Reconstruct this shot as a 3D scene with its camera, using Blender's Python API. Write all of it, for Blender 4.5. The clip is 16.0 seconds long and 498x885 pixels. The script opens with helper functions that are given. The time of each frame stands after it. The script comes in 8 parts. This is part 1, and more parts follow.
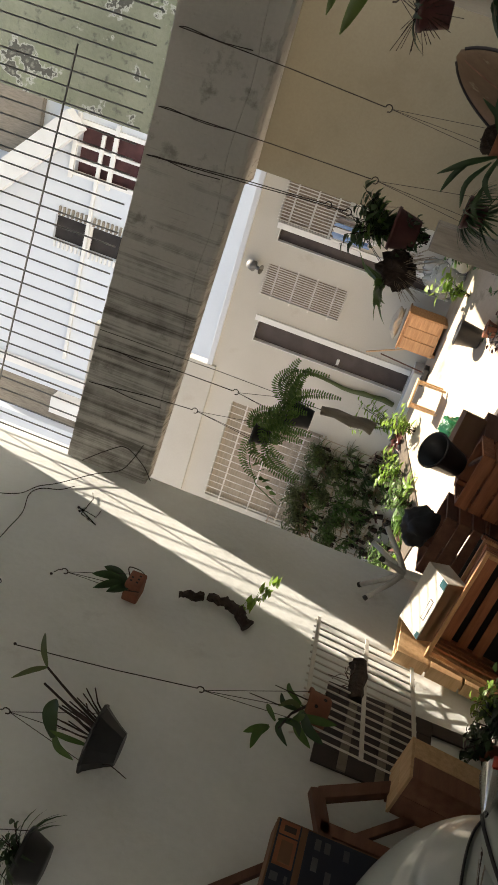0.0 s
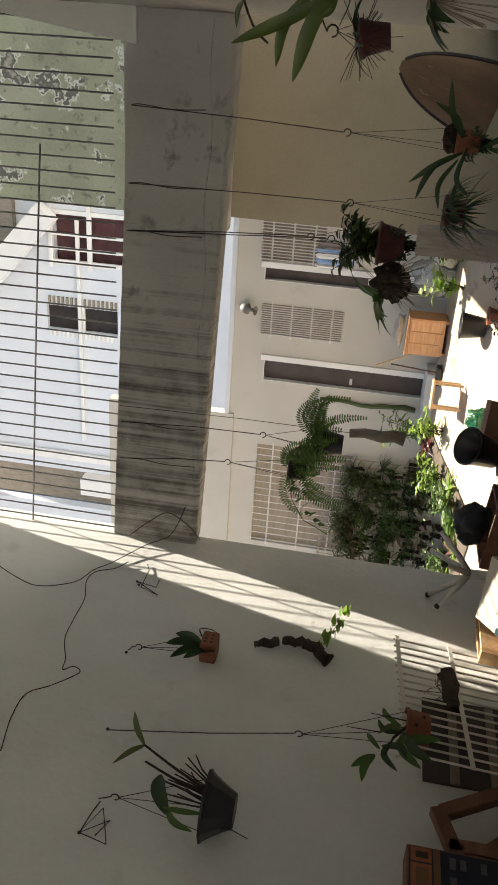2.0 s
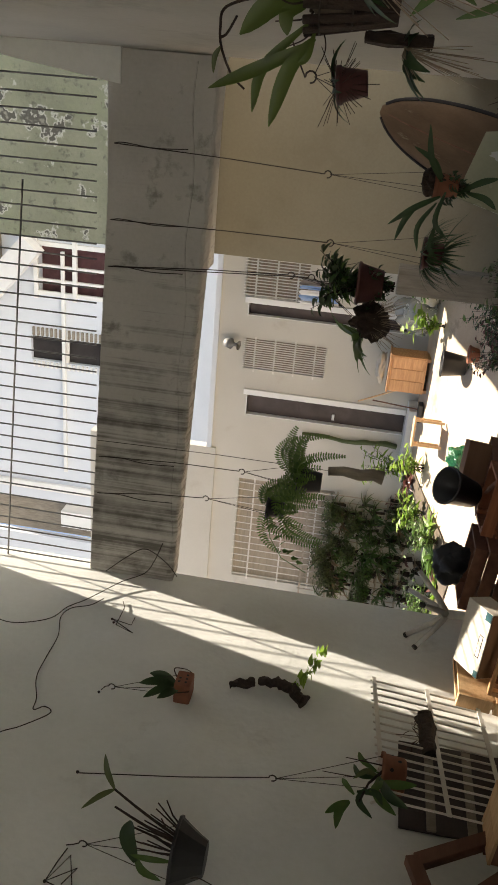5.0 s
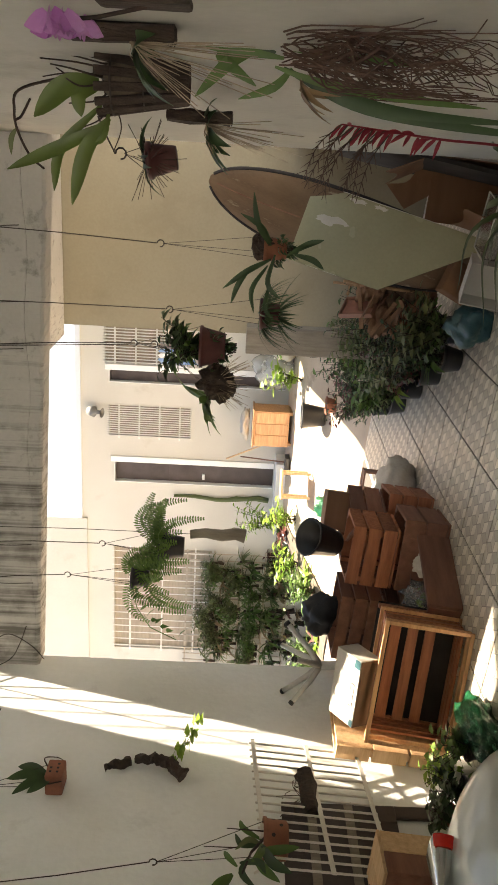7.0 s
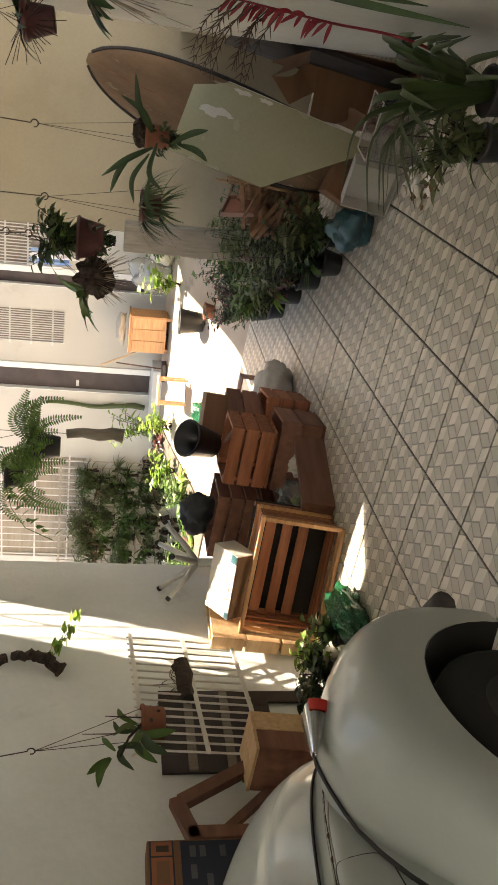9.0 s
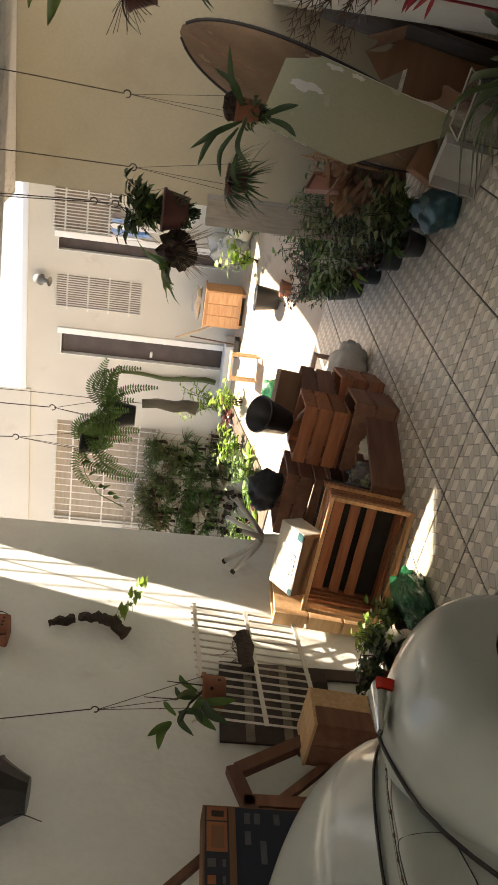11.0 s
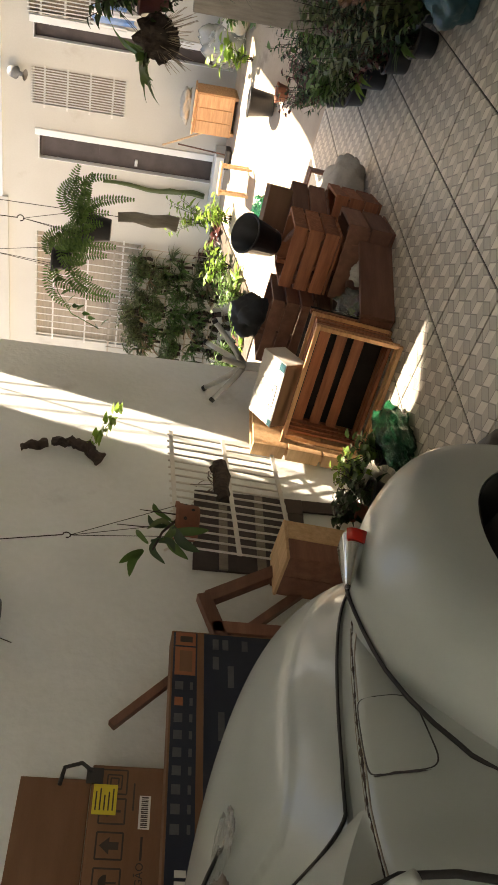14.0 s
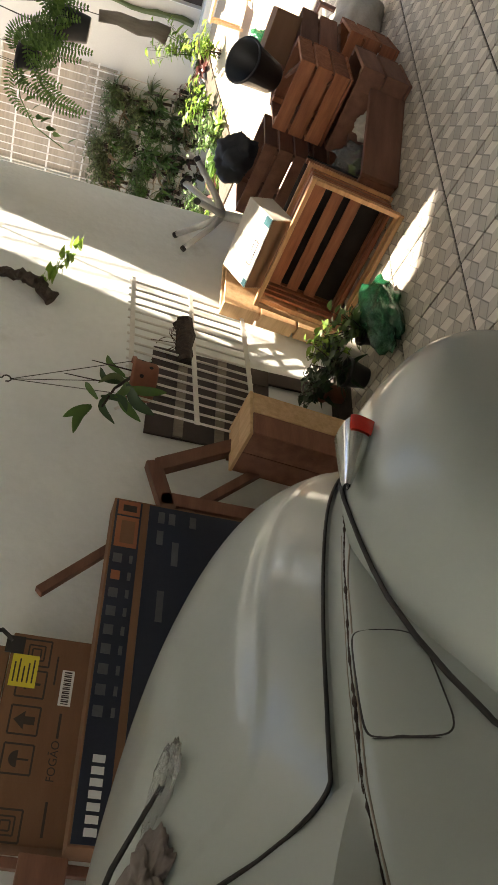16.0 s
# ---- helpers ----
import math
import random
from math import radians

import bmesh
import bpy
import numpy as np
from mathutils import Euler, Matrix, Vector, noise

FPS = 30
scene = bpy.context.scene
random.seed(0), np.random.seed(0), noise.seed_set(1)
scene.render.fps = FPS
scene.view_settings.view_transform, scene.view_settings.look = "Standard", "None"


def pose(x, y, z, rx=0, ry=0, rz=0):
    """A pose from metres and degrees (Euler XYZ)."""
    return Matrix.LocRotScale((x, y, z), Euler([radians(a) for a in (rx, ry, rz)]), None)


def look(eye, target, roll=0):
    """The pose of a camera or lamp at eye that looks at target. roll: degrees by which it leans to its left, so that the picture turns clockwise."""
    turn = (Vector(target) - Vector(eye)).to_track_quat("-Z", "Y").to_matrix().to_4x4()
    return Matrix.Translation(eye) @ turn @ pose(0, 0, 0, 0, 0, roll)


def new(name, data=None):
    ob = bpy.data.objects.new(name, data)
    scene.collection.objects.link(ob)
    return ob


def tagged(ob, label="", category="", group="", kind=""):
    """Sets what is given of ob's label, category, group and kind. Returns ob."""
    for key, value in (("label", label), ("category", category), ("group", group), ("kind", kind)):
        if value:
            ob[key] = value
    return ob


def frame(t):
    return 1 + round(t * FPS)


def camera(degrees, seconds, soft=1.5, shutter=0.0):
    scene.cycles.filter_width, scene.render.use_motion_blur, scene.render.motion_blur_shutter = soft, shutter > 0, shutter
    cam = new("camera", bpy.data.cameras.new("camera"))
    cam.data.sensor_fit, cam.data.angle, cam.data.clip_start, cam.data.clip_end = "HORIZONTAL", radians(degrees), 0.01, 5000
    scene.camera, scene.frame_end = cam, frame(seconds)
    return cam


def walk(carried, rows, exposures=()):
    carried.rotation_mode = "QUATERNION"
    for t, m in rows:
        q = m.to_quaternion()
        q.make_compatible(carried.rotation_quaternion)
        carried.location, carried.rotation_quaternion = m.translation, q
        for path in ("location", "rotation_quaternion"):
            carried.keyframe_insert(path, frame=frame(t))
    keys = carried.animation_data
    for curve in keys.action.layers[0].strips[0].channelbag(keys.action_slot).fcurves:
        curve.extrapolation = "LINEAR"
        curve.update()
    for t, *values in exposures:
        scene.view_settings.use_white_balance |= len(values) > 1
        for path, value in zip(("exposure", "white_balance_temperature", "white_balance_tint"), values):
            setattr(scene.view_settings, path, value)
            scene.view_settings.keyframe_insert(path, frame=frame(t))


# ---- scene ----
cam = camera(33.45, 16.0)
PATH = [
    (0.0, 2.469, -4.413, 1.45, 103.88, 68.48, 42.44),
    (0.5, 2.476, -4.409, 1.439, 114.13, 76.19, 54.44),
    (1.0, 2.492, -4.415, 1.429, 129.57, 81.27, 70.01),
    (1.5, 2.507, -4.444, 1.465, 135.47, 81.54, 73.19),
    (2.0, 2.496, -4.457, 1.491, 134.93, 79.35, 71.68),
    (2.5, 2.513, -4.452, 1.482, 138.26, 78.74, 75.08),
    (3.0, 2.543, -4.435, 1.48, 140.97, 78.7, 75.24),
    (3.5, 2.53, -4.438, 1.475, 140.9, 78.6, 73.31),
    (4.0, 2.486, -4.419, 1.472, 132.44, 78.97, 66.61),
    (6.5, 2.56, -4.429, 1.397, 122.85, 82.49, 54.93),
    (7.0, 2.541, -4.393, 1.336, 66.87, 86.9, -3.12),
    (7.5, 2.486, -4.38, 1.286, 20.3, 82.6, -49.25),
    (8.0, 2.468, -4.369, 1.286, 13.07, 79.87, -53.72),
    (8.5, 2.467, -4.382, 1.32, 12.61, 79.66, -52.82),
    (9.0, 2.467, -4.407, 1.358, 16.57, 79.39, -47.58),
    (9.5, 2.469, -4.418, 1.399, 32.29, 79.88, -31.28),
    (10.0, 2.482, -4.429, 1.411, 42.25, 81.44, -20.77),
    (12.5, 2.386, -4.359, 1.354, 43.2, 81.9, -17.29),
    (13.0, 2.371, -4.319, 1.347, 40.3, 81.77, -16.07),
    (13.5, 2.417, -4.268, 1.345, 38.35, 81.25, -14.23),
    (14.0, 2.383, -4.231, 1.331, 38.73, 79.94, -11.2),
    (14.5, 2.245, -4.223, 1.333, 38.83, 77.89, -11.58),
    (15.0, 2.157, -4.158, 1.354, 44.15, 75.38, -3.63),
    (15.5, 2.14, -4.037, 1.343, 44.87, 73.15, 3.21),
    (16.0, 2.113, -3.967, 1.346, 42.05, 72.57, 1.61),
]
EXPOSURES = ((0.0, 1.62, 7600, 11), (2.5, 1.52, 7500, 11), (4.0, 1.52, 7500, 11), (6.5, 2.25, 8100, 12), (7.2, 2.72, 8150, 12), (9.0, 2.65, 8150, 12), (10.0, 2.35, 8250, 13), (12.5, 2.35, 8250, 13), (13.5, 2.38, 8250, 13), (15.0, 2.6, 8000, 12), (16.0, 2.65, 7700, 11))
walk(cam, [(t, pose(x, y, z, rx, ry, rz)) for t, x, y, z, rx, ry, rz in PATH], EXPOSURES)

# ---- light ----
SUN_WAY = Vector((0.80, 1.0, 3.65)).normalized()   # towards the sun
world = bpy.data.worlds.new("sky")
scene.world = world
world.use_nodes = True
wn = world.node_tree
sky = wn.nodes.new("ShaderNodeTexSky")
sky.sky_type, sky.sun_disc = "NISHITA", False
sky.sun_elevation = math.asin(SUN_WAY.z)
sky.sun_rotation = math.atan2(SUN_WAY.x, SUN_WAY.y)
wn.nodes["Background"].inputs[1].default_value = 0.072
wn.links.new(sky.outputs[0], wn.nodes["Background"].inputs[0])
sun_data = bpy.data.lights.new("sun", "SUN")
sun_data.energy, sun_data.angle, sun_data.color = 5.0, radians(0.53), (1.0, 0.965, 0.92)
sun = new("sun", sun_data)
sun.matrix_world = look((0, 0, 20), Vector((0, 0, 20)) - SUN_WAY)

# ---- the sloping garage floor has a frame of its own ----
UP = Vector((-0.085, -0.02, 1.0)).normalized()
EX = (Vector((1, 0, 0)) - UP * UP.x).normalized()
EY = UP.cross(EX)
FLOOR = Matrix((EX, EY, UP)).to_4x4()


def fz(x, y):
    """Height of the tiled floor under a place."""
    n = FLOOR.to_3x3() @ Vector((0, 0, 1))
    return -(n.x * x + n.y * y) / n.z


def on_floor(x, y, h=0.0, turn=0.0):
    """A pose that stands on the tiled floor at a place of the world, h above it."""
    return Matrix.Translation((x, y, fz(x, y) + h)) @ FLOOR @ pose(0, 0, 0, 0, 0, turn)


# ---- materials ----
def nodes_of(m):
    m.use_nodes = True
    return m.node_tree.nodes, m.node_tree.links, m.node_tree.nodes["Principled BSDF"]


def mat(name, a, b=None, rough=0.6, metal=0.0, scale=6.0, fine=60.0, bump=0.15, stretch=(1, 1, 1), spots=None, spot_scale=2.0, spot_at=0.6,
        vary=0.0, see=0.0, coat=0.0, depth=0.004, rough_var=0.15):
    """A procedural surface: two colours mixed by coarse and fine noise, optional stains, relief and a shift from object to object."""
    m = bpy.data.materials.new(name)
    n, l, p = nodes_of(m)
    b = b or tuple(c * 0.75 for c in a)
    tc = n.new("ShaderNodeTexCoord")
    mp = n.new("ShaderNodeMapping")
    mp.inputs["Scale"].default_value = stretch
    l.new(tc.outputs["Object"], mp.inputs[0])
    info = n.new("ShaderNodeObjectInfo")
    off = n.new("ShaderNodeVectorMath")
    off.operation = "ADD"
    mul = n.new("ShaderNodeMath")
    mul.operation = "MULTIPLY"
    mul.inputs[1].default_value = 37.0 if vary else 0.0
    l.new(info.outputs["Random"], mul.inputs[0])
    l.new(mp.outputs[0], off.inputs[0])
    l.new(mul.outputs[0], off.inputs[1])
    big, small = n.new("ShaderNodeTexNoise"), n.new("ShaderNodeTexNoise")
    big.inputs["Scale"].default_value, big.inputs["Detail"].default_value = scale, 5
    small.inputs["Scale"].default_value, small.inputs["Detail"].default_value = fine, 3
    l.new(off.outputs[0], big.inputs[0])
    l.new(off.outputs[0], small.inputs[0])
    mean = n.new("ShaderNodeMath")
    mean.operation = "MULTIPLY_ADD"
    mean.inputs[1].default_value = 0.35
    l.new(small.outputs[0], mean.inputs[0])
    l.new(big.outputs[0], mean.inputs[2])
    ramp = n.new("ShaderNodeValToRGB")
    ramp.color_ramp.elements[0].position, ramp.color_ramp.elements[1].position = 0.45, 0.9
    ramp.color_ramp.elements[0].color, ramp.color_ramp.elements[1].color = (*a, 1), (*b, 1)
    l.new(mean.outputs[0], ramp.inputs[0])
    col = ramp.outputs[0]
    if spots:
        sp = n.new("ShaderNodeTexNoise")
        sp.inputs["Scale"].default_value, sp.inputs["Detail"].default_value, sp.inputs["Roughness"].default_value = spot_scale, 8, 0.65
        l.new(off.outputs[0], sp.inputs[0])
        sr = n.new("ShaderNodeValToRGB")
        sr.color_ramp.elements[0].position, sr.color_ramp.elements[1].position = spot_at, spot_at + 0.12
        l.new(sp.outputs[0], sr.inputs[0])
        mx = n.new("ShaderNodeMixRGB")
        mx.inputs[2].default_value = (*spots, 1)
        l.new(sr.outputs[0], mx.inputs[0])
        l.new(col, mx.inputs[1])
        col = mx.outputs[0]
    if vary:
        hs = n.new("ShaderNodeHueSaturation")
        mr = n.new("ShaderNodeMapRange")
        mr.inputs[3].default_value, mr.inputs[4].default_value = 1 - vary, 1 + vary
        l.new(info.outputs["Random"], mr.inputs[0])
        l.new(mr.outputs[0], hs.inputs["Value"])
        l.new(col, hs.inputs["Color"])
        col = hs.outputs[0]
    l.new(col, p.inputs["Base Color"])
    rr = n.new("ShaderNodeMapRange")
    rr.inputs[3].default_value, rr.inputs[4].default_value = max(0.02, rough - rough_var), min(1, rough + rough_var)
    l.new(big.outputs[0], rr.inputs[0])
    l.new(rr.outputs[0], p.inputs["Roughness"])
    p.inputs["Metallic"].default_value = metal
    p.inputs["Coat Weight"].default_value = coat
    p.inputs["Coat Roughness"].default_value = 0.09
    p.inputs["Transmission Weight"].default_value = see
    if bump:
        bp = n.new("ShaderNodeBump")
        bp.inputs["Strength"].default_value, bp.inputs["Distance"].default_value = bump, depth
        l.new(mean.outputs[0], bp.inputs["Height"])
        l.new(bp.outputs[0], p.inputs["Normal"])
    return m


def leaf_mat(name, a, b, vary=0.25, thin=0.35):
    """Leaves: two greens that change from leaf to leaf, with light passing through."""
    m = bpy.data.materials.new(name)
    n, l, p = nodes_of(m)
    geo = n.new("ShaderNodeNewGeometry")
    ramp = n.new("ShaderNodeValToRGB")
    ramp.color_ramp.elements[0].color, ramp.color_ramp.elements[1].color = (*a, 1), (*b, 1)
    tc, no = n.new("ShaderNodeTexCoord"), n.new("ShaderNodeTexNoise")
    no.inputs["Scale"].default_value = 35
    l.new(tc.outputs["Object"], no.inputs[0])
    mean = n.new("ShaderNodeMath")
    mean.operation = "MULTIPLY_ADD"
    mean.inputs[1].default_value = 0.4
    l.new(no.outputs[0], mean.inputs[0])
    l.new(geo.outputs["Random Per Island"], mean.inputs[2])
    l.new(mean.outputs[0], ramp.inputs[0])
    l.new(ramp.outputs[0], p.inputs["Base Color"])
    p.inputs["Roughness"].default_value = 0.42
    tr = n.new("ShaderNodeBsdfTranslucent")
    l.new(ramp.outputs[0], tr.inputs[0])
    mx = n.new("ShaderNodeMixShader")
    mx.inputs[0].default_value = thin
    l.new(p.outputs[0], mx.inputs[1])
    l.new(tr.outputs[0], mx.inputs[2])
    l.new(mx.outputs[0], n["Material Output"].inputs[0])
    return m


def tile_mat(name):
    """Glazed floor tile with a printed relief of small rhombs."""
    m = bpy.data.materials.new(name)
    n, l, p = nodes_of(m)

    def op(kind, *ins):
        q = n.new("ShaderNodeMath")
        q.operation = kind
        for k, v in enumerate(ins):
            if isinstance(v, (int, float)):
                q.inputs[k].default_value = v
            else:
                l.new(v, q.inputs[k])
        return q.outputs[0]
    tc = n.new("ShaderNodeTexCoord")
    sep = n.new("ShaderNodeSeparateXYZ")
    l.new(tc.outputs["Object"], sep.inputs[0])
    a = 0.1125
    x, y = op("DIVIDE", sep.outputs[1], a), op("DIVIDE", sep.outputs[0], a)
    r3 = math.sqrt(3)

    def cell(ox, oy):
        u = op("SUBTRACT", op("MODULO", op("ADD", x, 200 + ox), 1.0), 0.5)
        v = op("SUBTRACT", op("MODULO", op("ADD", y, 200 * r3 + oy), r3), r3 / 2)
        return u, v, op("ADD", op("MULTIPLY", u, u), op("MULTIPLY", v, v))
    u1, v1, d1 = cell(0, 0)
    u2, v2, d2 = cell(0.5, r3 / 2)
    pick = op("LESS_THAN", d1, d2)
    inv = op("SUBTRACT", 1.0, pick)
    u = op("ADD", op("MULTIPLY", u1, pick), op("MULTIPLY", u2, inv))
    v = op("ADD", op("MULTIPLY", v1, pick), op("MULTIPLY", v2, inv))
    ang = op("DIVIDE", op("ADD", op("ARCTAN2", v, u), math.pi + math.radians(30)), 2 * math.pi / 3)
    sector = op("FLOOR", op("MODULO", ang, 3.0))
    inside = op("FRACT", ang)
    ramp = n.new("ShaderNodeValToRGB")
    ramp.color_ramp.interpolation = "CONSTANT"
    e = ramp.color_ramp.elements
    e[0].position, e[0].color = 0.0, (0.65, 0.60, 0.515, 1)
    e[1].position, e[1].color = 0.33, (0.465, 0.425, 0.355, 1)
    e.new(0.66).color = (0.405, 0.37, 0.31, 1)
    l.new(op("DIVIDE", op("ADD", sector, 0.1), 3.0), ramp.inputs[0])
    no = n.new("ShaderNodeTexNoise")
    no.inputs["Scale"].default_value, no.inputs["Detail"].default_value = 9, 6
    info = n.new("ShaderNodeObjectInfo")
    sh = n.new("ShaderNodeVectorMath")
    sh.operation = "ADD"
    l.new(tc.outputs["Object"], sh.inputs[0])
    l.new(op("MULTIPLY", info.outputs["Random"], 31.0), sh.inputs[1])
    l.new(sh.outputs[0], no.inputs[0])
    hs = n.new("ShaderNodeHueSaturation")
    l.new(op("ADD", 0.74, op("MULTIPLY", no.outputs[0], 0.5)), hs.inputs["Value"])
    l.new(ramp.outputs[0], hs.inputs["Color"])
    ray = op("SQRT", op("MINIMUM", d1, d2))
    edge = op("MULTIPLY", op("MINIMUM", inside, op("SUBTRACT", 1.0, inside)), op("MULTIPLY", ray, 2.1))
    rim = op("MULTIPLY", op("ABSOLUTE", op("SUBTRACT", d1, d2)), 0.5)
    ridge = op("MINIMUM", op("MULTIPLY", op("MINIMUM", edge, rim), 26.0), 1.0)
    groove = n.new("ShaderNodeMixRGB")
    groove.inputs[1].default_value = (0.20, 0.185, 0.16, 1)
    l.new(ridge, groove.inputs[0])
    l.new(hs.outputs[0], groove.inputs[2])
    l.new(groove.outputs[0], p.inputs["Base Color"])
    l.new(op("ADD", 0.22, op("MULTIPLY", no.outputs[0], 0.25)), p.inputs["Roughness"])
    bp = n.new("ShaderNodeBump")
    bp.inputs["Strength"].default_value, bp.inputs["Distance"].default_value = 0.5, 0.002
    l.new(op("ADD", ridge, op("MULTIPLY", sector, 0.5)), bp.inputs["Height"])
    l.new(bp.outputs[0], p.inputs["Normal"])
    return m


def beam_mat(name):
    """Rough concrete with soft dark rain bands that run down from its top, thickest towards one end, and mottled grime."""
    m = mat(name, (0.54, 0.525, 0.495), (0.44, 0.43, 0.405), 0.9, scale=2.0, fine=45, bump=0.45, depth=0.008, spots=(0.27, 0.26, 0.235), spot_scale=7, spot_at=0.58)
    n, l, p = nodes_of(m)
    was = p.inputs["Base Color"].links[0].from_socket
    tc = n.new("ShaderNodeTexCoord")

    def field(stretch, scale, detail):
        mp, no = n.new("ShaderNodeMapping"), n.new("ShaderNodeTexNoise")
        mp.inputs["Scale"].default_value = stretch
        no.inputs["Scale"].default_value, no.inputs["Detail"].default_value, no.inputs["Roughness"].default_value = scale, detail, 0.6
        l.new(tc.outputs["Object"], mp.inputs[0])
        l.new(mp.outputs[0], no.inputs[0])
        return no.outputs[0]

    def op(kind, a, b, c=0.0):
        q = n.new("ShaderNodeMath")
        q.operation = kind
        for i, v in enumerate((a, b, c)):
            if isinstance(v, (int, float)):
                q.inputs[i].default_value = v
            else:
                l.new(v, q.inputs[i])
        return q.outputs[0]
    sep, along = n.new("ShaderNodeSeparateXYZ"), n.new("ShaderNodeMapRange")
    l.new(tc.outputs["Object"], sep.inputs[0])
    along.inputs[1].default_value, along.inputs[2].default_value = 1.7, 0.5
    along.inputs[3].default_value, along.inputs[4].default_value = -0.22, 0.015
    l.new(sep.outputs[0], along.inputs[0])
    bands = op("ADD", op("MULTIPLY", field((13, 4, 0.25), 1.5, 4), 0.62), op("MULTIPLY", field((46, 6, 0.5), 1.5, 5), 0.38))
    grime = field((3, 3, 3), 3.2, 8)
    both = op("ADD", op("ADD", bands, along.outputs[0]), op("MULTIPLY_ADD", grime, 0.35, -0.175))
    ramp, mx = n.new("ShaderNodeValToRGB"), n.new("ShaderNodeMixRGB")
    ramp.color_ramp.elements[0].position, ramp.color_ramp.elements[1].position = 0.43, 0.66
    l.new(both, ramp.inputs[0])
    l.new(ramp.outputs[0], mx.inputs[0])
    l.new(was, mx.inputs[1])
    mx.inputs[2].default_value = (0.14, 0.13, 0.115, 1)
    l.new(mx.outputs[0], p.inputs["Base Color"])
    return m


def peeling_mat(name):
    """Old green-grey render: mottled moss, flakes broken away down to a darker coat, pale rims round the flakes."""
    m = mat(name, (0.25, 0.262, 0.19), (0.165, 0.18, 0.122), 0.95, scale=2.2, fine=30, bump=0.5, depth=0.02, spots=(0.22, 0.245, 0.16), spot_scale=1.7, spot_at=0.52)
    n, l, p = nodes_of(m)
    col = p.inputs["Base Color"].links[0].from_socket
    tc, no, fine = n.new("ShaderNodeTexCoord"), n.new("ShaderNodeTexNoise"), n.new("ShaderNodeTexNoise")
    no.inputs["Scale"].default_value, no.inputs["Detail"].default_value, no.inputs["Roughness"].default_value = 2.4, 9, 0.58
    fine.inputs["Scale"].default_value, fine.inputs["Detail"].default_value = 14, 6
    l.new(tc.outputs["Object"], no.inputs[0])
    l.new(tc.outputs["Object"], fine.inputs[0])
    for lo, hi, shade in ((0.575, 0.590, (0.42, 0.43, 0.37, 1)), (0.598, 0.606, (0.085, 0.085, 0.07, 1)), (0.635, 0.66, (0.24, 0.24, 0.195, 1))):
        r, mx = n.new("ShaderNodeValToRGB"), n.new("ShaderNodeMixRGB")
        r.color_ramp.elements[0].position, r.color_ramp.elements[1].position = lo, hi
        l.new(no.outputs[0], r.inputs[0])
        l.new(r.outputs[0], mx.inputs[0])
        l.new(col, mx.inputs[1])
        mx.inputs[2].default_value = shade
        col = mx.outputs[0]
    sp, dk = n.new("ShaderNodeValToRGB"), n.new("ShaderNodeMixRGB")
    sp.color_ramp.elements[0].position, sp.color_ramp.elements[1].position = 0.60, 0.72
    l.new(fine.outputs[0], sp.inputs[0])
    l.new(sp.outputs[0], dk.inputs[0])
    l.new(col, dk.inputs[1])
    dk.inputs[2].default_value = (0.10, 0.105, 0.08, 1)
    l.new(dk.outputs[0], p.inputs["Base Color"])
    return m


# East wall's white plaster with its shade mixed into a greyer colour; stains kept.
M_EAST = mat("shaded_plaster", (0.49, 0.475, 0.43), (0.40, 0.39, 0.35), 0.85, scale=1.5, fine=30, bump=0.35, depth=0.01, spots=(0.33, 0.315, 0.28), spot_scale=1.4, spot_at=0.58)
M_PLASTER = mat("white_plaster", (0.82, 0.835, 0.81), (0.73, 0.745, 0.715), 0.85, scale=2.2, fine=26, bump=0.7, depth=0.011, spots=(0.60, 0.60, 0.565), spot_scale=1.6, spot_at=0.60)
M_CREAM = mat("cream_render", (0.56, 0.535, 0.475), (0.49, 0.465, 0.405), 0.85, scale=1.0, fine=50, bump=0.25, depth=0.006, spots=(0.44, 0.40, 0.33), spot_scale=1.3, spot_at=0.60)
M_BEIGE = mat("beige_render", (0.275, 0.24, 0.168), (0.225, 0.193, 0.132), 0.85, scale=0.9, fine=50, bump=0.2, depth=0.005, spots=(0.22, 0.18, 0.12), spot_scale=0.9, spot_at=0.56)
M_MOSS = peeling_mat("mossy_render")
M_BEAM = beam_mat("stained_concrete")
M_YARD = mat("yard_cement", (0.50, 0.41, 0.31), (0.40, 0.32, 0.24), 0.95, scale=2.5, fine=60, bump=0.4, depth=0.01, spots=(0.17, 0.13, 0.09), spot_scale=1.1, spot_at=0.6)
M_SOIL = mat("earth", (0.13, 0.10, 0.07), (0.07, 0.055, 0.04), 1.0, scale=9, fine=80, bump=0.8, depth=0.02)
M_STREET = mat("street_concrete", (0.42, 0.40, 0.37), (0.34, 0.32, 0.30), 0.9, scale=0.6, fine=30, bump=0.2)
M_GROUT = mat("dark_grout", (0.07, 0.06, 0.05), (0.04, 0.035, 0.03), 0.95, scale=20)
M_TILE = tile_mat("rhomb_tile")
M_WHITE = mat("white_paint", (0.80, 0.79, 0.76), (0.72, 0.71, 0.68), 0.5, scale=3, fine=40, bump=0.08, spots=(0.5, 0.47, 0.42), spot_scale=3, spot_at=0.68)
M_FARWHITE = mat("white_facade", (0.66, 0.69, 0.73), (0.61, 0.64, 0.68), 0.8, scale=0.8, fine=20, bump=0.1)
# Near-black; also stands in for shade behind openings, slats and pot holes.
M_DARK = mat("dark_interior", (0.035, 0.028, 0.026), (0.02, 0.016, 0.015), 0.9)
M_MAROON = mat("maroon_slats", (0.10, 0.035, 0.035), (0.06, 0.02, 0.02), 0.7)
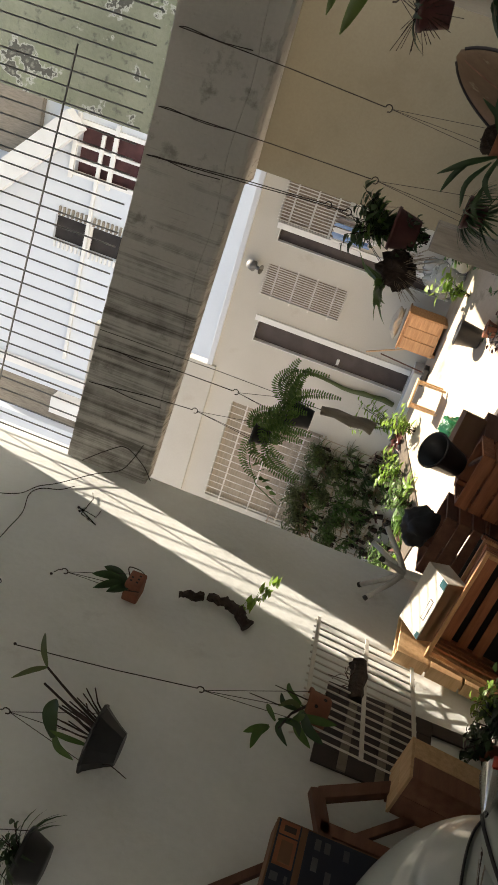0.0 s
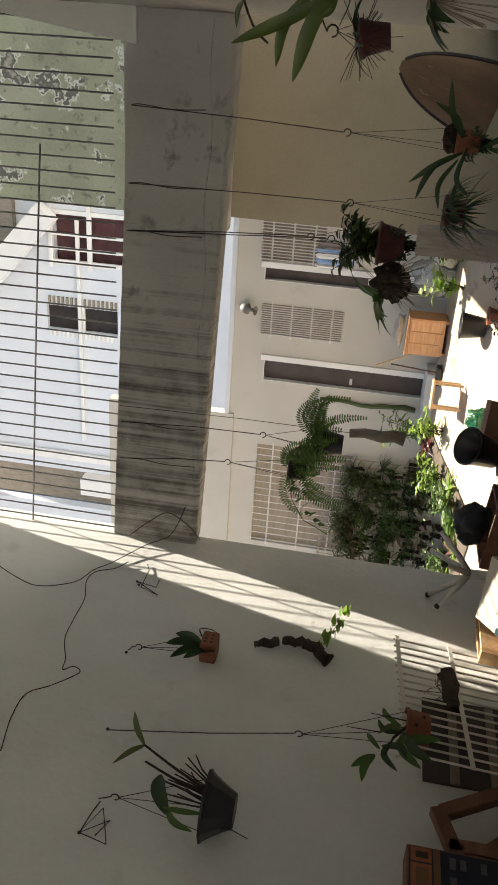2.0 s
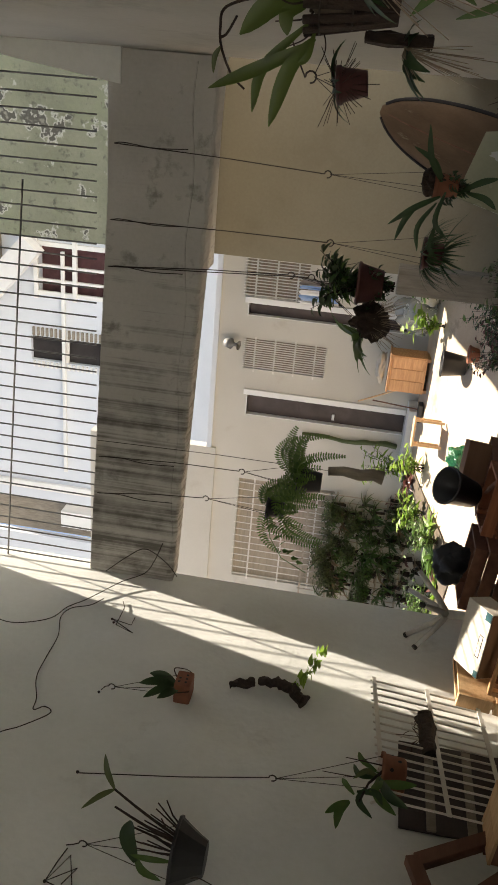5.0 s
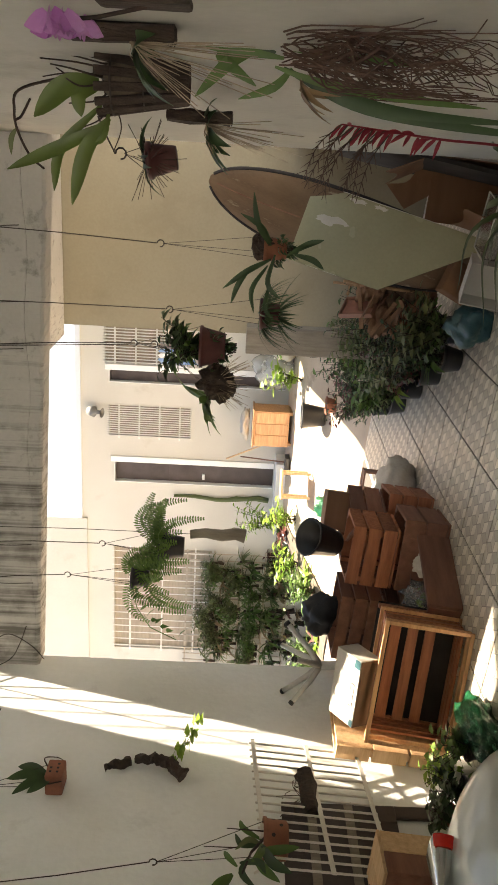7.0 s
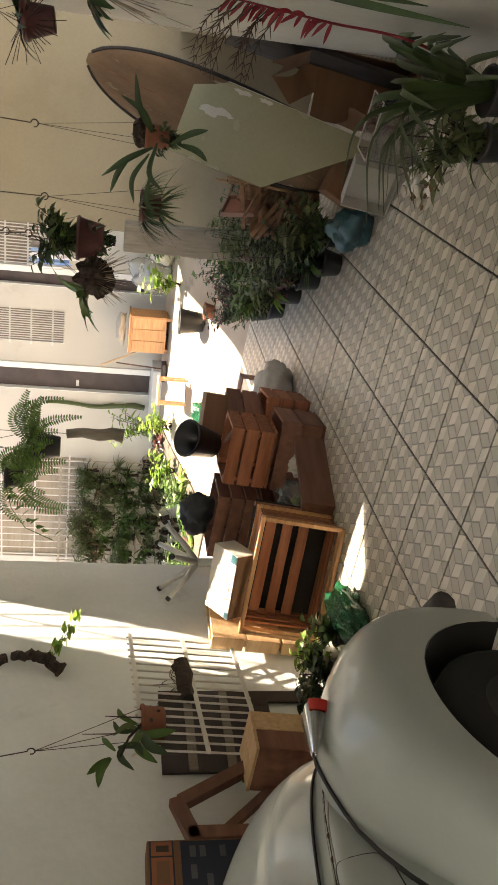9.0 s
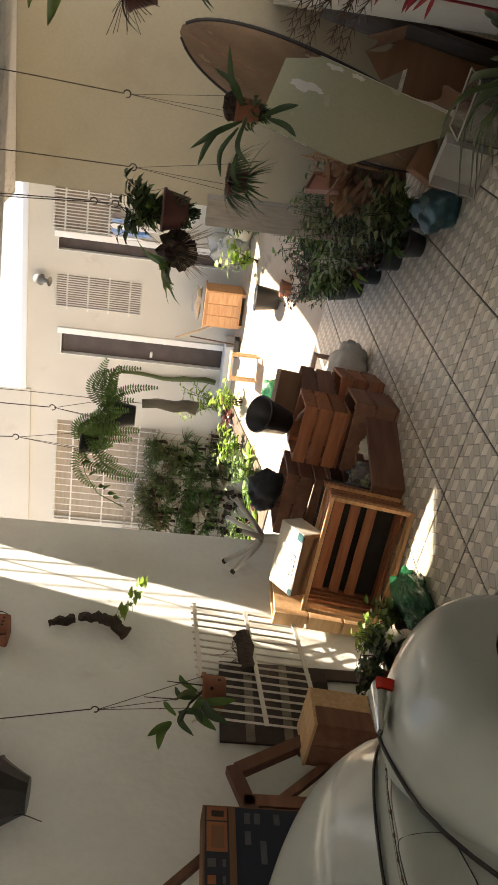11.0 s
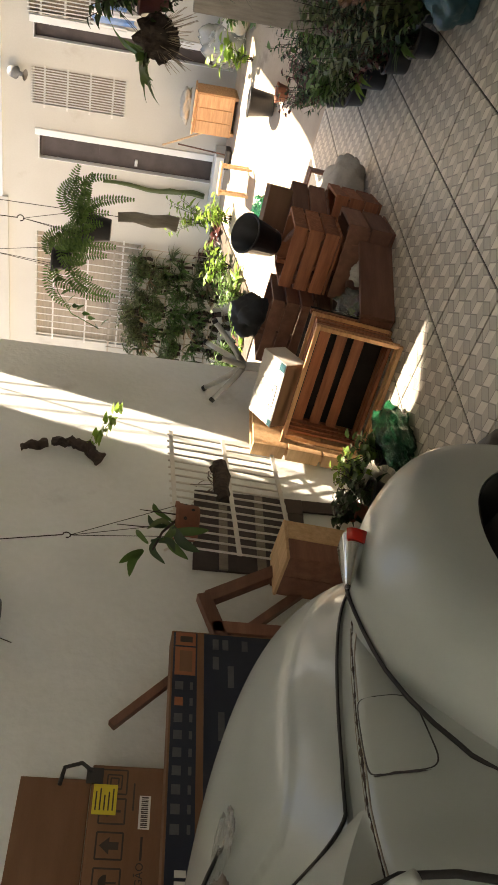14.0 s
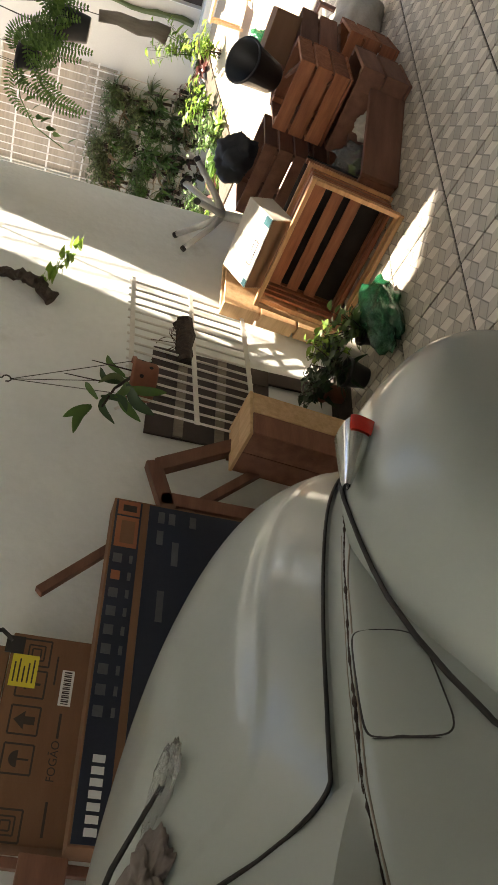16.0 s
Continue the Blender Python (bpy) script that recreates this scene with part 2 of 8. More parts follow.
M_DOOR = mat("dark_brown_door", (0.07, 0.05, 0.045), (0.045, 0.032, 0.028), 0.6)
M_IRON = mat("painted_iron_white", (0.72, 0.70, 0.65), (0.60, 0.56, 0.50), 0.5, scale=8, fine=90, bump=0.1, spots=(0.28, 0.15, 0.08), spot_scale=9, spot_at=0.68)
M_TANIRON = mat("weathered_tan_iron", (0.46, 0.40, 0.32), (0.36, 0.30, 0.23), 0.6, scale=8, fine=90, bump=0.15, spots=(0.18, 0.11, 0.07), spot_scale=9, spot_at=0.66)
M_RUST = mat("rusty_wire", (0.07, 0.055, 0.045), (0.04, 0.03, 0.025), 0.7, metal=0.4, scale=30)
M_BAR = mat("grey_bar", (0.20, 0.20, 0.19), (0.13, 0.12, 0.11), 0.6, metal=0.3, scale=12)
M_CAR = mat("pale_grey_car_paint", (0.365, 0.405, 0.375), (0.345, 0.385, 0.355), 0.42, scale=1.5, fine=70, bump=0.0, coat=0.6, rough_var=0.04, spots=(0.30, 0.30, 0.25), spot_scale=7.0, spot_at=0.72)
M_RUBBER = mat("black_rubber", (0.018, 0.017, 0.016), (0.03, 0.028, 0.026), 0.75, scale=20)
# Near-black for tyres and body gaps, and for painted shade in the wheel arch.
M_BLACK = mat("tyre_and_shade_black", (0.006, 0.006, 0.006), (0.010, 0.009, 0.008), 0.95, scale=12)
M_CHROME = mat("chrome", (0.80, 0.80, 0.79), (0.66, 0.66, 0.65), 0.16, metal=1.0, bump=0.02, rough_var=0.08)
M_REDLENS = mat("red_lens", (0.55, 0.03, 0.02), (0.4, 0.02, 0.015), 0.15, coat=0.5, bump=0.02)
M_GLASS = mat("window_glass", (0.9, 0.93, 0.92), (0.9, 0.93, 0.92), 0.05, see=1.0, bump=0.0)
M_CRATE = mat("crate_wood_orange", (0.40, 0.145, 0.065), (0.25, 0.085, 0.038), 0.6, scale=5, fine=22, bump=0.16, stretch=(1, 9, 9), vary=0.25, spots=(0.16, 0.07, 0.03), spot_scale=4, spot_at=0.66)
M_FRAMEWOOD = mat("cabinet_and_lit_frame_wood", (0.66, 0.38, 0.19), (0.48, 0.24, 0.11), 0.55, scale=5, fine=22, bump=0.14, stretch=(1, 9, 9), vary=0.2)
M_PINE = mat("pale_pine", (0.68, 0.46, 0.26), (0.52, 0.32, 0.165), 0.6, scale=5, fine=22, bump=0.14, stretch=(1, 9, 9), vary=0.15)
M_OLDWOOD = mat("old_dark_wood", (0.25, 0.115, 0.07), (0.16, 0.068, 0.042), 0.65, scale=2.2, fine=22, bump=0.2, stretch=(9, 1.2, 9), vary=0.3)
M_CARD = mat("brown_cardboard", (0.215, 0.11, 0.058), (0.175, 0.088, 0.045), 0.85, scale=3, fine=90, bump=0.12, stretch=(1, 1, 6))
M_CARDPALE = mat("pale_cardboard", (0.58, 0.55, 0.49), (0.48, 0.44, 0.38), 0.8, scale=3, fine=60, bump=0.1)
M_NAVY = mat("dark_blue_print", (0.010, 0.014, 0.030), (0.016, 0.02, 0.038), 0.42, scale=4, bump=0.03)
M_BLACKPOT = mat("black_plastic", (0.016, 0.016, 0.017), (0.03, 0.03, 0.03), 0.42, scale=10, bump=0.1)
M_TERRA = mat("terracotta", (0.30, 0.115, 0.065), (0.21, 0.08, 0.045), 0.8, scale=9, bump=0.2, spots=(0.25, 0.18, 0.13), spot_scale=6, spot_at=0.62)
M_REDPOT = mat("maroon_plastic", (0.10, 0.03, 0.027), (0.06, 0.018, 0.017), 0.5, scale=9, bump=0.1)
M_BARK = mat("bark", (0.06, 0.038, 0.026), (0.025, 0.016, 0.012), 0.95, scale=18, fine=90, bump=0.9, depth=0.012, stretch=(3, 3, 1))
M_GREYWOOD = mat("grey_wood", (0.30, 0.26, 0.21), (0.2, 0.17, 0.13), 0.85, scale=6, bump=0.4, stretch=(6, 6, 1))
M_BLACKBAG = mat("black_cloth", (0.010, 0.010, 0.011), (0.02, 0.02, 0.02), 0.7, scale=8, bump=0.3)
M_BAG = mat("dirty_white_sack", (0.58, 0.54, 0.46), (0.42, 0.37, 0.30), 0.7, scale=4, bump=0.4, depth=0.01)
M_CLEAR = mat("clear_film", (0.75, 0.76, 0.72), (0.65, 0.66, 0.62), 0.25, see=0.6, scale=8, bump=0.5, depth=0.01)
M_CLEARBOX = mat("clear_box_plastic", (0.86, 0.87, 0.85), (0.80, 0.81, 0.79), 0.12, see=0.92, scale=6, fine=40, bump=0.05)
M_FILM = mat("thin_clear_film", (0.9, 0.91, 0.9), (0.82, 0.83, 0.82), 0.12, see=0.90, scale=30, fine=90, bump=0.9, depth=0.01)
M_BLUEBAG = mat("teal_plastic_bag", (0.022, 0.085, 0.095), (0.014, 0.055, 0.07), 0.35, scale=8, bump=0.5, depth=0.012)
M_GREENBAG = mat("green_plastic", (0.02, 0.17, 0.07), (0.012, 0.11, 0.045), 0.22, scale=14, fine=50, bump=0.9, depth=0.02, see=0.45)
M_BOARD = mat("weathered_board", (0.21, 0.13, 0.075), (0.125, 0.075, 0.042), 0.6, scale=3, fine=50, bump=0.15, stretch=(3, 1, 1), spots=(0.5, 0.42, 0.3), spot_scale=3, spot_at=0.6)
M_PANEL = mat("pale_green_panel", (0.37, 0.355, 0.235), (0.30, 0.29, 0.185), 0.25, scale=1.5, bump=0.05, spots=(0.28, 0.29, 0.23), spot_scale=3, spot_at=0.66)
M_RATTAN = mat("rattan", (0.38, 0.22, 0.115), (0.22, 0.12, 0.06), 0.7, scale=15, bump=0.4)
M_CRATEPLASTIC = mat("grey_plastic_tray", (0.47, 0.46, 0.42), (0.40, 0.39, 0.36), 0.5, scale=4, bump=0.06)
M_SLIPPER = mat("dark_red_fabric", (0.22, 0.045, 0.04), (0.14, 0.03, 0.03), 0.8, scale=9)
M_BLUECLOTH = mat("blue_cloth", (0.10, 0.25, 0.55), (0.35, 0.45, 0.6), 0.9, scale=6, bump=0.4)
M_YELLOW = mat("yellow_label", (0.72, 0.58, 0.05), (0.62, 0.5, 0.05), 0.6, bump=0.05)
M_LABEL = mat("white_label", (0.74, 0.73, 0.70), (0.66, 0.65, 0.62), 0.6, bump=0.05)
M_INK = mat("print_black", (0.035, 0.022, 0.016), (0.05, 0.035, 0.025), 0.7, bump=0.0)
M_PRINT = mat("print_grey", (0.11, 0.115, 0.12), (0.07, 0.075, 0.08), 0.5, bump=0.0)
M_ORANGEPRINT = mat("print_orange", (0.34, 0.12, 0.05), (0.28, 0.09, 0.04), 0.5, bump=0.0)
M_BROWNBLIND = mat("brown_blind", (0.30, 0.24, 0.18), (0.22, 0.17, 0.125), 0.8, scale=3, bump=0.2, stretch=(1, 1, 12))
M_TANBLIND = mat("tan_blind", (0.40, 0.34, 0.26), (0.30, 0.25, 0.19), 0.8, scale=3, bump=0.2, stretch=(1, 1, 12))
M_BROWNCLOTH = mat("brown_canvas", (0.12, 0.075, 0.045), (0.07, 0.042, 0.025), 0.9, scale=7, bump=0.5, depth=0.01)
M_HEAP = mat("faded_brown_sacking", (0.27, 0.15, 0.085), (0.14, 0.075, 0.042), 0.9, scale=9, fine=120, bump=0.7, depth=0.012, spots=(0.07, 0.04, 0.025), spot_scale=7, spot_at=0.55)
M_LEAF = leaf_mat("leaf_green", (0.045, 0.105, 0.022), (0.11, 0.20, 0.045))
M_ORCHIDLEAF = leaf_mat("leaf_orchid", (0.05, 0.085, 0.012), (0.10, 0.15, 0.022), thin=0.25)
M_DARKLEAF = leaf_mat("leaf_dark", (0.018, 0.048, 0.016), (0.045, 0.09, 0.028), thin=0.25)
M_FERN = leaf_mat("leaf_fern", (0.048, 0.11, 0.018), (0.10, 0.185, 0.036), thin=0.35)
M_MAROONLEAF = leaf_mat("leaf_maroon", (0.08, 0.03, 0.03), (0.16, 0.06, 0.045))
M_LIME = leaf_mat("leaf_lime", (0.13, 0.25, 0.03), (0.22, 0.34, 0.06), thin=0.5)
M_OLIVE = leaf_mat("leaf_olive", (0.075, 0.105, 0.04), (0.15, 0.18, 0.07))
M_DRY = leaf_mat("leaf_dry", (0.15, 0.085, 0.04), (0.28, 0.19, 0.10), thin=0.2)
M_REDLEAF = leaf_mat("bract_red", (0.22, 0.012, 0.022), (0.34, 0.022, 0.04))
M_BROMLEAF = leaf_mat("leaf_bromeliad", (0.022, 0.045, 0.010), (0.05, 0.085, 0.018), thin=0.2)
M_PINK = leaf_mat("petal_pink", (0.42, 0.12, 0.42), (0.6, 0.3, 0.6))
M_ROOT = mat("pale_root", (0.33, 0.27, 0.20), (0.22, 0.17, 0.12), 0.9, scale=30)
M_REDROOT = mat("red_root", (0.10, 0.055, 0.038), (0.06, 0.032, 0.022), 0.9, scale=30)
M_STEEL = mat("dull_steel", (0.55, 0.55, 0.53), (0.42, 0.42, 0.40), 0.35, metal=0.35, scale=9, bump=0.05)
M_GREYCLOTH = mat("grey_cloth", (0.25, 0.215, 0.195), (0.15, 0.125, 0.115), 0.95, scale=14, bump=0.6, depth=0.01)


# ---- mesh tools ----
def part(name, bm, material, parent=None, label="", smooth=False):
    """Links a bmesh as one mesh object, under a thing or a part."""
    me = bpy.data.meshes.new(name)
    bm.normal_update()
    bm.to_mesh(me)
    bm.free()
    me.materials.append(material)
    if smooth:
        for f in me.polygons:
            f.use_smooth = True
    ob = new(name, me)
    if parent:
        ob.parent = parent
    if label:
        ob["label"] = label
    return ob


def thing(name, label, category, m=None, group="", kind=""):
    """An empty at a thing's base, to hold its parts."""
    ob = new(name)
    ob.empty_display_size = 0.05
    if m is not None:
        ob.matrix_world = m
    return tagged(ob, label, category, group, kind)


def boxed(bm, x0, x1, y0, y1, z0, z1, m=None, bevel=0.0):
    """Adds a box, bevelled if asked, to a bmesh."""
    t = Matrix.LocRotScale(((x0 + x1) / 2, (y0 + y1) / 2, (z0 + z1) / 2), None, (abs(x1 - x0), abs(y1 - y0), abs(z1 - z0)))
    vs = bmesh.ops.create_cube(bm, size=1, matrix=t)["verts"]
    if bevel:
        es = list({e for v in vs for e in v.link_edges})
        vs = list({v for f in bmesh.ops.bevel(bm, geom=es, offset=bevel, segments=2, affect="EDGES", profile=0.6)["faces"] for v in f.verts} | {v for v in vs if v.is_valid})
    if m is not None:
        bmesh.ops.transform(bm, matrix=m, verts=vs)
    return vs


def box(x0, x1, y0, y1, z0, z1, bevel=0.0):
    bm = bmesh.new()
    boxed(bm, x0, x1, y0, y1, z0, z1, None, bevel)
    return bm


def tube(bm, pts, r, sides=6, taper=None, cap=True):
    """A round bar along a line of points; taper: the radius at its end."""
    pts = [Vector(p) for p in pts]
    rings = []
    side = None
    for i, p in enumerate(pts):
        d = (pts[min(i + 1, len(pts) - 1)] - pts[max(i - 1, 0)]).normalized()
        if side is None:
            side = d.orthogonal().normalized()
        side = (side - d * side.dot(d))
        side = side.normalized() if side.length > 1e-6 else d.orthogonal().normalized()
        up = d.cross(side)
        k = i / max(1, len(pts) - 1)
        rad = r + ((taper if taper is not None else r) - r) * k
        rings.append([bm.verts.new(p + (side * math.cos(a) + up * math.sin(a)) * rad) for a in [2 * math.pi * j / sides for j in range(sides)]])
    for a, b in zip(rings, rings[1:]):
        for j in range(sides):
            bm.faces.new((a[j], a[(j + 1) % sides], b[(j + 1) % sides], b[j]))
    if cap and sides > 2:
        bm.faces.new(rings[0][::-1])
        bm.faces.new(rings[-1])
    return rings


def lathe(bm, prof, m=None, sides=24):
    """Turns a profile of (radius, height) round the z axis."""
    rings = []
    for r, z in prof:
        rings.append([bm.verts.new((r * math.cos(2 * math.pi * j / sides), r * math.sin(2 * math.pi * j / sides), z)) for j in range(sides)])
    for a, b in zip(rings, rings[1:]):
        for j in range(sides):
            bm.faces.new((a[j], a[(j + 1) % sides], b[(j + 1) % sides], b[j]))
    vs = [v for r in rings for v in r]
    if m is not None:
        bmesh.ops.transform(bm, matrix=m, verts=vs)
    return rings


def sheet(bm, nu, nv, at):
    """A grid of faces through at(u, v), u and v from 0 to 1."""
    g = [[bm.verts.new(at(i / nu, j / nv)) for j in range(nv + 1)] for i in range(nu + 1)]
    for i in range(nu):
        for j in range(nv):
            bm.faces.new((g[i][j], g[i + 1][j], g[i + 1][j + 1], g[i][j + 1]))
    return g


def blade(bm, base, way, length, width, droop=0.4, fold=0.25, segs=5, twist=0.0, shape=0.45):
    """One leaf: a folded, tapering strip that bends downwards along its length."""
    p, d = Vector(base), Vector(way).normalized()
    side = d.cross(Vector((0, 0, 1)))
    side = side.normalized() if side.length > 0.05 else Vector((1, 0, 0))
    side = Matrix.Rotation(twist, 3, d) @ side
    step = length / segs
    rows = []
    for i in range(segs + 1):
        k = i / segs
        w = width * 0.5 * max(0.06, math.sin(math.pi * min(1, k ** shape * 0.97 + 0.03)) ** 0.8)
        up = side.cross(d).normalized()
        rows.append((bm.verts.new(p - side * w + up * w * fold), bm.verts.new(p), bm.verts.new(p + side * w + up * w * fold)))
        d = (d + Vector((0, 0, -droop / segs))).normalized()
        side = (side - d * side.dot(d)).normalized()
        p = p + d * step
    for a, b in zip(rows, rows[1:]):
        bm.faces.new((a[0], a[1], b[1], b[0]))
        bm.faces.new((a[1], a[2], b[2], b[1]))
    return p


def rnd(a, b):
    return random.uniform(a, b)


def any_way(up=0.3, spread=1.0):
    a = rnd(0, 2 * math.pi)
    return Vector((math.cos(a) * spread, math.sin(a) * spread, up))


# ---- setting ----
def structure(name, bm, material, label, category, smooth=False):
    return tagged(part(name, bm, material, None, "", smooth), label, category, "", "structure")


def yard_z(x, y):
    """The yard climbs gently from the tiles to the house."""
    k = min(1.0, max(0.0, (y - 3.4) / 3.3))
    k = k * k * (3 - 2 * k)
    low = min(1.0, max(0.0, (-2.75 - x) / 0.25))
    return fz(min(x, 2.0), min(y, 3.6)) * (1 - k) + (0.56 - 0.72 * low) * k - 0.012


HOUSE_Y = 7.0
BLOCK_Y = 3.05


def wall_with_holes(bm, x0, x1, z0, z1, y0, y1, holes):
    """A wall of thickness y0..y1 with rectangular openings cut right through it, as one mesh."""
    xs = sorted({x0, x1, *[h[0] for h in holes], *[h[1] for h in holes]})
    zs = sorted({z0, z1, *[h[2] for h in holes], *[h[3] for h in holes]})
    made = {}

    def v(i, k, y):
        if (i, k, y) not in made:
            made[i, k, y] = bm.verts.new((xs[i], y, zs[k]))
        return made[i, k, y]

    def solid(i, k):
        if not (0 <= i < len(xs) - 1 and 0 <= k < len(zs) - 1):
            return False
        x, z = (xs[i] + xs[i + 1]) / 2, (zs[k] + zs[k + 1]) / 2
        return not any(h[0] <= x <= h[1] and h[2] <= z <= h[3] for h in holes)
    for i in range(len(xs) - 1):
        for k in range(len(zs) - 1):
            if not solid(i, k):
                continue
            bm.faces.new((v(i, k, y0), v(i + 1, k, y0), v(i + 1, k + 1, y0), v(i, k + 1, y0)))
            bm.faces.new((v(i, k + 1, y1), v(i + 1, k + 1, y1), v(i + 1, k, y1), v(i, k, y1)))
            for (di, dk), (a, b) in (((-1, 0), ((0, 1), (0, 0))), ((1, 0), ((1, 0), (1, 1))), ((0, -1), ((0, 0), (1, 0))), ((0, 1), ((1, 1), (0, 1)))):
                if not solid(i + di, k + dk):
                    bm.faces.new((v(i + a[0], k + a[1], y1), v(i + b[0], k + b[1], y1), v(i + b[0], k + b[1], y0), v(i + a[0], k + a[1], y0)))



bm = bmesh.new()
sheet(bm, 40, 40, lambda u, v: Vector((-7 + 8.4 * u, 0.3 + 6.9 * v, yard_z(-7 + 8.4 * u, 0.3 + 6.9 * v) - (0.05 if 0.3 + 6.9 * v < 3.3 and -7 + 8.4 * u > -0.6 else 0))))
structure("pavement", bm, M_YARD, "sunlit brown cement yard before the house", "pavement", True)
bm = bmesh.new()
sheet(bm, 2, 2, lambda u, v: Vector((-900 + 1800 * u, -900 + 1800 * v, -0.9)))
structure("ground", bm, M_STREET, "pale concrete ground round the plot", "ground")

# dark sheet laid over the yard to paint in the shade at this end
bm = bmesh.new()
sheet(bm, 24, 16, lambda u, v: Vector((-6.9 + 4.5 * u, 3.6 + 3.38 * v, yard_z(-6.9 + 4.5 * u, 3.6 + 3.38 * v) + 0.02 + 0.03 * noise.noise(Vector((u * 14, v * 12, 0))))))
structure("planting_bed", bm, M_SOIL, "dark ground sheet painting in shade under the trellis", "soil", True)
# side wall with the hanging pots
bm = box(-0.85, -0.65, -6.3, 0.17, -0.95, 4.3)
structure("wall_west", bm, M_PLASTER, "white plastered garage wall with rough patches", "wall")
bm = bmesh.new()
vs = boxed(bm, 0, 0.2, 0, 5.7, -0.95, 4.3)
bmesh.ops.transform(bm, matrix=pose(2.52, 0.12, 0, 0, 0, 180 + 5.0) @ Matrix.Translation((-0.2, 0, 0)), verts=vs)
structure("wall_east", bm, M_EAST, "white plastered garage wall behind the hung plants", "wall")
# low wall added here to keep sun off the corner floor
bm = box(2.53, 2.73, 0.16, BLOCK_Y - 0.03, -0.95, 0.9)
structure("wall_corner", bm, M_BEIGE, "added low beige wall that keeps sun off the corner floor", "wall")
bm = box(-0.9, 3.6, -6.3, 0.12, 4.3, 4.45)
structure("ceiling", bm, M_PLASTER, "plain white concrete ceiling slab", "ceiling")
# end wall added out of view to limit the light from behind
bm = bmesh.new()
wall_with_holes(bm, -0.9, 3.6, -0.95, 4.3, -6.5, -6.3, [(-0.4, 3.3, -0.9, 2.2)])
structure("wall_south", bm, M_PLASTER, "added unseen white end wall that limits light through the garage mouth", "wall")
# added white wall, unseen behind the walk, to bounce sun into the garage
bm = box(-14.0, 18.0, -13.2, -12.9, -0.95, 8.5)
structure("wall_street", bm, M_FARWHITE, "added unseen white wall that bounces sun into the garage", "wall")
# beam, and an added slab behind it that shades floor and wall
bm = bmesh.new()
for k in range(160):
    x0, x1 = -0.65 + 3.17 * k / 160, -0.65 + 3.17 * (k + 1) / 160
    ring = []
    for x in (x0, x1):
        chip = 0.010 * noise.noise(Vector((x * 9, 0, 0))) + 0.008 * noise.noise(Vector((x * 31, 3, 0)))
        rub = 0.006 * noise.noise(Vector((x * 13, 7, 0)))
        ring.append([bm.verts.new((x, y, z)) for y, z in ((0.0 + rub, 0.28), (0.0, 0.0), (rub * 0.5, -0.262 + chip), (0.012 + abs(chip), -0.28 + chip), (0.16, -0.28), (0.16, -0.12))])
    for j in range(6):
        bm.faces.new((ring[0][j], ring[1][j], ring[1][(j + 1) % 6], ring[0][(j + 1) % 6]))
bmesh.ops.remove_doubles(bm, verts=bm.verts, dist=0.0002)
vs = bm.verts
bmesh.ops.transform(bm, matrix=Matrix.Translation((0, 0.065, 2.72)) @ Matrix(((1, 0, 0, 0), (0, 1, 0, 0), (-0.043, 0, 1, 0.014), (0, 0, 0, 1))), verts=vs)
structure("beam", bm, M_BEAM, "grey concrete beam streaked with rain stains", "beam")
bm = bmesh.new()
vs = [[bm.verts.new((x, y, z)) for x, z in ((2.352, 2.87), (2.459, 3.63), (2.55, 4.3), (3.3, 4.3), (3.3, 2.87))] for y in (0.05, 0.16)]
bm.faces.new(vs[0])
bm.faces.new(vs[1][::-1])
for j in range(5):
    bm.faces.new((vs[0][j], vs[1][j], vs[1][(j + 1) % 5], vs[0][(j + 1) % 5]))
bmesh.ops.recalc_face_normals(bm, faces=bm.faces)
structure("wall_haunch", bm, M_PLASTER, "sloping white plaster end wall over the beam", "wall")
# slab added, mostly hidden by the beam, to shade floor and beige wall
bm = bmesh.new()
boxed(bm, -0.8, 0.80, 0.25, 2.0, 2.90, 3.0)
boxed(bm, 0.80, 2.75, 0.25, BLOCK_Y - 0.025, 2.90, 3.0)
bmesh.ops.remove_doubles(bm, verts=bm.verts, dist=0.001)
structure("canopy", bm, M_BEAM, "added flat concrete slab behind the beam that shades the floor", "canopy")

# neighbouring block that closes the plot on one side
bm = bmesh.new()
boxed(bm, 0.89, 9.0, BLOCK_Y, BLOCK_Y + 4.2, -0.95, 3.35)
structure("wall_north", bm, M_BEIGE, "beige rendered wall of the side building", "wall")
bm = bmesh.new()
boxed(bm, 0.86, 9.0, BLOCK_Y - 0.02, BLOCK_Y + 4.2, 3.35, 5.8)
structure("wall_upper", bm, M_MOSS, "mossy peeling upper wall of the side building", "wall")
# unseen wall added only to cut off the sun on the floor
bm = box(3.62, 9.0, BLOCK_Y, BLOCK_Y + 0.25, 5.8, 16.0)
structure("wall_tower", bm, M_MOSS, "added unseen wall that cuts off the sun on the garage floor", "wall")
# fillet strip and post on the beige wall
bm = box(0.96, 1.17, 2.0, 2.18, -0.3, 1.26, 0.01)
structure("post", bm, M_GREYWOOD, "low grey concrete post among the plants", "post")

# ---- house at the end of the yard ----
DOOR = (-2.31, -1.99, 0.69, 3.03)
WIN_C = (-1.60, -1.13, 1.95, 3.12)
DOOR2 = (-0.78, -0.60, 0.6, 3.11)
WIN_D = (-0.5, 0.1, 2.3, 3.18)
WIN_B = (-5.2, -3.4, 1.55, 3.05)


house = thing("house", "single-storey white house across the sunny yard", "house", Matrix.Translation((-2.5, HOUSE_Y, 0.55)))
bm = bmesh.new()
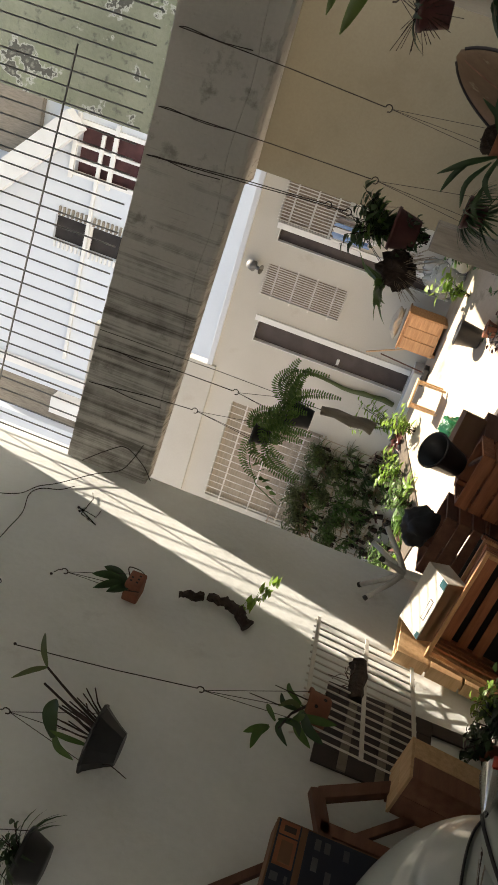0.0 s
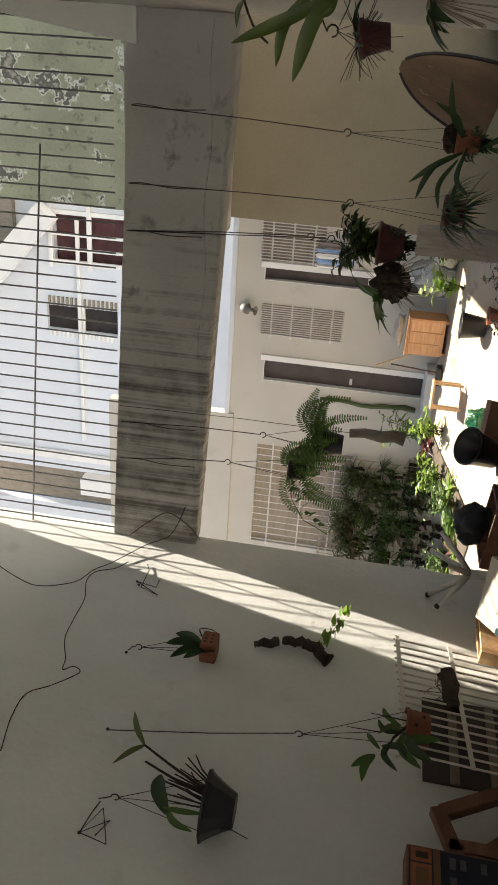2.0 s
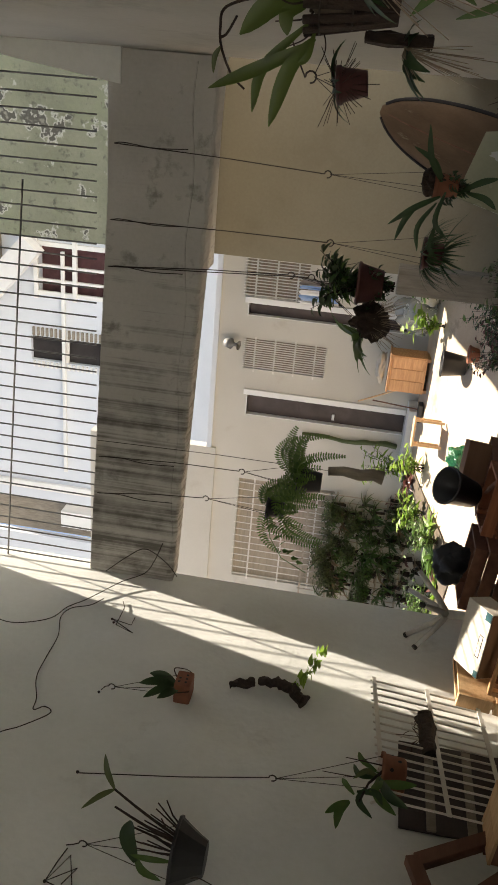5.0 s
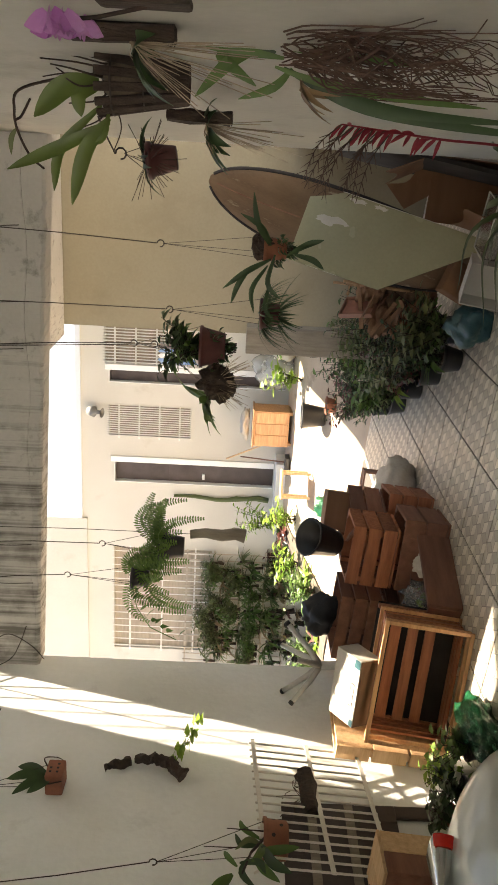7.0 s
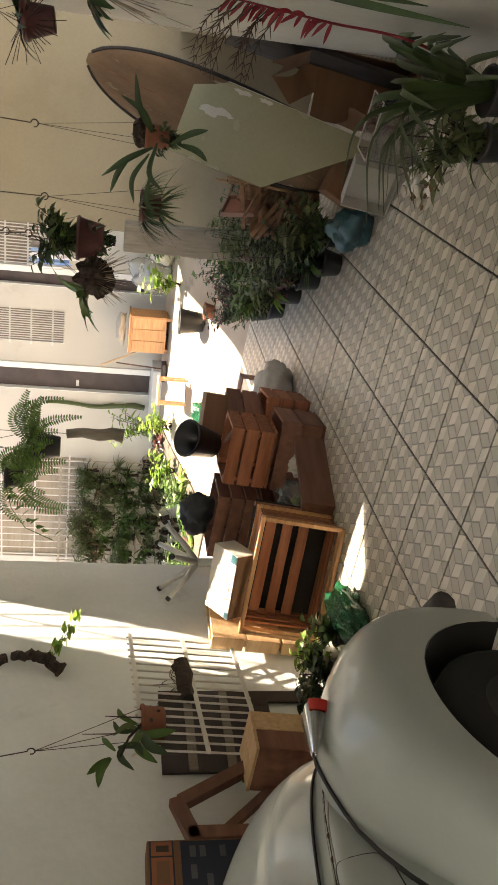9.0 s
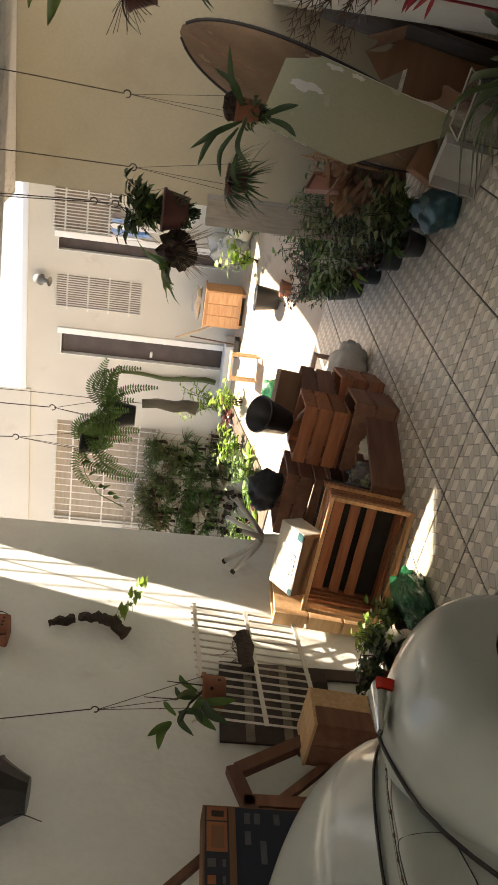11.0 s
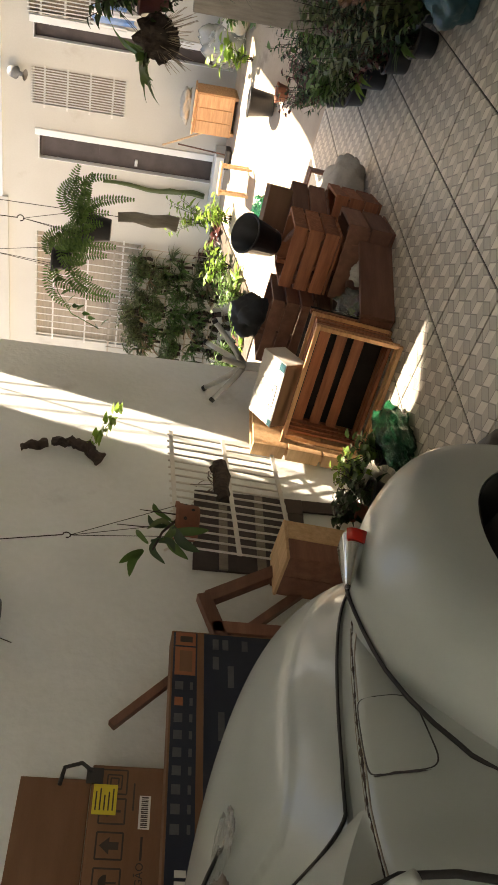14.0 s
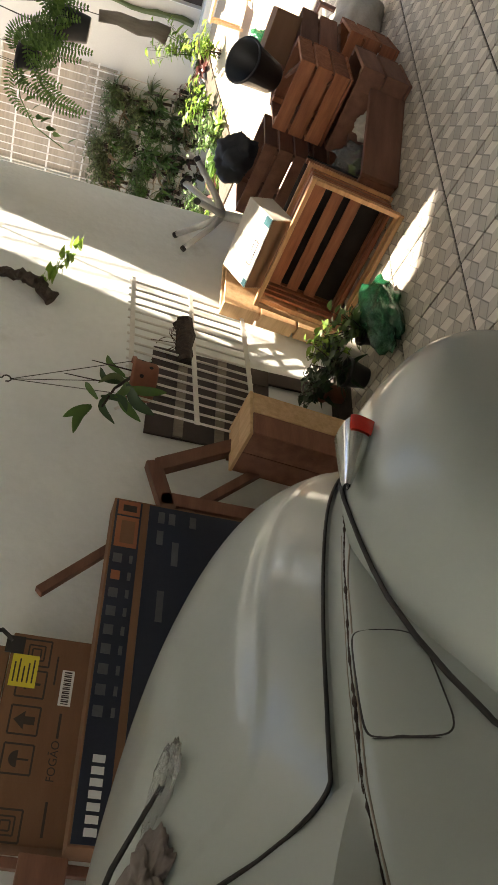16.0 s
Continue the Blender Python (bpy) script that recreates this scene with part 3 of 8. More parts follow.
wall_with_holes(bm, -8.0, 0.9, -0.6, 3.52, HOUSE_Y, HOUSE_Y + 0.16, [DOOR, WIN_C, DOOR2, WIN_D, WIN_B])
bmesh.ops.transform(bm, matrix=Matrix.Translation((2.5, -HOUSE_Y, -0.55)), verts=bm.verts)
part("wall", bm, M_CREAM, house, "cream rendered house front")
bm = box(-8.2 + 2.5, 0.9 + 2.5, -0.04, 4.0, 2.97, 3.05, 0.01)
part("roof", bm, M_FARWHITE, house, "flat white roof edge")
part("upper_wall", box(-8.3 + 2.5, -2.93 + 2.5, -0.05, 0.12, 2.90, 4.9), M_CREAM, house, "taller cream end of the house")
# near-black sheet behind the openings, its colour standing in for an unlit room
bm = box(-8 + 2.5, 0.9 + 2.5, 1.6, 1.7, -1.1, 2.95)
part("room_back", bm, M_DARK, house, "near-black sheet standing in for the unlit room")


def hx(x):
    return x + 2.5


def door_parts(d, name):
    """A dark doorway with a white frame and a recessed leaf."""
    x0, x1, z0, z1 = hx(d[0]), hx(d[1]), d[2] - 0.55, d[3] - 0.55
    leaf = part(name, box(x0, x1, 0.10, 0.14, z0, z1), M_DOOR, house, "dark brown door in its opening")
    b = bmesh.new()
    boxed(b, x1 - 0.002, x1 + 0.085, -0.03, 0.10, z0, z1 + 0.06, None, 0.006)
    boxed(b, x0 - 0.008, x0 + 0.002, -0.004, 0.10, z0, z1 + 0.012, None, 0.002)
    boxed(b, x0 + 0.004, x1 - 0.004, -0.004, 0.10, z1, z1 + 0.012, None, 0.002)
    part("frame", b, M_WHITE, leaf, "white painted door frame")
    part("door_rail", box(x0 + 0.01, x1 - 0.01, 0.085, 0.099, z0 + 1.55, z0 + 1.57), M_DOOR, leaf)
    b = bmesh.new()
    boxed(b, x0 + 0.05, x0 + 0.14, 0.07, 0.099, z0 + 1.02, z0 + 1.06, None, 0.004)
    part("handle", b, M_STEEL, leaf, "steel lever handle")


def grille_window(d, name, bars, crosses, back=None):
    """A recessed window behind a white grille of upright bars."""
    x0, x1, z0, z1 = hx(d[0]), hx(d[1]), d[2] - 0.55, d[3] - 0.55
    w = part(name, box(x0, x1, 0.10, 0.12, z0, z1), back or M_GREYWOOD, house, "shuttered window behind a white iron grille")
    for i in range(bars):
        b = bmesh.new()
        x = x0 + (x1 - x0) * (i + 0.5) / bars
        tube(b, [(x, -0.02, z0 - 0.02), (x, -0.02, z1 + 0.02)], 0.0085, 6)
        part("bar", b, M_IRON, w)
    for k in range(crosses):
        b = bmesh.new()
        z = z0 + (z1 - z0) * (k + 0.5) / crosses
        boxed(b, x0 - 0.03, x1 + 0.03, -0.012, -0.004, z - 0.012, z + 0.012)
        part("cross_bar", b, M_IRON, w)


door_parts(DOOR, "door")
door_parts(DOOR2, "door")
grille_window(WIN_C, "window", 14, 4, M_BROWNBLIND)
grille_window(WIN_D, "window", 14, 3, M_BROWNBLIND)
grille_window(WIN_B, "window", 15, 3, M_TANBLIND)
b = bmesh.new()
boxed(b, hx(-2.75), hx(-1.75), -0.45, -0.002, -0.2, 0.13, None, 0.012)
part("step", b, M_WHITE, house, "whitewashed door step")

# ---- white house further off, seen above the beam ----
FAR_Y = 13.0
far_house = thing("apartment_building", "tall white neighbouring house with shuttered windows", "building", Matrix.Translation((-5, FAR_Y, 3)))
FW1 = (-2.6, -1.5, 7.0, 8.75)
FW2 = (-4.2, -3.62, 7.3, 9.0)
FW3 = (-9.0, -7.95, 5.5, 10.9)
bm = bmesh.new()
wall_with_holes(bm, -16.0, 0.6, -0.9, 12.5, FAR_Y, FAR_Y + 0.25, [FW1, FW2, FW3])
bmesh.ops.transform(bm, matrix=Matrix.Translation((5, -FAR_Y, -3)), verts=bm.verts)
part("wall", bm, M_FARWHITE, far_house)


def fb(x0, x1, y0, y1, z0, z1, bevel=0.01):
    return box(x0 + 5, x1 + 5, y0, y1, z0 - 3, z1 - 3, bevel)


w = part("window", fb(-2.6, -1.5, 0.18, 0.2, 7.0, 8.75), M_MAROON, far_house, "dark maroon window with white bars")
for x in (-2.62, -2.3, -1.98, -1.52):
    part("bar", fb(x, x + (0.10 if x in (-2.62, -1.52) else 0.06), -0.08, 0.0, 6.95, 8.8), M_WHITE, w)
for z in (6.9, 7.85, 8.75):
    part("rail", fb(-2.7, -1.3, -0.10, -0.02, z, z + 0.10), M_WHITE, w)
w = part("window", fb(-4.2, -3.62, 0.12, 0.14, 7.3, 9.0), M_DARK, far_house, "recessed window with open louvred shutters")
for k in range(16):
    part("slat", fb(-4.36, -4.22, -0.05, 0.01, 7.3 + k * 0.106, 7.3 + k * 0.106 + 0.05, 0.004), M_WHITE, w)
    part("slat", fb(-3.60, -3.40, -0.05, 0.01, 7.3 + k * 0.106, 7.3 + k * 0.106 + 0.05, 0.004), M_GREYWOOD, w)
part("frame", fb(-4.2, -3.62, 0.02, 0.10, 8.1, 8.18), M_WHITE, w)
w = part("porch", fb(-9.2, -7.75, 0.6, 0.7, 5.3, 11.1), M_GREYWOOD, far_house, "shaded grey recess")
part("air_conditioner", fb(-8.7, -8.25, 0.1, 0.5, 7.55, 8.4), M_WHITE, w, "white box of an air conditioner")
part("ledge", fb(-16, -0.3, -0.25, 0.0, 6.55, 6.8), M_FARWHITE, far_house)
part("pipe", fb(-7.6, -7.4, -0.12, -0.02, 5.0, 11.5), M_WHITE, far_house)
part("pipe", fb(-7.0, -1.6, -0.10, -0.02, 8.14, 8.22), M_WHITE, far_house, "pale downpipe band")
# outer stair parapet of the far house, slanting upwards
bm = bmesh.new()
vs = boxed(bm, -0.25, 0.25, -0.6, -0.25, 0, 4.5)
bmesh.ops.transform(bm, matrix=Matrix.Translation((-1.4 + 5, 0, 8.7 - 3)) @ pose(0, 0, 0, 0, -48, 0), verts=vs)
part("parapet", bm, M_WHITE, far_house, "slanting white stair parapet")
part("roof_wall", fb(-2.6, 0.5, -0.2, -0.02, 9.6, 12.4), M_GREYWOOD, far_house, "grey weathered wall over the stair")


# ---- floor tiles ----
floor = tagged(part("floor", box(-0.9, 3.2, -7.2, 3.62, -0.5, -0.006), M_GROUT), "grey patterned tile floor with dark joints", "floor", "", "structure")
floor.matrix_world = FLOOR
TILE = 0.45
bm = bmesh.new()
boxed(bm, -0.2205, 0.2205, -0.2205, 0.2205, -0.012, 0.0, None, 0.0025)
me = bpy.data.meshes.new("tile")
bm.to_mesh(me)
bm.free()
me.materials.append(M_TILE)
for i in range(-2, 9):
    for j in range(-8, 16):
        q = FLOOR @ Vector((TILE * (i + 0.5), -TILE * (j + 0.5), 0))
        if -0.66 < q.x < 3.2 and q.y < 3.7:
            o = new("tile", me)
            o.parent = floor
            o.matrix_parent_inverse = Matrix()
            o.location = (TILE * (i + 0.5), -TILE * (j + 0.5), random.uniform(-0.0006, 0.0006))


# ---- the car ----
car = thing("car", "pale grey rounded vintage saloon car parked by the wall", "car", FLOOR @ Matrix.Translation((0.464, -3.26, 0)) @ pose(0, 0, 0, 0, 0, 10))
# its frame: x across (right positive), y ahead from the front axle, z up from the floor


def smooth_line(pts, n=6):
    """A rounded line through the given points."""
    p = [Vector(q) for q in pts]
    p = [p[0] * 2 - p[1]] + p + [p[-1] * 2 - p[-2]]
    out = []
    for a, b, c, d in zip(p, p[1:], p[2:], p[3:]):
        for k in range(n):
            t = k / n
            out.append((b * 2 + (c - a) * t + (a * 2 - b * 5 + c * 4 - d) * t * t + (b * 3 - a - c * 3 + d) * t ** 3) / 2)
    return out + [p[-2]]


def curve_at(pts, s):
    """A smooth value along (place, value) pairs: a cubic through all of them."""
    n = len(pts)
    s = min(max(s, pts[0][0]), pts[-1][0])
    i = max(0, min(n - 2, sum(1 for p in pts if p[0] <= s) - 1))

    def slope(k):
        a, b = pts[max(0, k - 1)], pts[min(n - 1, k + 1)]
        return (b[1] - a[1]) / (b[0] - a[0])
    (x0, y0), (x1, y1) = pts[i], pts[i + 1]
    h = x1 - x0
    k = (s - x0) / h
    return (2 * k ** 3 - 3 * k * k + 1) * y0 + (k ** 3 - 2 * k * k + k) * h * slope(i) + (3 * k * k - 2 * k ** 3) * y1 + (k ** 3 - k * k) * h * slope(i + 1)


HOOD_Z = [(-0.62, 1.137), (-0.45, 1.122), (-0.2, 1.083), (0.05, 1.028), (0.25, 0.958), (0.42, 0.870), (0.55, 0.762), (0.64, 0.61), (0.68, 0.38)]
HOOD_W = [(-0.62, 0.528), (-0.45, 0.512), (-0.2, 0.472), (0.05, 0.425), (0.25, 0.36), (0.42, 0.30), (0.55, 0.25), (0.64, 0.20), (0.68, 0.17)]


def evened(pts, y):
    """The curve with its small kinks averaged out along its length."""
    r = min(0.11, y - pts[0][0], pts[-1][0] - y)
    return sum(curve_at(pts, y + r * (k - 4) / 4) for k in range(9)) / 9


BEAD = [(-0.05, -0.3), (0.0, -0.1), (0.03, 0.35), (0.055, 0.64), (0.09, 0.775), (0.2, 0.83), (0.45, 0.80), (0.7, 0.80), (1.05, 0.80)]


def hood_at(u, v, lift=0.0, grow=0.0, pull=0.055):
    y = -0.575 + (0.68 + 0.575) * u
    w, z = evened(HOOD_W, y) + grow, evened(HOOD_Z, y)
    k = 2 * v - 1
    off = abs(k) - curve_at(BEAD, u)
    press = 0.0045 / (1 + math.exp(min(60.0, off / 0.008))) + 0.0034 * math.exp(-(off / 0.013) ** 2)
    return Vector((w * k, y + pull * abs(k) ** 5 * max(0.0, 1 - 6 * u), z + lift + press - 0.152 * abs(k) ** 2.4 - 0.018 * abs(k) ** 8))


bm = bmesh.new()
sheet(bm, 110, 170, lambda u, v: hood_at(u, v))
part("bonnet", bm, M_CAR, car, "pale grey domed bonnet", True)
bm = bmesh.new()
sheet(bm, 30, 24, lambda u, v: hood_at(u * 1.05 - 0.05, 1.07 * v - 0.035, -0.005, 0.0, 0.0))
part("inner_shell", bm, M_CAR, car, "", True)
bm = bmesh.new()
for v0, v1 in ((1.0, 0.5), (0.0, 0.5)):
    path = [hood_at(1 - k / 48, v0, 0.004, 0.006) for k in range(46)]
    c0, c1, c2 = hood_at(0.0417, v0, 0.004, 0.006), hood_at(0.0, v0, 0.006, 0.002), hood_at(0.0, v0 + (v1 - v0) * 0.12, 0.005)
    path += [c0.lerp(c1, k / 6).lerp(c1.lerp(c2, k / 6), k / 6) + Vector((0, 0, 0.004 * math.sin(math.pi * k / 6))) for k in range(7)]
    path += [hood_at(0.0, v0 + (v1 - v0) * (0.15 + 0.85 * k / 10), 0.005) + Vector((0, -0.002, 0)) for k in range(11)]
    tube(bm, path, 0.0036, 6)
part("bonnet_seal", bm, M_RUBBER, car, "black rubber bonnet seal", True)


SHELF = 0.046


def shoulder(y):
    """Inner and outer half widths and the height of the body beside the bonnet."""
    w = evened(HOOD_W, max(y, -0.6)) + 0.003 + 0.05 * min(1, max(0, (-0.5 - y) / 0.4))
    return w, max(w, 0.38) + 0.055 + 0.085 * min(1, max(0, (0.1 - y) / 0.4)), evened(HOOD_Z, max(y, -0.6)) - 0.177


def side_at(sgn):
    """Body side between bonnet and fender, from the nose to the door."""
    def at(u, v):
        y = -1.0 + 1.62 * u
        w, w2, z = shoulder(y)
        if v < 0.25:
            return Vector((sgn * (w + SHELF * v / 0.25), y, z - 0.010 * v / 0.25))
        k = (v - 0.25) / 0.75 * math.pi / 2
        return Vector((sgn * (w + SHELF + (w2 - w - SHELF) * math.sin(k)), y, z - 0.010 - (z - 0.23) * (1 - math.cos(k))))
    return at


for sgn in (1, -1):
    bm = bmesh.new()
    sheet(bm, 40, 24, side_at(sgn))
    part("body_side", bm, M_CAR, car, "", True)


WING_LINE = ((0.488, 0.14, 0.842), (0.503, 0.083, 0.851), (0.517, 0.02, 0.853), (0.529, -0.045, 0.852), (0.540, -0.115, 0.846), (0.552, -0.177, 0.838), (0.585, -0.273, 0.828), (0.606, -0.347, 0.804), (0.613, -0.389, 0.776), (0.618, -0.415, 0.762), (0.624, -0.455, 0.71), (0.628, -0.48, 0.62))


def fender_at(sgn):
    """A round front wing: sections swung about the axle, bulging outwards."""
    def at(u, v):
        u = 0.14 + 0.86 * u
        a = math.radians(205 - 222 * u)
        top = 0.545 + 0.05 * math.sin(max(0, math.pi * (u - 0.1) / 0.9)) + 0.06 * max(0, (u - 0.55)) - 0.08 * max(0, 0.35 - u) + 0.07 * math.exp(-((u - 0.27) / 0.12) ** 2)
        lip = 0.395
        k = v * math.pi / 2
        x_in = 0.36 + 0.13 * min(1, u / 0.5) + 0.05 * max(0, (u - 0.5) / 0.5)
        x = x_in + (0.765 - x_in - 0.05 * abs(u - 0.45)) * math.sin(k) ** 0.85
        rad = lip + (top - lip) * max(0.0, math.cos(k)) ** 0.6
        return Vector((sgn * x, rad * 1.06 * -math.cos(a) * -1 * -1, 0.27 + rad * 0.98 * math.sin(a)))
    return at


for sgn in (1, -1):
    bm = bmesh.new()
    f_at = fender_at(sgn)
    sheet(bm, 48, 22, f_at)
    wing = part("wing", bm, M_CAR, car, "bulging front wing", True)
    bm = bmesh.new()
    tube(bm, [Vector((sgn * x, y, z + 0.003)) for x, y, z in WING_LINE], 0.0048, 6)
    part("piping", bm, M_RUBBER, wing, "black rubber wing piping", True)
    # inner arch, its near-black colour standing in for the shade inside
    bm = bmesh.new()
    sheet(bm, 24, 3, lambda u, v: f_at(u, 1.0) * 1.0 + Vector((-sgn * (0.34 * v), 0, -0.004)))
    part("wheel_arch", bm, M_BLACK, wing, "dark wheel arch", True)
    # wheel
    wheel = part("wheel", bmesh.new(), M_RUBBER, car)
    wheel.location = (sgn * 0.655, 0, 0.315)
    bm = bmesh.new()
    lathe(bm, [(0.20, -0.075), (0.27, -0.085), (0.305, -0.07), (0.315, -0.03), (0.315, 0.03), (0.305, 0.07), (0.27, 0.085), (0.20, 0.075)], pose(0, 0, 0, 0, 90, 0), 32)
    part("tyre", bm, M_BLACK, wheel, "black tyre", True)
    bm = bmesh.new()
    lathe(bm, [(0.001, sgn * 0.075), (0.11, sgn * 0.07), (0.125, sgn * 0.05), (0.19, sgn * 0.045), (0.205, sgn * 0.075)], pose(0, 0, 0, 0, 90, 0), 28)
    part("rim", bm, M_RUBBER, wheel, "dark steel wheel disc", True)
    # headlight
    bm = bmesh.new()
    bmesh.ops.create_uvsphere(bm, u_segments=20, v_segments=12, radius=0.09, matrix=Matrix.Translation((sgn * 0.56, 0.505, 0.545)) @ pose(0, 0, 0, -62, 0, 0) @ Matrix.Diagonal((1, 1, 0.4, 1)))
    part("headlight", bm, M_CHROME, wing, "round headlight", True)
    # indicator on top of the wing
    ind = part("indicator", bmesh.new(), M_CHROME, wing)
    ind.matrix_local = Matrix.Translation((sgn * 0.555, 0.16, 0.838)) @ pose(0, 0, 0, -12, 0, 0)
    bm = bmesh.new()

    def drop(u, v, grow=0.0):
        """A wedge with a rounded square section, from its pointed tail to its broad front."""
        a = 2 * math.pi * v
        c, s = math.cos(a), math.sin(a)
        w, h = 0.008 + 0.034 * u ** 0.8 + grow, 0.007 + 0.030 * u ** 0.9 + grow
        return Vector((w * math.copysign(abs(c) ** 0.6, c), -0.115 + 0.16 * u, 0.006 + h * math.copysign(abs(s) ** 0.6, s) * (1.0 if s > 0 else 0.7) + 0.010 * (1 - u)))
    sheet(bm, 18, 28, drop)
    bm.faces.new([bm.verts.new(drop(1.0, k / 28)) for k in range(28)])
    part("housing", bm, M_CHROME, ind, "chrome wedge lamp housing", True)
    bm = bmesh.new()
    turn0 = -0.18 if sgn > 0 else 0.38
    sheet(bm, 6, 16, lambda u, v: drop(0.78 + 0.24 * u, turn0 + 0.30 * v, 0.0022))
    sheet(bm, 6, 16, lambda u, v: Vector((sgn * 0.012, 0.046, 0.006)).lerp(drop(1.02, turn0 + 0.30 * v, 0.0022), 1 - u) + Vector((0, 0.006 * math.sin(u * math.pi / 2), 0)))
    part("lens", bm, M_REDLENS, ind, "red lamp lens", True)
    bm = bmesh.new()
    boxed(bm, -0.022, 0.022, -0.08, 0.06, -0.034, -0.018, None, 0.006)
    part("gasket", bm, M_RUBBER, ind)

# nose and cabin
bm = bmesh.new()
sheet(bm, 20, 8, lambda u, v: Vector((-0.42 + 0.84 * u, 0.66 + 0.05 * math.sin(math.pi * u) - 0.05 * v, 0.40 - 0.22 * v)))
part("front_apron", bm, M_CAR, car, "", True)
bm = bmesh.new()
tube(bm, [(-0.70 + 1.40 * k / 20, 0.77 - 0.16 * (2 * k / 20 - 1) ** 4, 0.38) for k in range(21)], 0.038, 10)
part("bumper", bm, M_BAR, car, "dull dark grey front bumper", True)


def cabin_at(u, v):
    """Shell from the scuttle over the roof to the tail."""
    prof_y = [(0, -0.59), (0.10, -0.68), (0.16, -0.72), (0.36, -1.02), (0.5, -1.5), (0.65, -2.0), (0.8, -2.55), (1.0, -3.15)]
    prof_z = [(0, 0.957), (0.10, 1.127), (0.16, 1.147), (0.36, 1.40), (0.5, 1.49), (0.65, 1.42), (0.8, 1.1), (1.0, 0.5)]
    half = [(0, 0.56), (0.10, 0.60), (0.16, 0.62), (0.36, 0.56), (0.5, 0.57), (0.65, 0.56), (0.8, 0.5), (1.0, 0.3)]
    k = 2 * v - 1
    return Vector((curve_at(half, u) * k, curve_at(prof_y, u), curve_at(prof_z, u) - 0.10 * abs(k) ** 3))


bm = bmesh.new()
sheet(bm, 10, 30, lambda u, v: (hood_at(0, 1.04 * v - 0.02, -0.007, 0.0, 0.075) + Vector((0, 0.008, 0))).lerp(cabin_at(0.16, v), u) + Vector((0, 0, 0.006 * math.sin(math.pi * u))))
part("scuttle", bm, M_CAR, car, "", True)
for sgn in (1, -1):
    bm = bmesh.new()

    def cowl(u, v):
        top = (hood_at(0, 0.5 + sgn * 0.52, -0.007, 0.0, 0.075) + Vector((0, 0.008, 0))).lerp(cabin_at(0.16, 0.5 + sgn * 0.5), u) + Vector((0, 0, 0.006 * math.sin(math.pi * u)))
        w, w2, z = shoulder(top.y)
        low = Vector((sgn * (w + SHELF * 0.95), top.y, z - 0.008))
        return top.lerp(low, v) + Vector((0, 0, -0.02 * u * math.sin(math.pi * v)))
    sheet(bm, 10, 8, cowl)
    part("cowl_side", bm, M_CAR, car, "", True)
bm = bmesh.new()
sheet(bm, 8, 20, lambda u, v: cabin_at(0.165 + u * 0.19, 0.05 + 0.9 * v))
wind = part("windscreen", bm, M_GLASS, car, "curved windscreen", True)
bm = bmesh.new()
tube(bm, [cabin_at(0.163, 0.04 + 0.92 * k / 16) + Vector((0, 0, 0.004)) for k in range(17)] + [cabin_at(0.165 + 0.2 * k / 6, 0.96) for k in range(7)], 0.012, 6)
part("seal", bm, M_RUBBER, wind, "", True)
bm = bmesh.new()
sheet(bm, 30, 20, lambda u, v: cabin_at(0.36 + u * 0.64, v))
part("roof", bm, M_CAR, car, "", True)
for sgn in (1, -1):
    bm = bmesh.new()
    sheet(bm, 20, 8, lambda u, v: Vector((sgn * (0.60 + 0.06 * math.sin(math.pi * v)), -0.98 - 1.95 * u, 0.93 - 0.72 * v)))
    part("door", bm, M_CAR, car, "", True)
    bm = bmesh.new()
    sheet(bm, 10, 6, lambda u, v: Vector((sgn * (0.60 - 0.06 * v), -0.98 - 0.95 * u + (-0.25 + 0.12 * u) * v, 0.94 + 0.40 * v)))
    part("side_window", bm, M_GLASS, car, "", True)
    bm = bmesh.new()
    sheet(bm, 24, 10, lambda u, v: Vector((sgn * (0.52 + 0.25 * math.sin(math.pi * v * 0.5)), -2.4 + 0.56 * math.cos(math.radians(205 - 222 * u)) * (1 - 0.3 * v), 0.27 + 0.58 * math.sin(math.radians(205 - 222 * u)) * (1 - 0.3 * v))))
    part("rear_wing", bm, M_CAR, car, "", True)
    bm = bmesh.new()
    lathe(bm, [(0.02, -0.08), (0.27, -0.085), (0.315, -0.04), (0.315, 0.04), (0.27, 0.085), (0.02, 0.08)], Matrix.Translation((sgn * 0.66, -2.4, 0.315)) @ pose(0, 0, 0, 0, 90, 0), 28)
    part("tyre", bm, M_RUBBER, car, "", True)
    bm = box(sgn * 0.55, sgn * 0.76, -1.95, -0.45, 0.24, 0.29, 0.02)
    part("running_board", bm, M_RUBBER, car, "black running board", True)
bm = box(-0.5, 0.5, -2.9, 0.45, 0.2, 0.30, 0.02)
part("chassis", bm, M_RUBBER, car)
# fuel flap on the right side panel
sr = side_at(1)
bm = bmesh.new()


def flap_at(u, v, out=0.006):
    p = sr(0.342 + 0.118 * u, 0.295 + 0.232 * v - 0.03 * u)
    return p + Vector((out * 0.6, 0, out * 0.4))


sheet(bm, 10, 10, lambda u, v: flap_at(u, v))
flap = part("fuel_flap", bm, M_CAR, car, "rounded fuel filler flap", True)
bm = bmesh.new()
ring = [flap_at(0.5 + 0.5 * math.copysign(abs(math.cos(a)) ** 0.35, math.cos(a)), 0.5 + 0.5 * math.copysign(abs(math.sin(a)) ** 0.35, math.sin(a)), 0.004) for a in [2 * math.pi * k / 40 for k in range(41)]]
tube(bm, ring, 0.0021, 6)
part("gap", bm, M_RUBBER, flap, "", True)
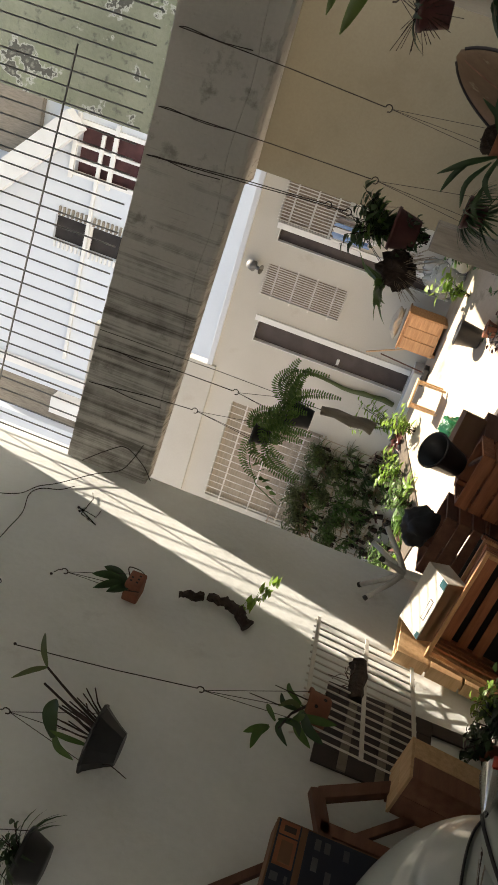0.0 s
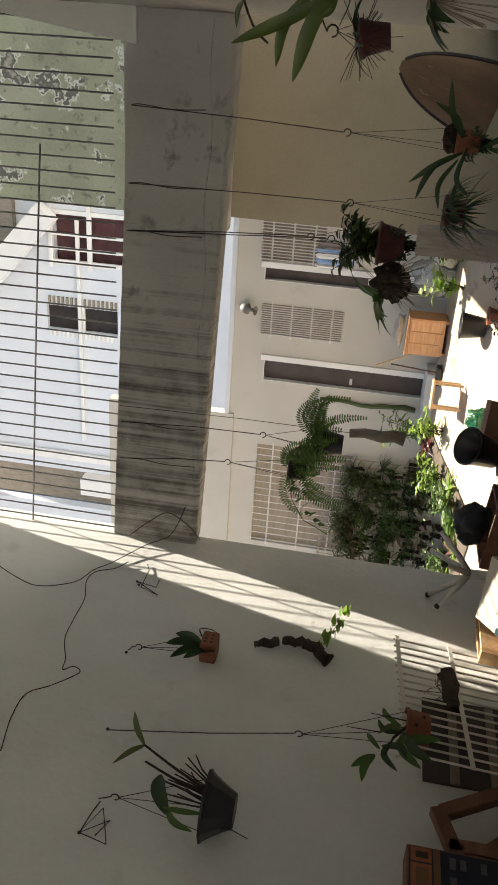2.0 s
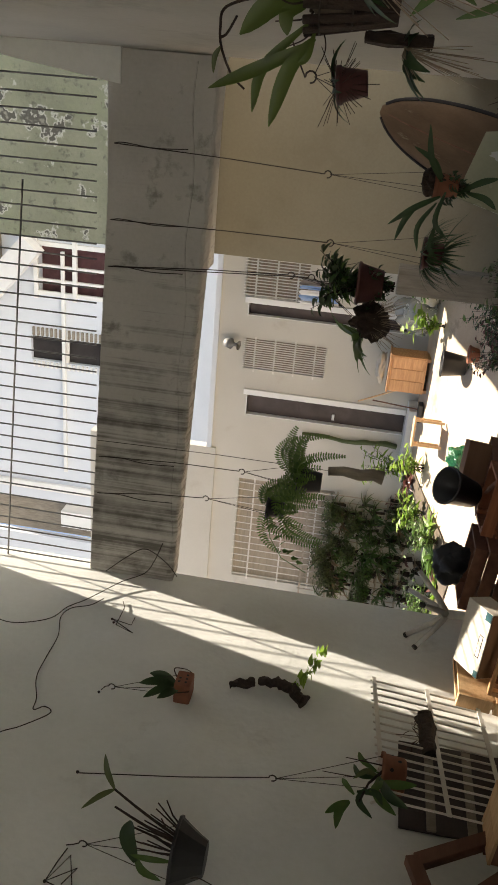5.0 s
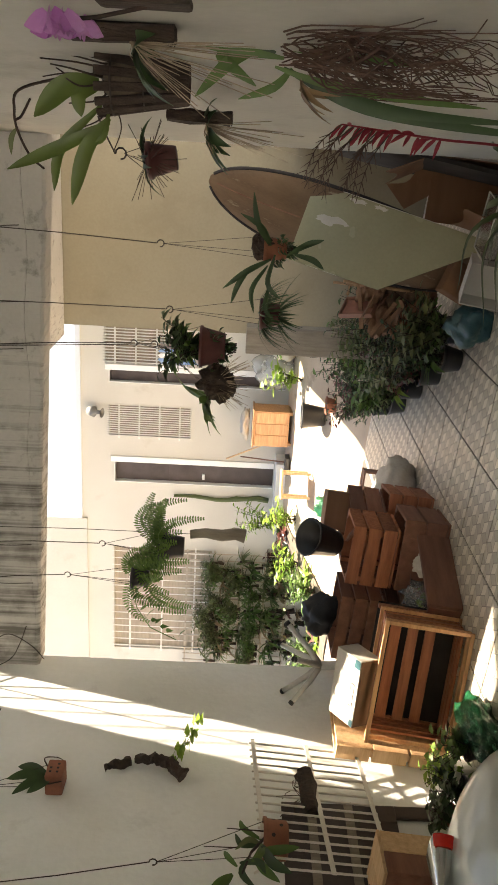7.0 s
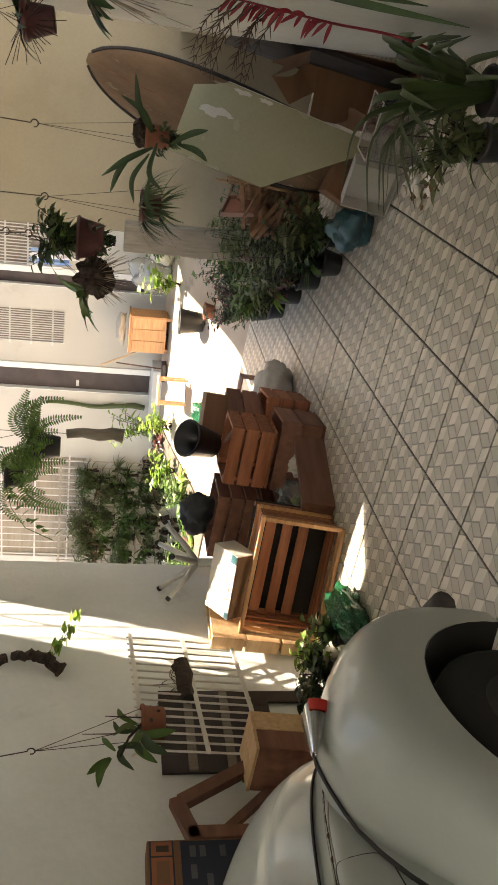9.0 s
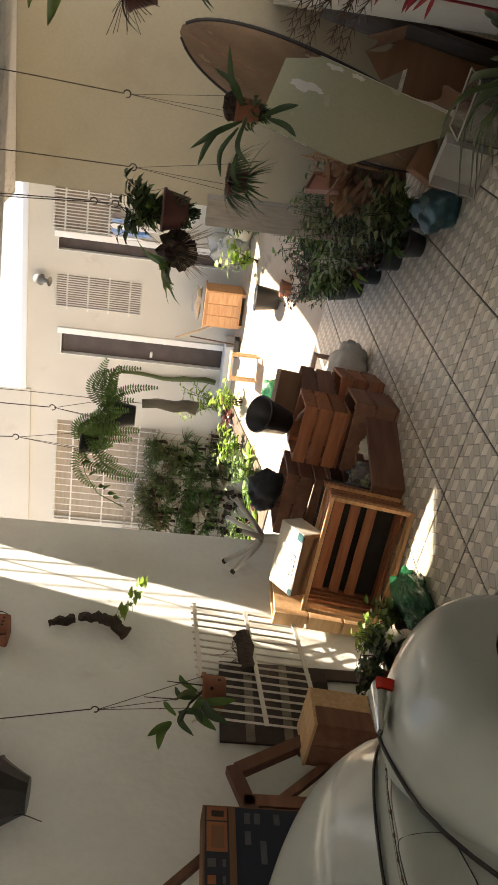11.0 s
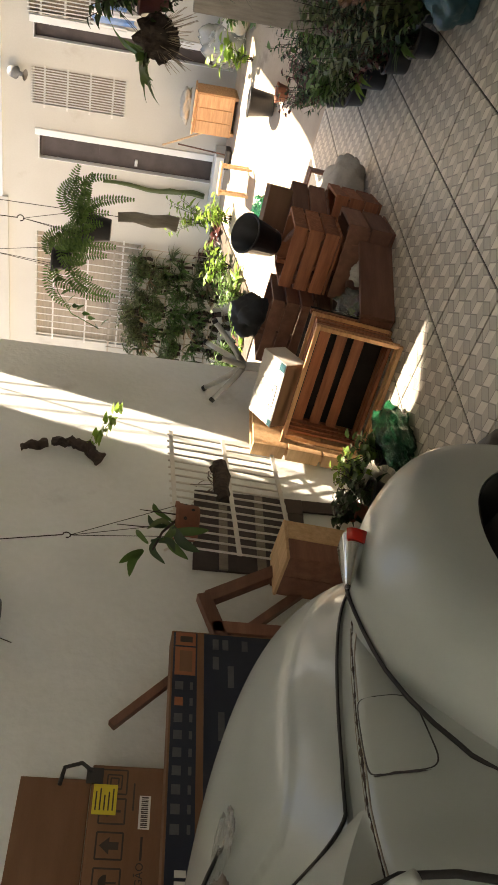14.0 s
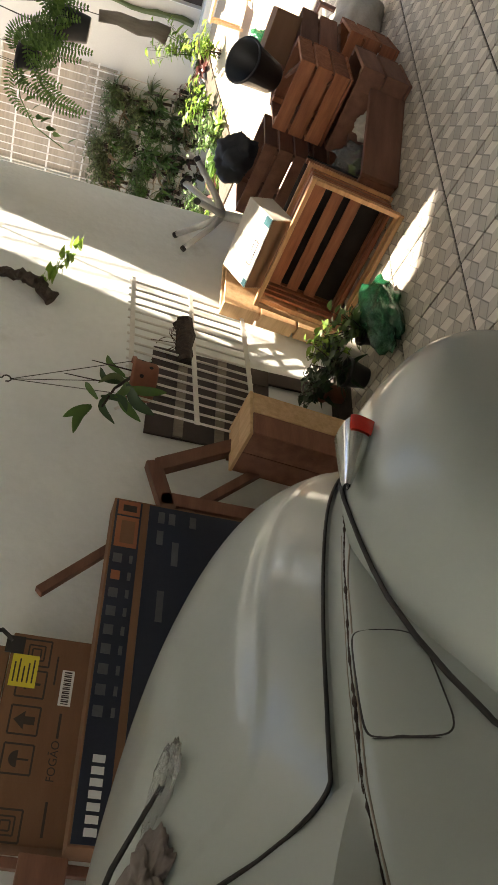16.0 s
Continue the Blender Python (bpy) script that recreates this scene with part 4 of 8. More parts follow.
# weathered gutter beside the bonnet, wiper in its wrapping, rag and louvres
def gutter_at(sgn, y, out):
    """A place on the body side, out from the bonnet's edge."""
    w, w2, z = shoulder(y)
    if out <= SHELF:
        return Vector((sgn * (w + out), y, z - 0.010 * out / SHELF))
    k = math.asin(min(0.95, (out - SHELF) / (w2 - w - SHELF)))
    return Vector((sgn * (w + out), y, z - 0.010 - (z - 0.23) * (1 - math.cos(k))))


for sgn in (1, -1):
    bm = bmesh.new()
    line = [gutter_at(sgn, 0.10 - 0.008 * k, 0.043 + 0.0012 * math.sin(k * 0.23) + rnd(-0.0003, 0.0003)) for k in range(96)]
    rings = tube(bm, line, 0.0026, 6)
    for i, ring in enumerate(rings):
        f = 0.4 + 1.6 * abs(noise.noise(Vector((i * 0.31, sgn, 0)))) * 1.6
        for v in ring:
            v.co = line[i] + (v.co - line[i]) * f
    part("rust_line", bm, M_BARK, car, "dark rust along the body seam", True)
for sgn in (1, -1):
    for out, r in ((0.036, 0.0010), (0.050, 0.0016)):
        bm = bmesh.new()
        tube(bm, [gutter_at(sgn, 0.02 - 0.016 * k, out + 0.0008 * math.sin(k * 0.5)) for k in range(42)], r, 5)
        part("rust_line", bm, M_GREYWOOD, car, "brown stain along the gutter", True)
    bm = bmesh.new()
    tube(bm, [(sgn * 0.612, -0.668, 0.972), (sgn * 0.640, -0.670, 0.962), (sgn * 0.668, -0.672, 0.944)], 0.0125, 12)
    part("door_hinge", bm, M_CAR, car, "painted outer door hinge", True)
    bm = bmesh.new()
    tube(bm, [(sgn * 0.590, -0.645, 0.978), (sgn * 0.640, -0.652, 0.953), (sgn * 0.680, -0.668, 0.89), (sgn * 0.696, -0.70, 0.45)], 0.006, 6)
    part("door_gap", bm, M_BLACK, car, "dark gap along the door", True)
    bm = bmesh.new()
    rail = smooth_line([(sgn * 0.605, -0.650, 0.966), (sgn * 0.570, -0.628, 0.960), (sgn * 0.535, -0.614, 0.980), (sgn * 0.468, -0.607, 1.032), (sgn * 0.389, -0.602, 1.074), (sgn * 0.25, -0.600, 1.115)])
    tube(bm, rail, 0.008, 8)
    part("scuttle_rail", bm, M_CAR, car, "", True)
    bm = bmesh.new()
    tube(bm, [p + Vector((0, -0.011, 0.001)) for p in rail], 0.0055, 6)
    part("scuttle_gap", bm, M_BLACK, car, "dark gap behind the scuttle rail", True)
bm = bmesh.new()
tube(bm, [(0.10, -0.52, 1.150), (0.17, -0.462, 1.138), (0.235, -0.412, 1.115), (0.262, -0.375, 1.096)], 0.006, 6, 0.0035)
wiper = part("wiper", bm, M_RUBBER, car, "black wiper arm", True)
bm = bmesh.new()
bmesh.ops.create_icosphere(bm, subdivisions=4, radius=1.0)
for v in bm.verts:
    q = v.co.copy()
    v.co = Vector((q.x * 0.024, q.y * 0.066, q.z * 0.012)) * (1 + 0.4 * noise.noise(q * 2.5) + 0.3 * abs(noise.noise(q * 7)))
bmesh.ops.transform(bm, matrix=Matrix.Translation((0.252, -0.378, 1.094)) @ pose(0, 0, 0, -6, 12, -42), verts=bm.verts)
part("wrapping", bm, M_FILM, wiper, "crumpled clear wrapping", True)
bm = bmesh.new()
bmesh.ops.create_icosphere(bm, subdivisions=5, radius=1.0)
for v in bm.verts:
    q = v.co.copy()
    v.co = Vector((q.x * 0.065, q.y * 0.05, max(-0.3, q.z) * 0.026)) * (1 + 0.5 * noise.noise(q * 2.2) + 0.35 * abs(noise.noise(q * 5)))
bmesh.ops.transform(bm, matrix=Matrix.Translation((0.235, -0.515, 1.110)) @ pose(0, 0, 0, 0, 10, 30), verts=bm.verts)
rag = tagged(part("rag", bm, M_GREYCLOTH, None, "", True), "crumpled grey rag on the bonnet by the wiper", "rag")
rag.matrix_world = car.matrix_world.copy()
for k in range(12):
    part("louvre", box(-0.05 + 0.014 * k, -0.044 + 0.014 * k, -0.66, -0.600, 1.139, 1.149, 0.002), M_CAR, car)


# ---- bars over the beam ----
grid = thing("window_grille", "thin iron bars closing the gap over the beam", "grille", Matrix.Translation((0.9, 0.17, 2.95)))
for k in range(37):
    bm = bmesh.new()
    x = -0.62 + 0.0852 * k - 0.9
    tube(bm, [(x, -0.08, 0.06), (x + rnd(-0.004, 0.004), -0.08, 0.7), (x, -0.08, 1.36)], 0.0052, 5)
    part("bar", bm, M_BAR, grid)
bm = bmesh.new()
tube(bm, [(-1.6, -0.092, 0.68), (-0.3, -0.092, 0.58), (0.92, -0.092, 0.48)], 0.006, 5)
part("cross_bar", bm, M_BAR, grid)


# ---- timber boxes ----
def crate(L, W, H, m, material, label, rows=2, base=4, thick=0.012, name="wooden_crate", group="wooden crates"):
    """An open slatted crate: base slats, side slats and corner posts, standing on its base."""
    c = thing(name, label, "crate", m, group)

    def slat(x0, x1, y0, y1, z0, z1):
        j = rnd(-0.002, 0.002)
        part("slat", box(x0, x1, y0 + j, y1 + j, z0, z1, 0.0022), material, c)
    step = W / max(1, base)
    for k in range(base):
        slat(-L / 2, L / 2, -W / 2 + k * step + 0.006, -W / 2 + (k + 1) * step - 0.006, 0, thick)
    hh = H / rows
    for k in range(rows):
        z0, z1 = thick + 0.003 + k * hh + 0.006, min(H, thick + (k + 1) * hh - 0.007)
        for s in (-1, 1):
            a, b = sorted((s * W / 2, s * (W / 2 - thick)))
            slat(-L / 2, L / 2, a, b, z0, z1)
            a, b = sorted((s * (L / 2 - 0.002), s * (L / 2 - 0.020)))
            slat(a, b, -W / 2 + thick + 0.002, W / 2 - thick - 0.002, z0, z1)
    for sx in (-1, 1):
        for sy in (-1, 1):
            bm = bmesh.new()
            x, y = sx * (L / 2 - 0.022), sy * (W / 2 - thick - 0.001)
            boxed(bm, min(x, x - sx * 0.03), max(x, x - sx * 0.03), min(y, y - sy * 0.03), max(y, y - sy * 0.03), thick + 0.002, H, None, 0.002)
            part("corner_post", bm, material, c)
    return c


def side_crate(L, D, H, m, material, label):
    """A crate lying on its side: double front frame, slatted top, floor and ends, slatted back; a near-black sheet
    behind stands in for shade.
    """
    c = thing("wooden_crate", label, "crate", m, "wooden crates")

    def bar(name, x0, x1, y0, y1, z0, z1, mt=material):
        part(name, box(x0, x1, y0, y1, z0, z1, 0.0025), mt, c)
    # pale frame wood, lightened in colour for the sun on its edges
    for y, g in ((0.0, 0.0), (0.048, 0.006), (D - 0.045, 0.006)):
        bar("frame_rail", -L / 2 + g, L / 2 - g, y, y + 0.020, H - 0.022 - g, H - g, M_FRAMEWOOD)
        bar("frame_rail", -L / 2 + g, L / 2 - g, y, y + 0.020, g, 0.022 + g, M_FRAMEWOOD)
        for sx in (-1, 1):
            a, b_ = sorted((sx * (L / 2 - g), sx * (L / 2 - g - 0.022)))
            bar("frame_post", a, b_, y + 0.001, y + 0.019, 0.023 + g, H - 0.023 - g, M_FRAMEWOOD)
    n = 3
    w = (D - 0.125) / n
    for k in range(n):
        y0, y1 = 0.120 + k * w, 0.120 + k * w + w - 0.016
        bar("slat", -L / 2 + 0.024, L / 2 - 0.024, y0, y1, H - 0.036, H - 0.024)
        bar("slat", -L / 2 + 0.024, L / 2 - 0.024, y0, y1, 0.024, 0.036)
        for sx in (-1, 1):
            a, b_ = sorted((sx * (L / 2 - 0.024), sx * (L / 2 - 0.036)))
            bar("slat", a, b_, y0, y1, 0.038, H - 0.038)
    for k in range(3):
        bar("slat", -L / 2 + 0.02, L / 2 - 0.02, D - 0.012, D - 0.001, 0.135 + k * 0.098, 0.195 + k * 0.098, M_CRATE)
    # near-black sheet added behind the slats so their gaps read as shade
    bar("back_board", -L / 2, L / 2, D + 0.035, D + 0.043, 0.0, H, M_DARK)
    for sx in (-1, 1):
        bar("batten", sx * (L / 2 - 0.02) - 0.012, sx * (L / 2 - 0.02) + 0.012, D, D + 0.034, 0.0, H)
    return c


side_crate(0.69, 0.30, 0.475, Matrix.Translation((-0.172, -0.718, 0.036)) @ pose(0, 0, 0, -3, 6, 13), M_CRATE, "orange-brown slatted crate lying on its side, open end out")
crate(0.085, 0.40, 0.62, on_floor(-0.592, -0.56, 0.004), M_PINE, "narrow pale pine crate standing against the wall", 3, 1)
crate(0.38, 0.34, 0.29, on_floor(0.14, 0.33, 0.30, 5), M_CRATE, "brown slatted crate on top of the pile", 3, 4)
for k in range(5):
    o = tagged(part("offcut", box(-0.13, 0.13, -0.02, 0.02, 0, 0.018, 0.003), M_CRATE if k % 2 else M_OLDWOOD), "wooden offcut thrown into the top crate", "offcut", "offcuts in the crate")
    o.matrix_world = on_floor(0.10 + 0.03 * k, 0.38 + 0.03 * (k % 3), 0.40 + 0.035 * k, 35 * k) @ pose(0, 0, 0, 8 * (k - 2), 28 - 9 * k, 0)
crate(0.46, 0.36, 0.28, on_floor(0.15, 0.33, 0.003, 8), M_OLDWOOD, "dark old crate under the pile", 2, 3)
crate(0.44, 0.36, 0.30, on_floor(-0.35, 0.30, 0.003, -4), M_OLDWOOD, "dark slatted crate behind the chair base", 3, 3)
crate(0.44, 0.36, 0.28, on_floor(-0.35, 0.30, 0.31, 3), M_OLDWOOD, "dark slatted crate stacked on another", 3, 3)
crate(0.46, 0.36, 0.30, on_floor(0.10, 0.80, 0.003, 12), M_CRATE, "brown crate at the back of the pile", 3, 3)
crate(0.44, 0.34, 0.24, on_floor(0.06, 0.82, 0.31, -6), M_OLDWOOD, "old crate stacked at the back of the pile", 2, 3)

tall = thing("wooden_box", "tall closed pale pine box beside the iron grille", "box", on_floor(-0.40, -1.72, 0.003, 4))
# dark boards on the south and half the east face paint in their shade
for k in range(2):
    y0 = -0.118 + k * 0.119
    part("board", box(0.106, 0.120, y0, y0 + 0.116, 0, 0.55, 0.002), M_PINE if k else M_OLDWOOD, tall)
    part("board", box(-0.120, -0.106, y0, y0 + 0.116, 0, 0.55, 0.002), M_PINE, tall)
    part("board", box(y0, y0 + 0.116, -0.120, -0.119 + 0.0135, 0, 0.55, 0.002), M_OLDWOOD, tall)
    part("board", box(y0, y0 + 0.116, 0.106, 0.120, 0, 0.55, 0.002), M_PINE, tall)
    part("top_board", box(y0 - 0.002, y0 + 0.116, -0.124, 0.124, 0.551, 0.565, 0.002), M_PINE, tall)

# long timber planter with bags
planter = thing("planter_box", "long reddish-brown timber planter on the tiles", "planter", on_floor(0.12, -0.06, 0.002, -17))
part("front_board", box(0.10, 0.125, -0.29, 0.29, 0, 0.20, 0.004), M_OLDWOOD, planter)
part("back_board", box(-0.125, -0.10, -0.29, 0.29, 0, 0.20, 0.004), M_OLDWOOD, planter)
part("end_board", box(-0.098, 0.098, -0.29, -0.265, 0, 0.19, 0.004), M_OLDWOOD, planter)
part("end_board", box(-0.098, 0.098, 0.265, 0.29, 0, 0.24, 0.004), M_OLDWOOD, planter)
part("base_board", box(-0.098, 0.098, -0.262, 0.262, 0.004, 0.02), M_OLDWOOD, planter)


def lump(name, m, size, material, label, category, rough=0.25, seed=0, sag=0.25, freq=3.0):
    """A soft, creased bag: a rounded body pushed about by noise, flat where it rests."""
    bm = bmesh.new()
    bmesh.ops.create_icosphere(bm, subdivisions=4, radius=1.0)
    for v in bm.verts:
        p = v.co.copy()
        k = 1 + rough * noise.noise(p * freq * 0.5 + Vector((seed, 0, 0))) + rough * 0.5 * noise.noise(p * freq * 1.7 + Vector((0, seed, 0))) + rough * 0.22 * abs(noise.noise(p * freq * 4 + Vector((0, 0, seed))))
        q = Vector((p.x * size[0], p.y * size[1], p.z * size[2])) * k
        q.z = max(q.z, -size[2] * (1 - sag))
        v.co = q + Vector((0, 0, size[2] * (1 - sag)))
    ob = part(name, bm, material, None, "", True)
    ob.matrix_world = m
    return tagged(ob, label, category)


lump("sack", on_floor(0.10, 1.29, 0.0, 30), (0.27, 0.19, 0.17), M_BAG, "dirty white woven sack lying on the tiles", "sack", 0.22, 3, 0.25, 5.0)
lump("plastic_bag", on_floor(0.09, -0.18, 0.024, -17), (0.08, 0.11, 0.15), M_FILM, "crumpled clear plastic bag in the planter", "bag", 0.45, 5, 0.25, 6.0)
lump("plastic_bag", on_floor(0.15, 0.11, 0.024, -17), (0.06, 0.08, 0.10), M_BAG, "white bag stuffed into the planter", "bag", 0.35, 8, 0.25, 6.0)
lv = thing("cuttings", "pale green leaves stuffed in the clear bag", "leaves", on_floor(0.09, -0.18, 0.12, 0))
for k in range(46):
    b = bmesh.new()
    blade(b, Vector((rnd(-0.05, 0.05), rnd(-0.08, 0.08), rnd(-0.05, 0.09))), any_way(rnd(-0.3, 0.8)), rnd(0.04, 0.07), 0.025, 0.5, 0.2, 3)
    part("leaf", b, M_LIME if k % 2 else M_OLIVE, lv, "", True)
lump("backpack", Matrix.Translation((-0.30, 0.24, fz(-0.30, 0.24) + 0.60)) @ pose(0, 0, 0, 0, 10, 20), (0.125, 0.13, 0.115), M_BLACKBAG, "black cloth bag slumped over the crates", "bag", 0.35, 11)
lump("plastic_bag", on_floor(-0.02, -1.17, 0.0, 6), (0.10, 0.21, 0.085), M_GREENBAG, "crumpled green plastic bag before the car", "bag", 0.35, 21, 0.2, 5)
lump("plastic_bag", on_floor(1.57, 0.44, 0.0, 30), (0.115, 0.15, 0.125), M_BLUEBAG, "dark teal plastic bag on the tiles", "bag", 0.35, 31, 0.2)
lump("plastic_bag", Matrix.Translation((-1.31, 4.2, yard_z(-1.31, 4.2))), (0.13, 0.13, 0.15), M_GREENBAG, "bright green plastic bag in the yard", "bag", 0.4, 41)
lump("plastic_bag", Matrix.Translation((-1.12, 6.45, 1.10)), (0.20, 0.13, 0.07), M_BAG, "white bag on the bedside cabinet", "bag", 0.4, 43)
lump("plastic_bag", Matrix.Translation((-0.35, 6.55, yard_z(-0.3, 6.5))), (0.25, 0.2, 0.28), M_CLEAR, "clear rubbish bag by the house", "bag", 0.4, 47)
lump("plastic_bag", Matrix.Translation((0.05, 6.4, yard_z(0.0, 6.4))), (0.22, 0.2, 0.2), M_BAG, "white rubbish bag by the house", "bag", 0.4, 51)
for k, (mt, w) in enumerate(((M_WHITE, 0.05), (M_BLUECLOTH, 0.08), (M_WHITE, 0.07), (M_BLUECLOTH, 0.05), (M_GREYCLOTH, 0.06))):
    bm = bmesh.new()
    sheet(bm, 8, 12, lambda u, v: Vector((-w / 2 + w * u, 0.02 * math.sin(u * 7 + k) * v, -0.02 * math.sin(5 * u + k) - (0.42 + 0.1 * (k % 3)) * v)))
    o = tagged(part("cloth", bm, mt, None, "", True), "striped washing hung at the house window", "laundry", "hung washing")
    o.matrix_world = Matrix.Translation((-0.50 + 0.075 * k, 6.93, 2.40))

# cardboard boxes
carton = thing("carton", "white carton with tape lying on the crates", "box", Matrix.Translation((-0.235, -0.55, 0.535)) @ pose(0, 0, 0, 30, 4, 10) @ Matrix.Diagonal((1.0, 0.80, 0.70, 1)))
part("body", box(-0.19, 0.19, -0.13, 0.13, 0, 0.20, 0.004), M_CARDPALE, carton)
part("side", box(-0.186, 0.186, -0.1335, -0.1305, 0.004, 0.194), M_CARD, carton, "orange-brown cardboard side")
part("label", box(-0.08, 0.05, -0.10, -0.06, 0.2003, 0.2015), M_INK, carton, "dark printed outline")
part("label_inner", box(-0.074, 0.044, -0.094, -0.066, 0.2016, 0.2022), M_CARDPALE, carton)
part("corner_print", box(0.14, 0.187, -0.128, -0.07, 0.2003, 0.2013), M_BLUEBAG, carton, "teal printed corner")
part("corner_print", box(-0.187, -0.15, -0.128, -0.09, 0.2003, 0.2013), M_BLUEBAG, carton, "teal printed corner")
c2 = tagged(part("carton", box(-0.13, 0.13, -0.10, 0.10, 0, 0.15, 0.004), M_CARD), "small reddish carton on the crate pile", "box")
c2.matrix_world = on_floor(0.16, 0.86, 0.552, 20)

# big flat box of a television
tv = thing("television_box", "long flat dark blue printed box behind the car", "box", Matrix.Translation((-0.455, -2.727, fz(-0.455, -2.727))) @ pose(0, 0, 0, 0, 0, 0.6))
TV_H = 1.0
TX = 0.0553
part("body", box(-0.055, 0.055, -0.606, 0.606, 0, TV_H, 0.004), M_CARD, tv)


def tv_face(y0, y1, z0, z1, lift=0.0):
    return box(TX + lift, TX + lift + 0.0012, y0, y1, z0, z1)


part("upper_print", tv_face(-0.598, 0.598, TV_H - 0.105, TV_H - 0.008), M_NAVY, tv, "dark blue printed band")
part("lower_print", tv_face(-0.598, 0.598, 0.02, TV_H - 0.132), M_NAVY, tv, "dark blue printed front")
for y, l in ((0.565, 0.05), (0.46, 0.12)):
    part("picture_ground", tv_face(y - l / 2 - 0.006, y + l / 2 + 0.006, TV_H - 0.098, TV_H - 0.016, 0.0014), M_ORANGEPRINT, tv, "orange printed picture")
    part("picture", tv_face(y - l / 2 + 0.01, y + l / 2 - 0.012, TV_H - 0.085, TV_H - 0.035, 0.0028), M_INK if l < 0.1 else M_CARD, tv)
for k in range(9):
    y = 0.35 - k * 0.070
    part("icon", tv_face(y - 0.022, y + 0.014, TV_H - 0.052, TV_H - 0.020, 0.0014), M_ORANGEPRINT if k == 1 else M_PRINT, tv)
    part("caption", tv_face(y - 0.020, y + 0.012, TV_H - 0.090, TV_H - 0.078, 0.0014), M_PRINT, tv)
for k in range(7):
    y = -0.358 - k * 0.0345
    part("brand_mark", tv_face(y - 0.0115, y + 0.0115, TV_H - 0.078, TV_H - 0.040, 0.0014), M_LABEL, tv, "white block shape")
for z, y, l in ((0.82, 0.55, 0.05), (0.78, 0.55, 0.05), (0.82, 0.46, 0.06), (0.76, 0.40, 0.10), (0.70, 0.55, 0.05), (0.80, 0.18, 0.12)):
    part("icon", tv_face(y - l / 2, y + l / 2, z - 0.012, z + 0.012, 0.0014), M_PRINT, tv)


def lettering(text, size, m, material, parent, name="writing"):
    """Built-in letters as a thin mesh."""
    cu = bpy.data.curves.new(name, "FONT")
    cu.body, cu.size, cu.extrude, cu.align_x, cu.align_y = text, size, 0.0004, "CENTER", "CENTER"
    tmp = bpy.data.objects.new("tmp_text", cu)
    scene.collection.objects.link(tmp)
    dg = bpy.context.evaluated_depsgraph_get()
    me = bpy.data.meshes.new_from_object(tmp.evaluated_get(dg))
    bpy.data.objects.remove(tmp)
    me.materials.clear()
    me.materials.append(material)
    ob = new(name, me)
    ob.parent = parent
    ob.matrix_local = m
    return ob


# dark rack past the cartons
rack = thing("wooden_rack", "dark brown slatted wooden rack against the wall", "rack", on_floor(-0.565, -3.50, 0.002))
for y in (-0.115, 0.115):
    part("upright", box(-0.055, -0.015, y - 0.015, y + 0.015, 0, 1.36, 0.003), M_OLDWOOD, rack)
for z in (0.30, 0.64, 0.96, 1.20):
    part("slat", box(-0.0145, 0.004, -0.14, 0.14, z, z + 0.14, 0.003), M_OLDWOOD, rack)
# stove carton against the wall
stove = thing("stove_carton", "tall brown stove carton with printed symbols against the wall", "box", Matrix.Translation((-0.58, -2.985, fz(-0.58, -2.985))))
part("body", box(-0.062, 0.062, -0.325, 0.325, 0, 1.24, 0.006), M_CARD, stove)
part("flap", box(-0.060, -0.050, -0.325, 0.325, 1.242, 1.50, 0.003), M_CARD, stove, "raised carton flap")
part("tape", box(0.0625, 0.0632, -0.15, -0.10, 0.0, 1.235), M_CARD, stove)
FACE = Matrix(((0, 0, 1, 0.0628), (1, 0, 0, 0), (0, 1, 0, 0), (0, 0, 0, 1)))


def face(y, z, w, h, lift=0.0):
    return box(0.0627 + lift, 0.0637 + lift, y - w / 2, y + w / 2, z - h / 2, z + h / 2)


def frame_icon(y, z, kind):
    """A printed symbol in a thin square outline."""
    b = bmesh.new()
    s = 0.045
    for dy, dz, w, h in ((0, s, 2 * s, 0.006), (0, -s, 2 * s, 0.006), (s, 0, 0.006, 2 * s), (-s, 0, 0.006, 2 * s)):
        boxed(b, 0.0627, 0.0637, y + dy - w / 2, y + dy + w / 2, z + dz - h / 2, z + dz + h / 2)
    if kind == "arrow":
        vs = [b.verts.new((0.0636, y + p, z + q)) for p, q in ((-0.03, 0.0), (0.0, 0.034), (0.03, 0.0), (0.013, 0.0), (0.013, -0.032), (-0.013, -0.032), (-0.013, 0.0))]
        b.faces.new(vs)
    elif kind == "umbrella":
        vs = [b.verts.new((0.0636, y + 0.026 * math.cos(a), z + 0.026 * math.sin(a))) for a in [math.pi * k / 10 for k in range(11)]]
        b.faces.new(vs)
        boxed(b, 0.0627, 0.0637, y - 0.003, y + 0.003, z - 0.034, z)
    elif kind == "box":
        for d in (0.026, 0.014):
            for dy, dz, w, h in ((0, d, 2 * d, 0.005), (0, -d, 2 * d, 0.005), (d, 0, 0.005, 2 * d), (-d, 0, 0.005, 2 * d)):
                boxed(b, 0.0627, 0.0637, y + dy - w / 2, y + dy + w / 2, z + dz - h / 2, z + dz + h / 2)
    else:
        boxed(b, 0.0627, 0.0637, y - 0.02, y + 0.02, z + 0.012, z + 0.02)
        boxed(b, 0.0627, 0.0637, y - 0.004, y + 0.004, z - 0.03, z + 0.012)
    part("symbol", b, M_INK, stove, "printed handling symbol")


for y, kind in ((0.262, "box"), (0.155, "glass"), (0.035, "arrow"), (-0.085, "umbrella"), (-0.275, "box")):
    frame_icon(y, 1.157, kind)
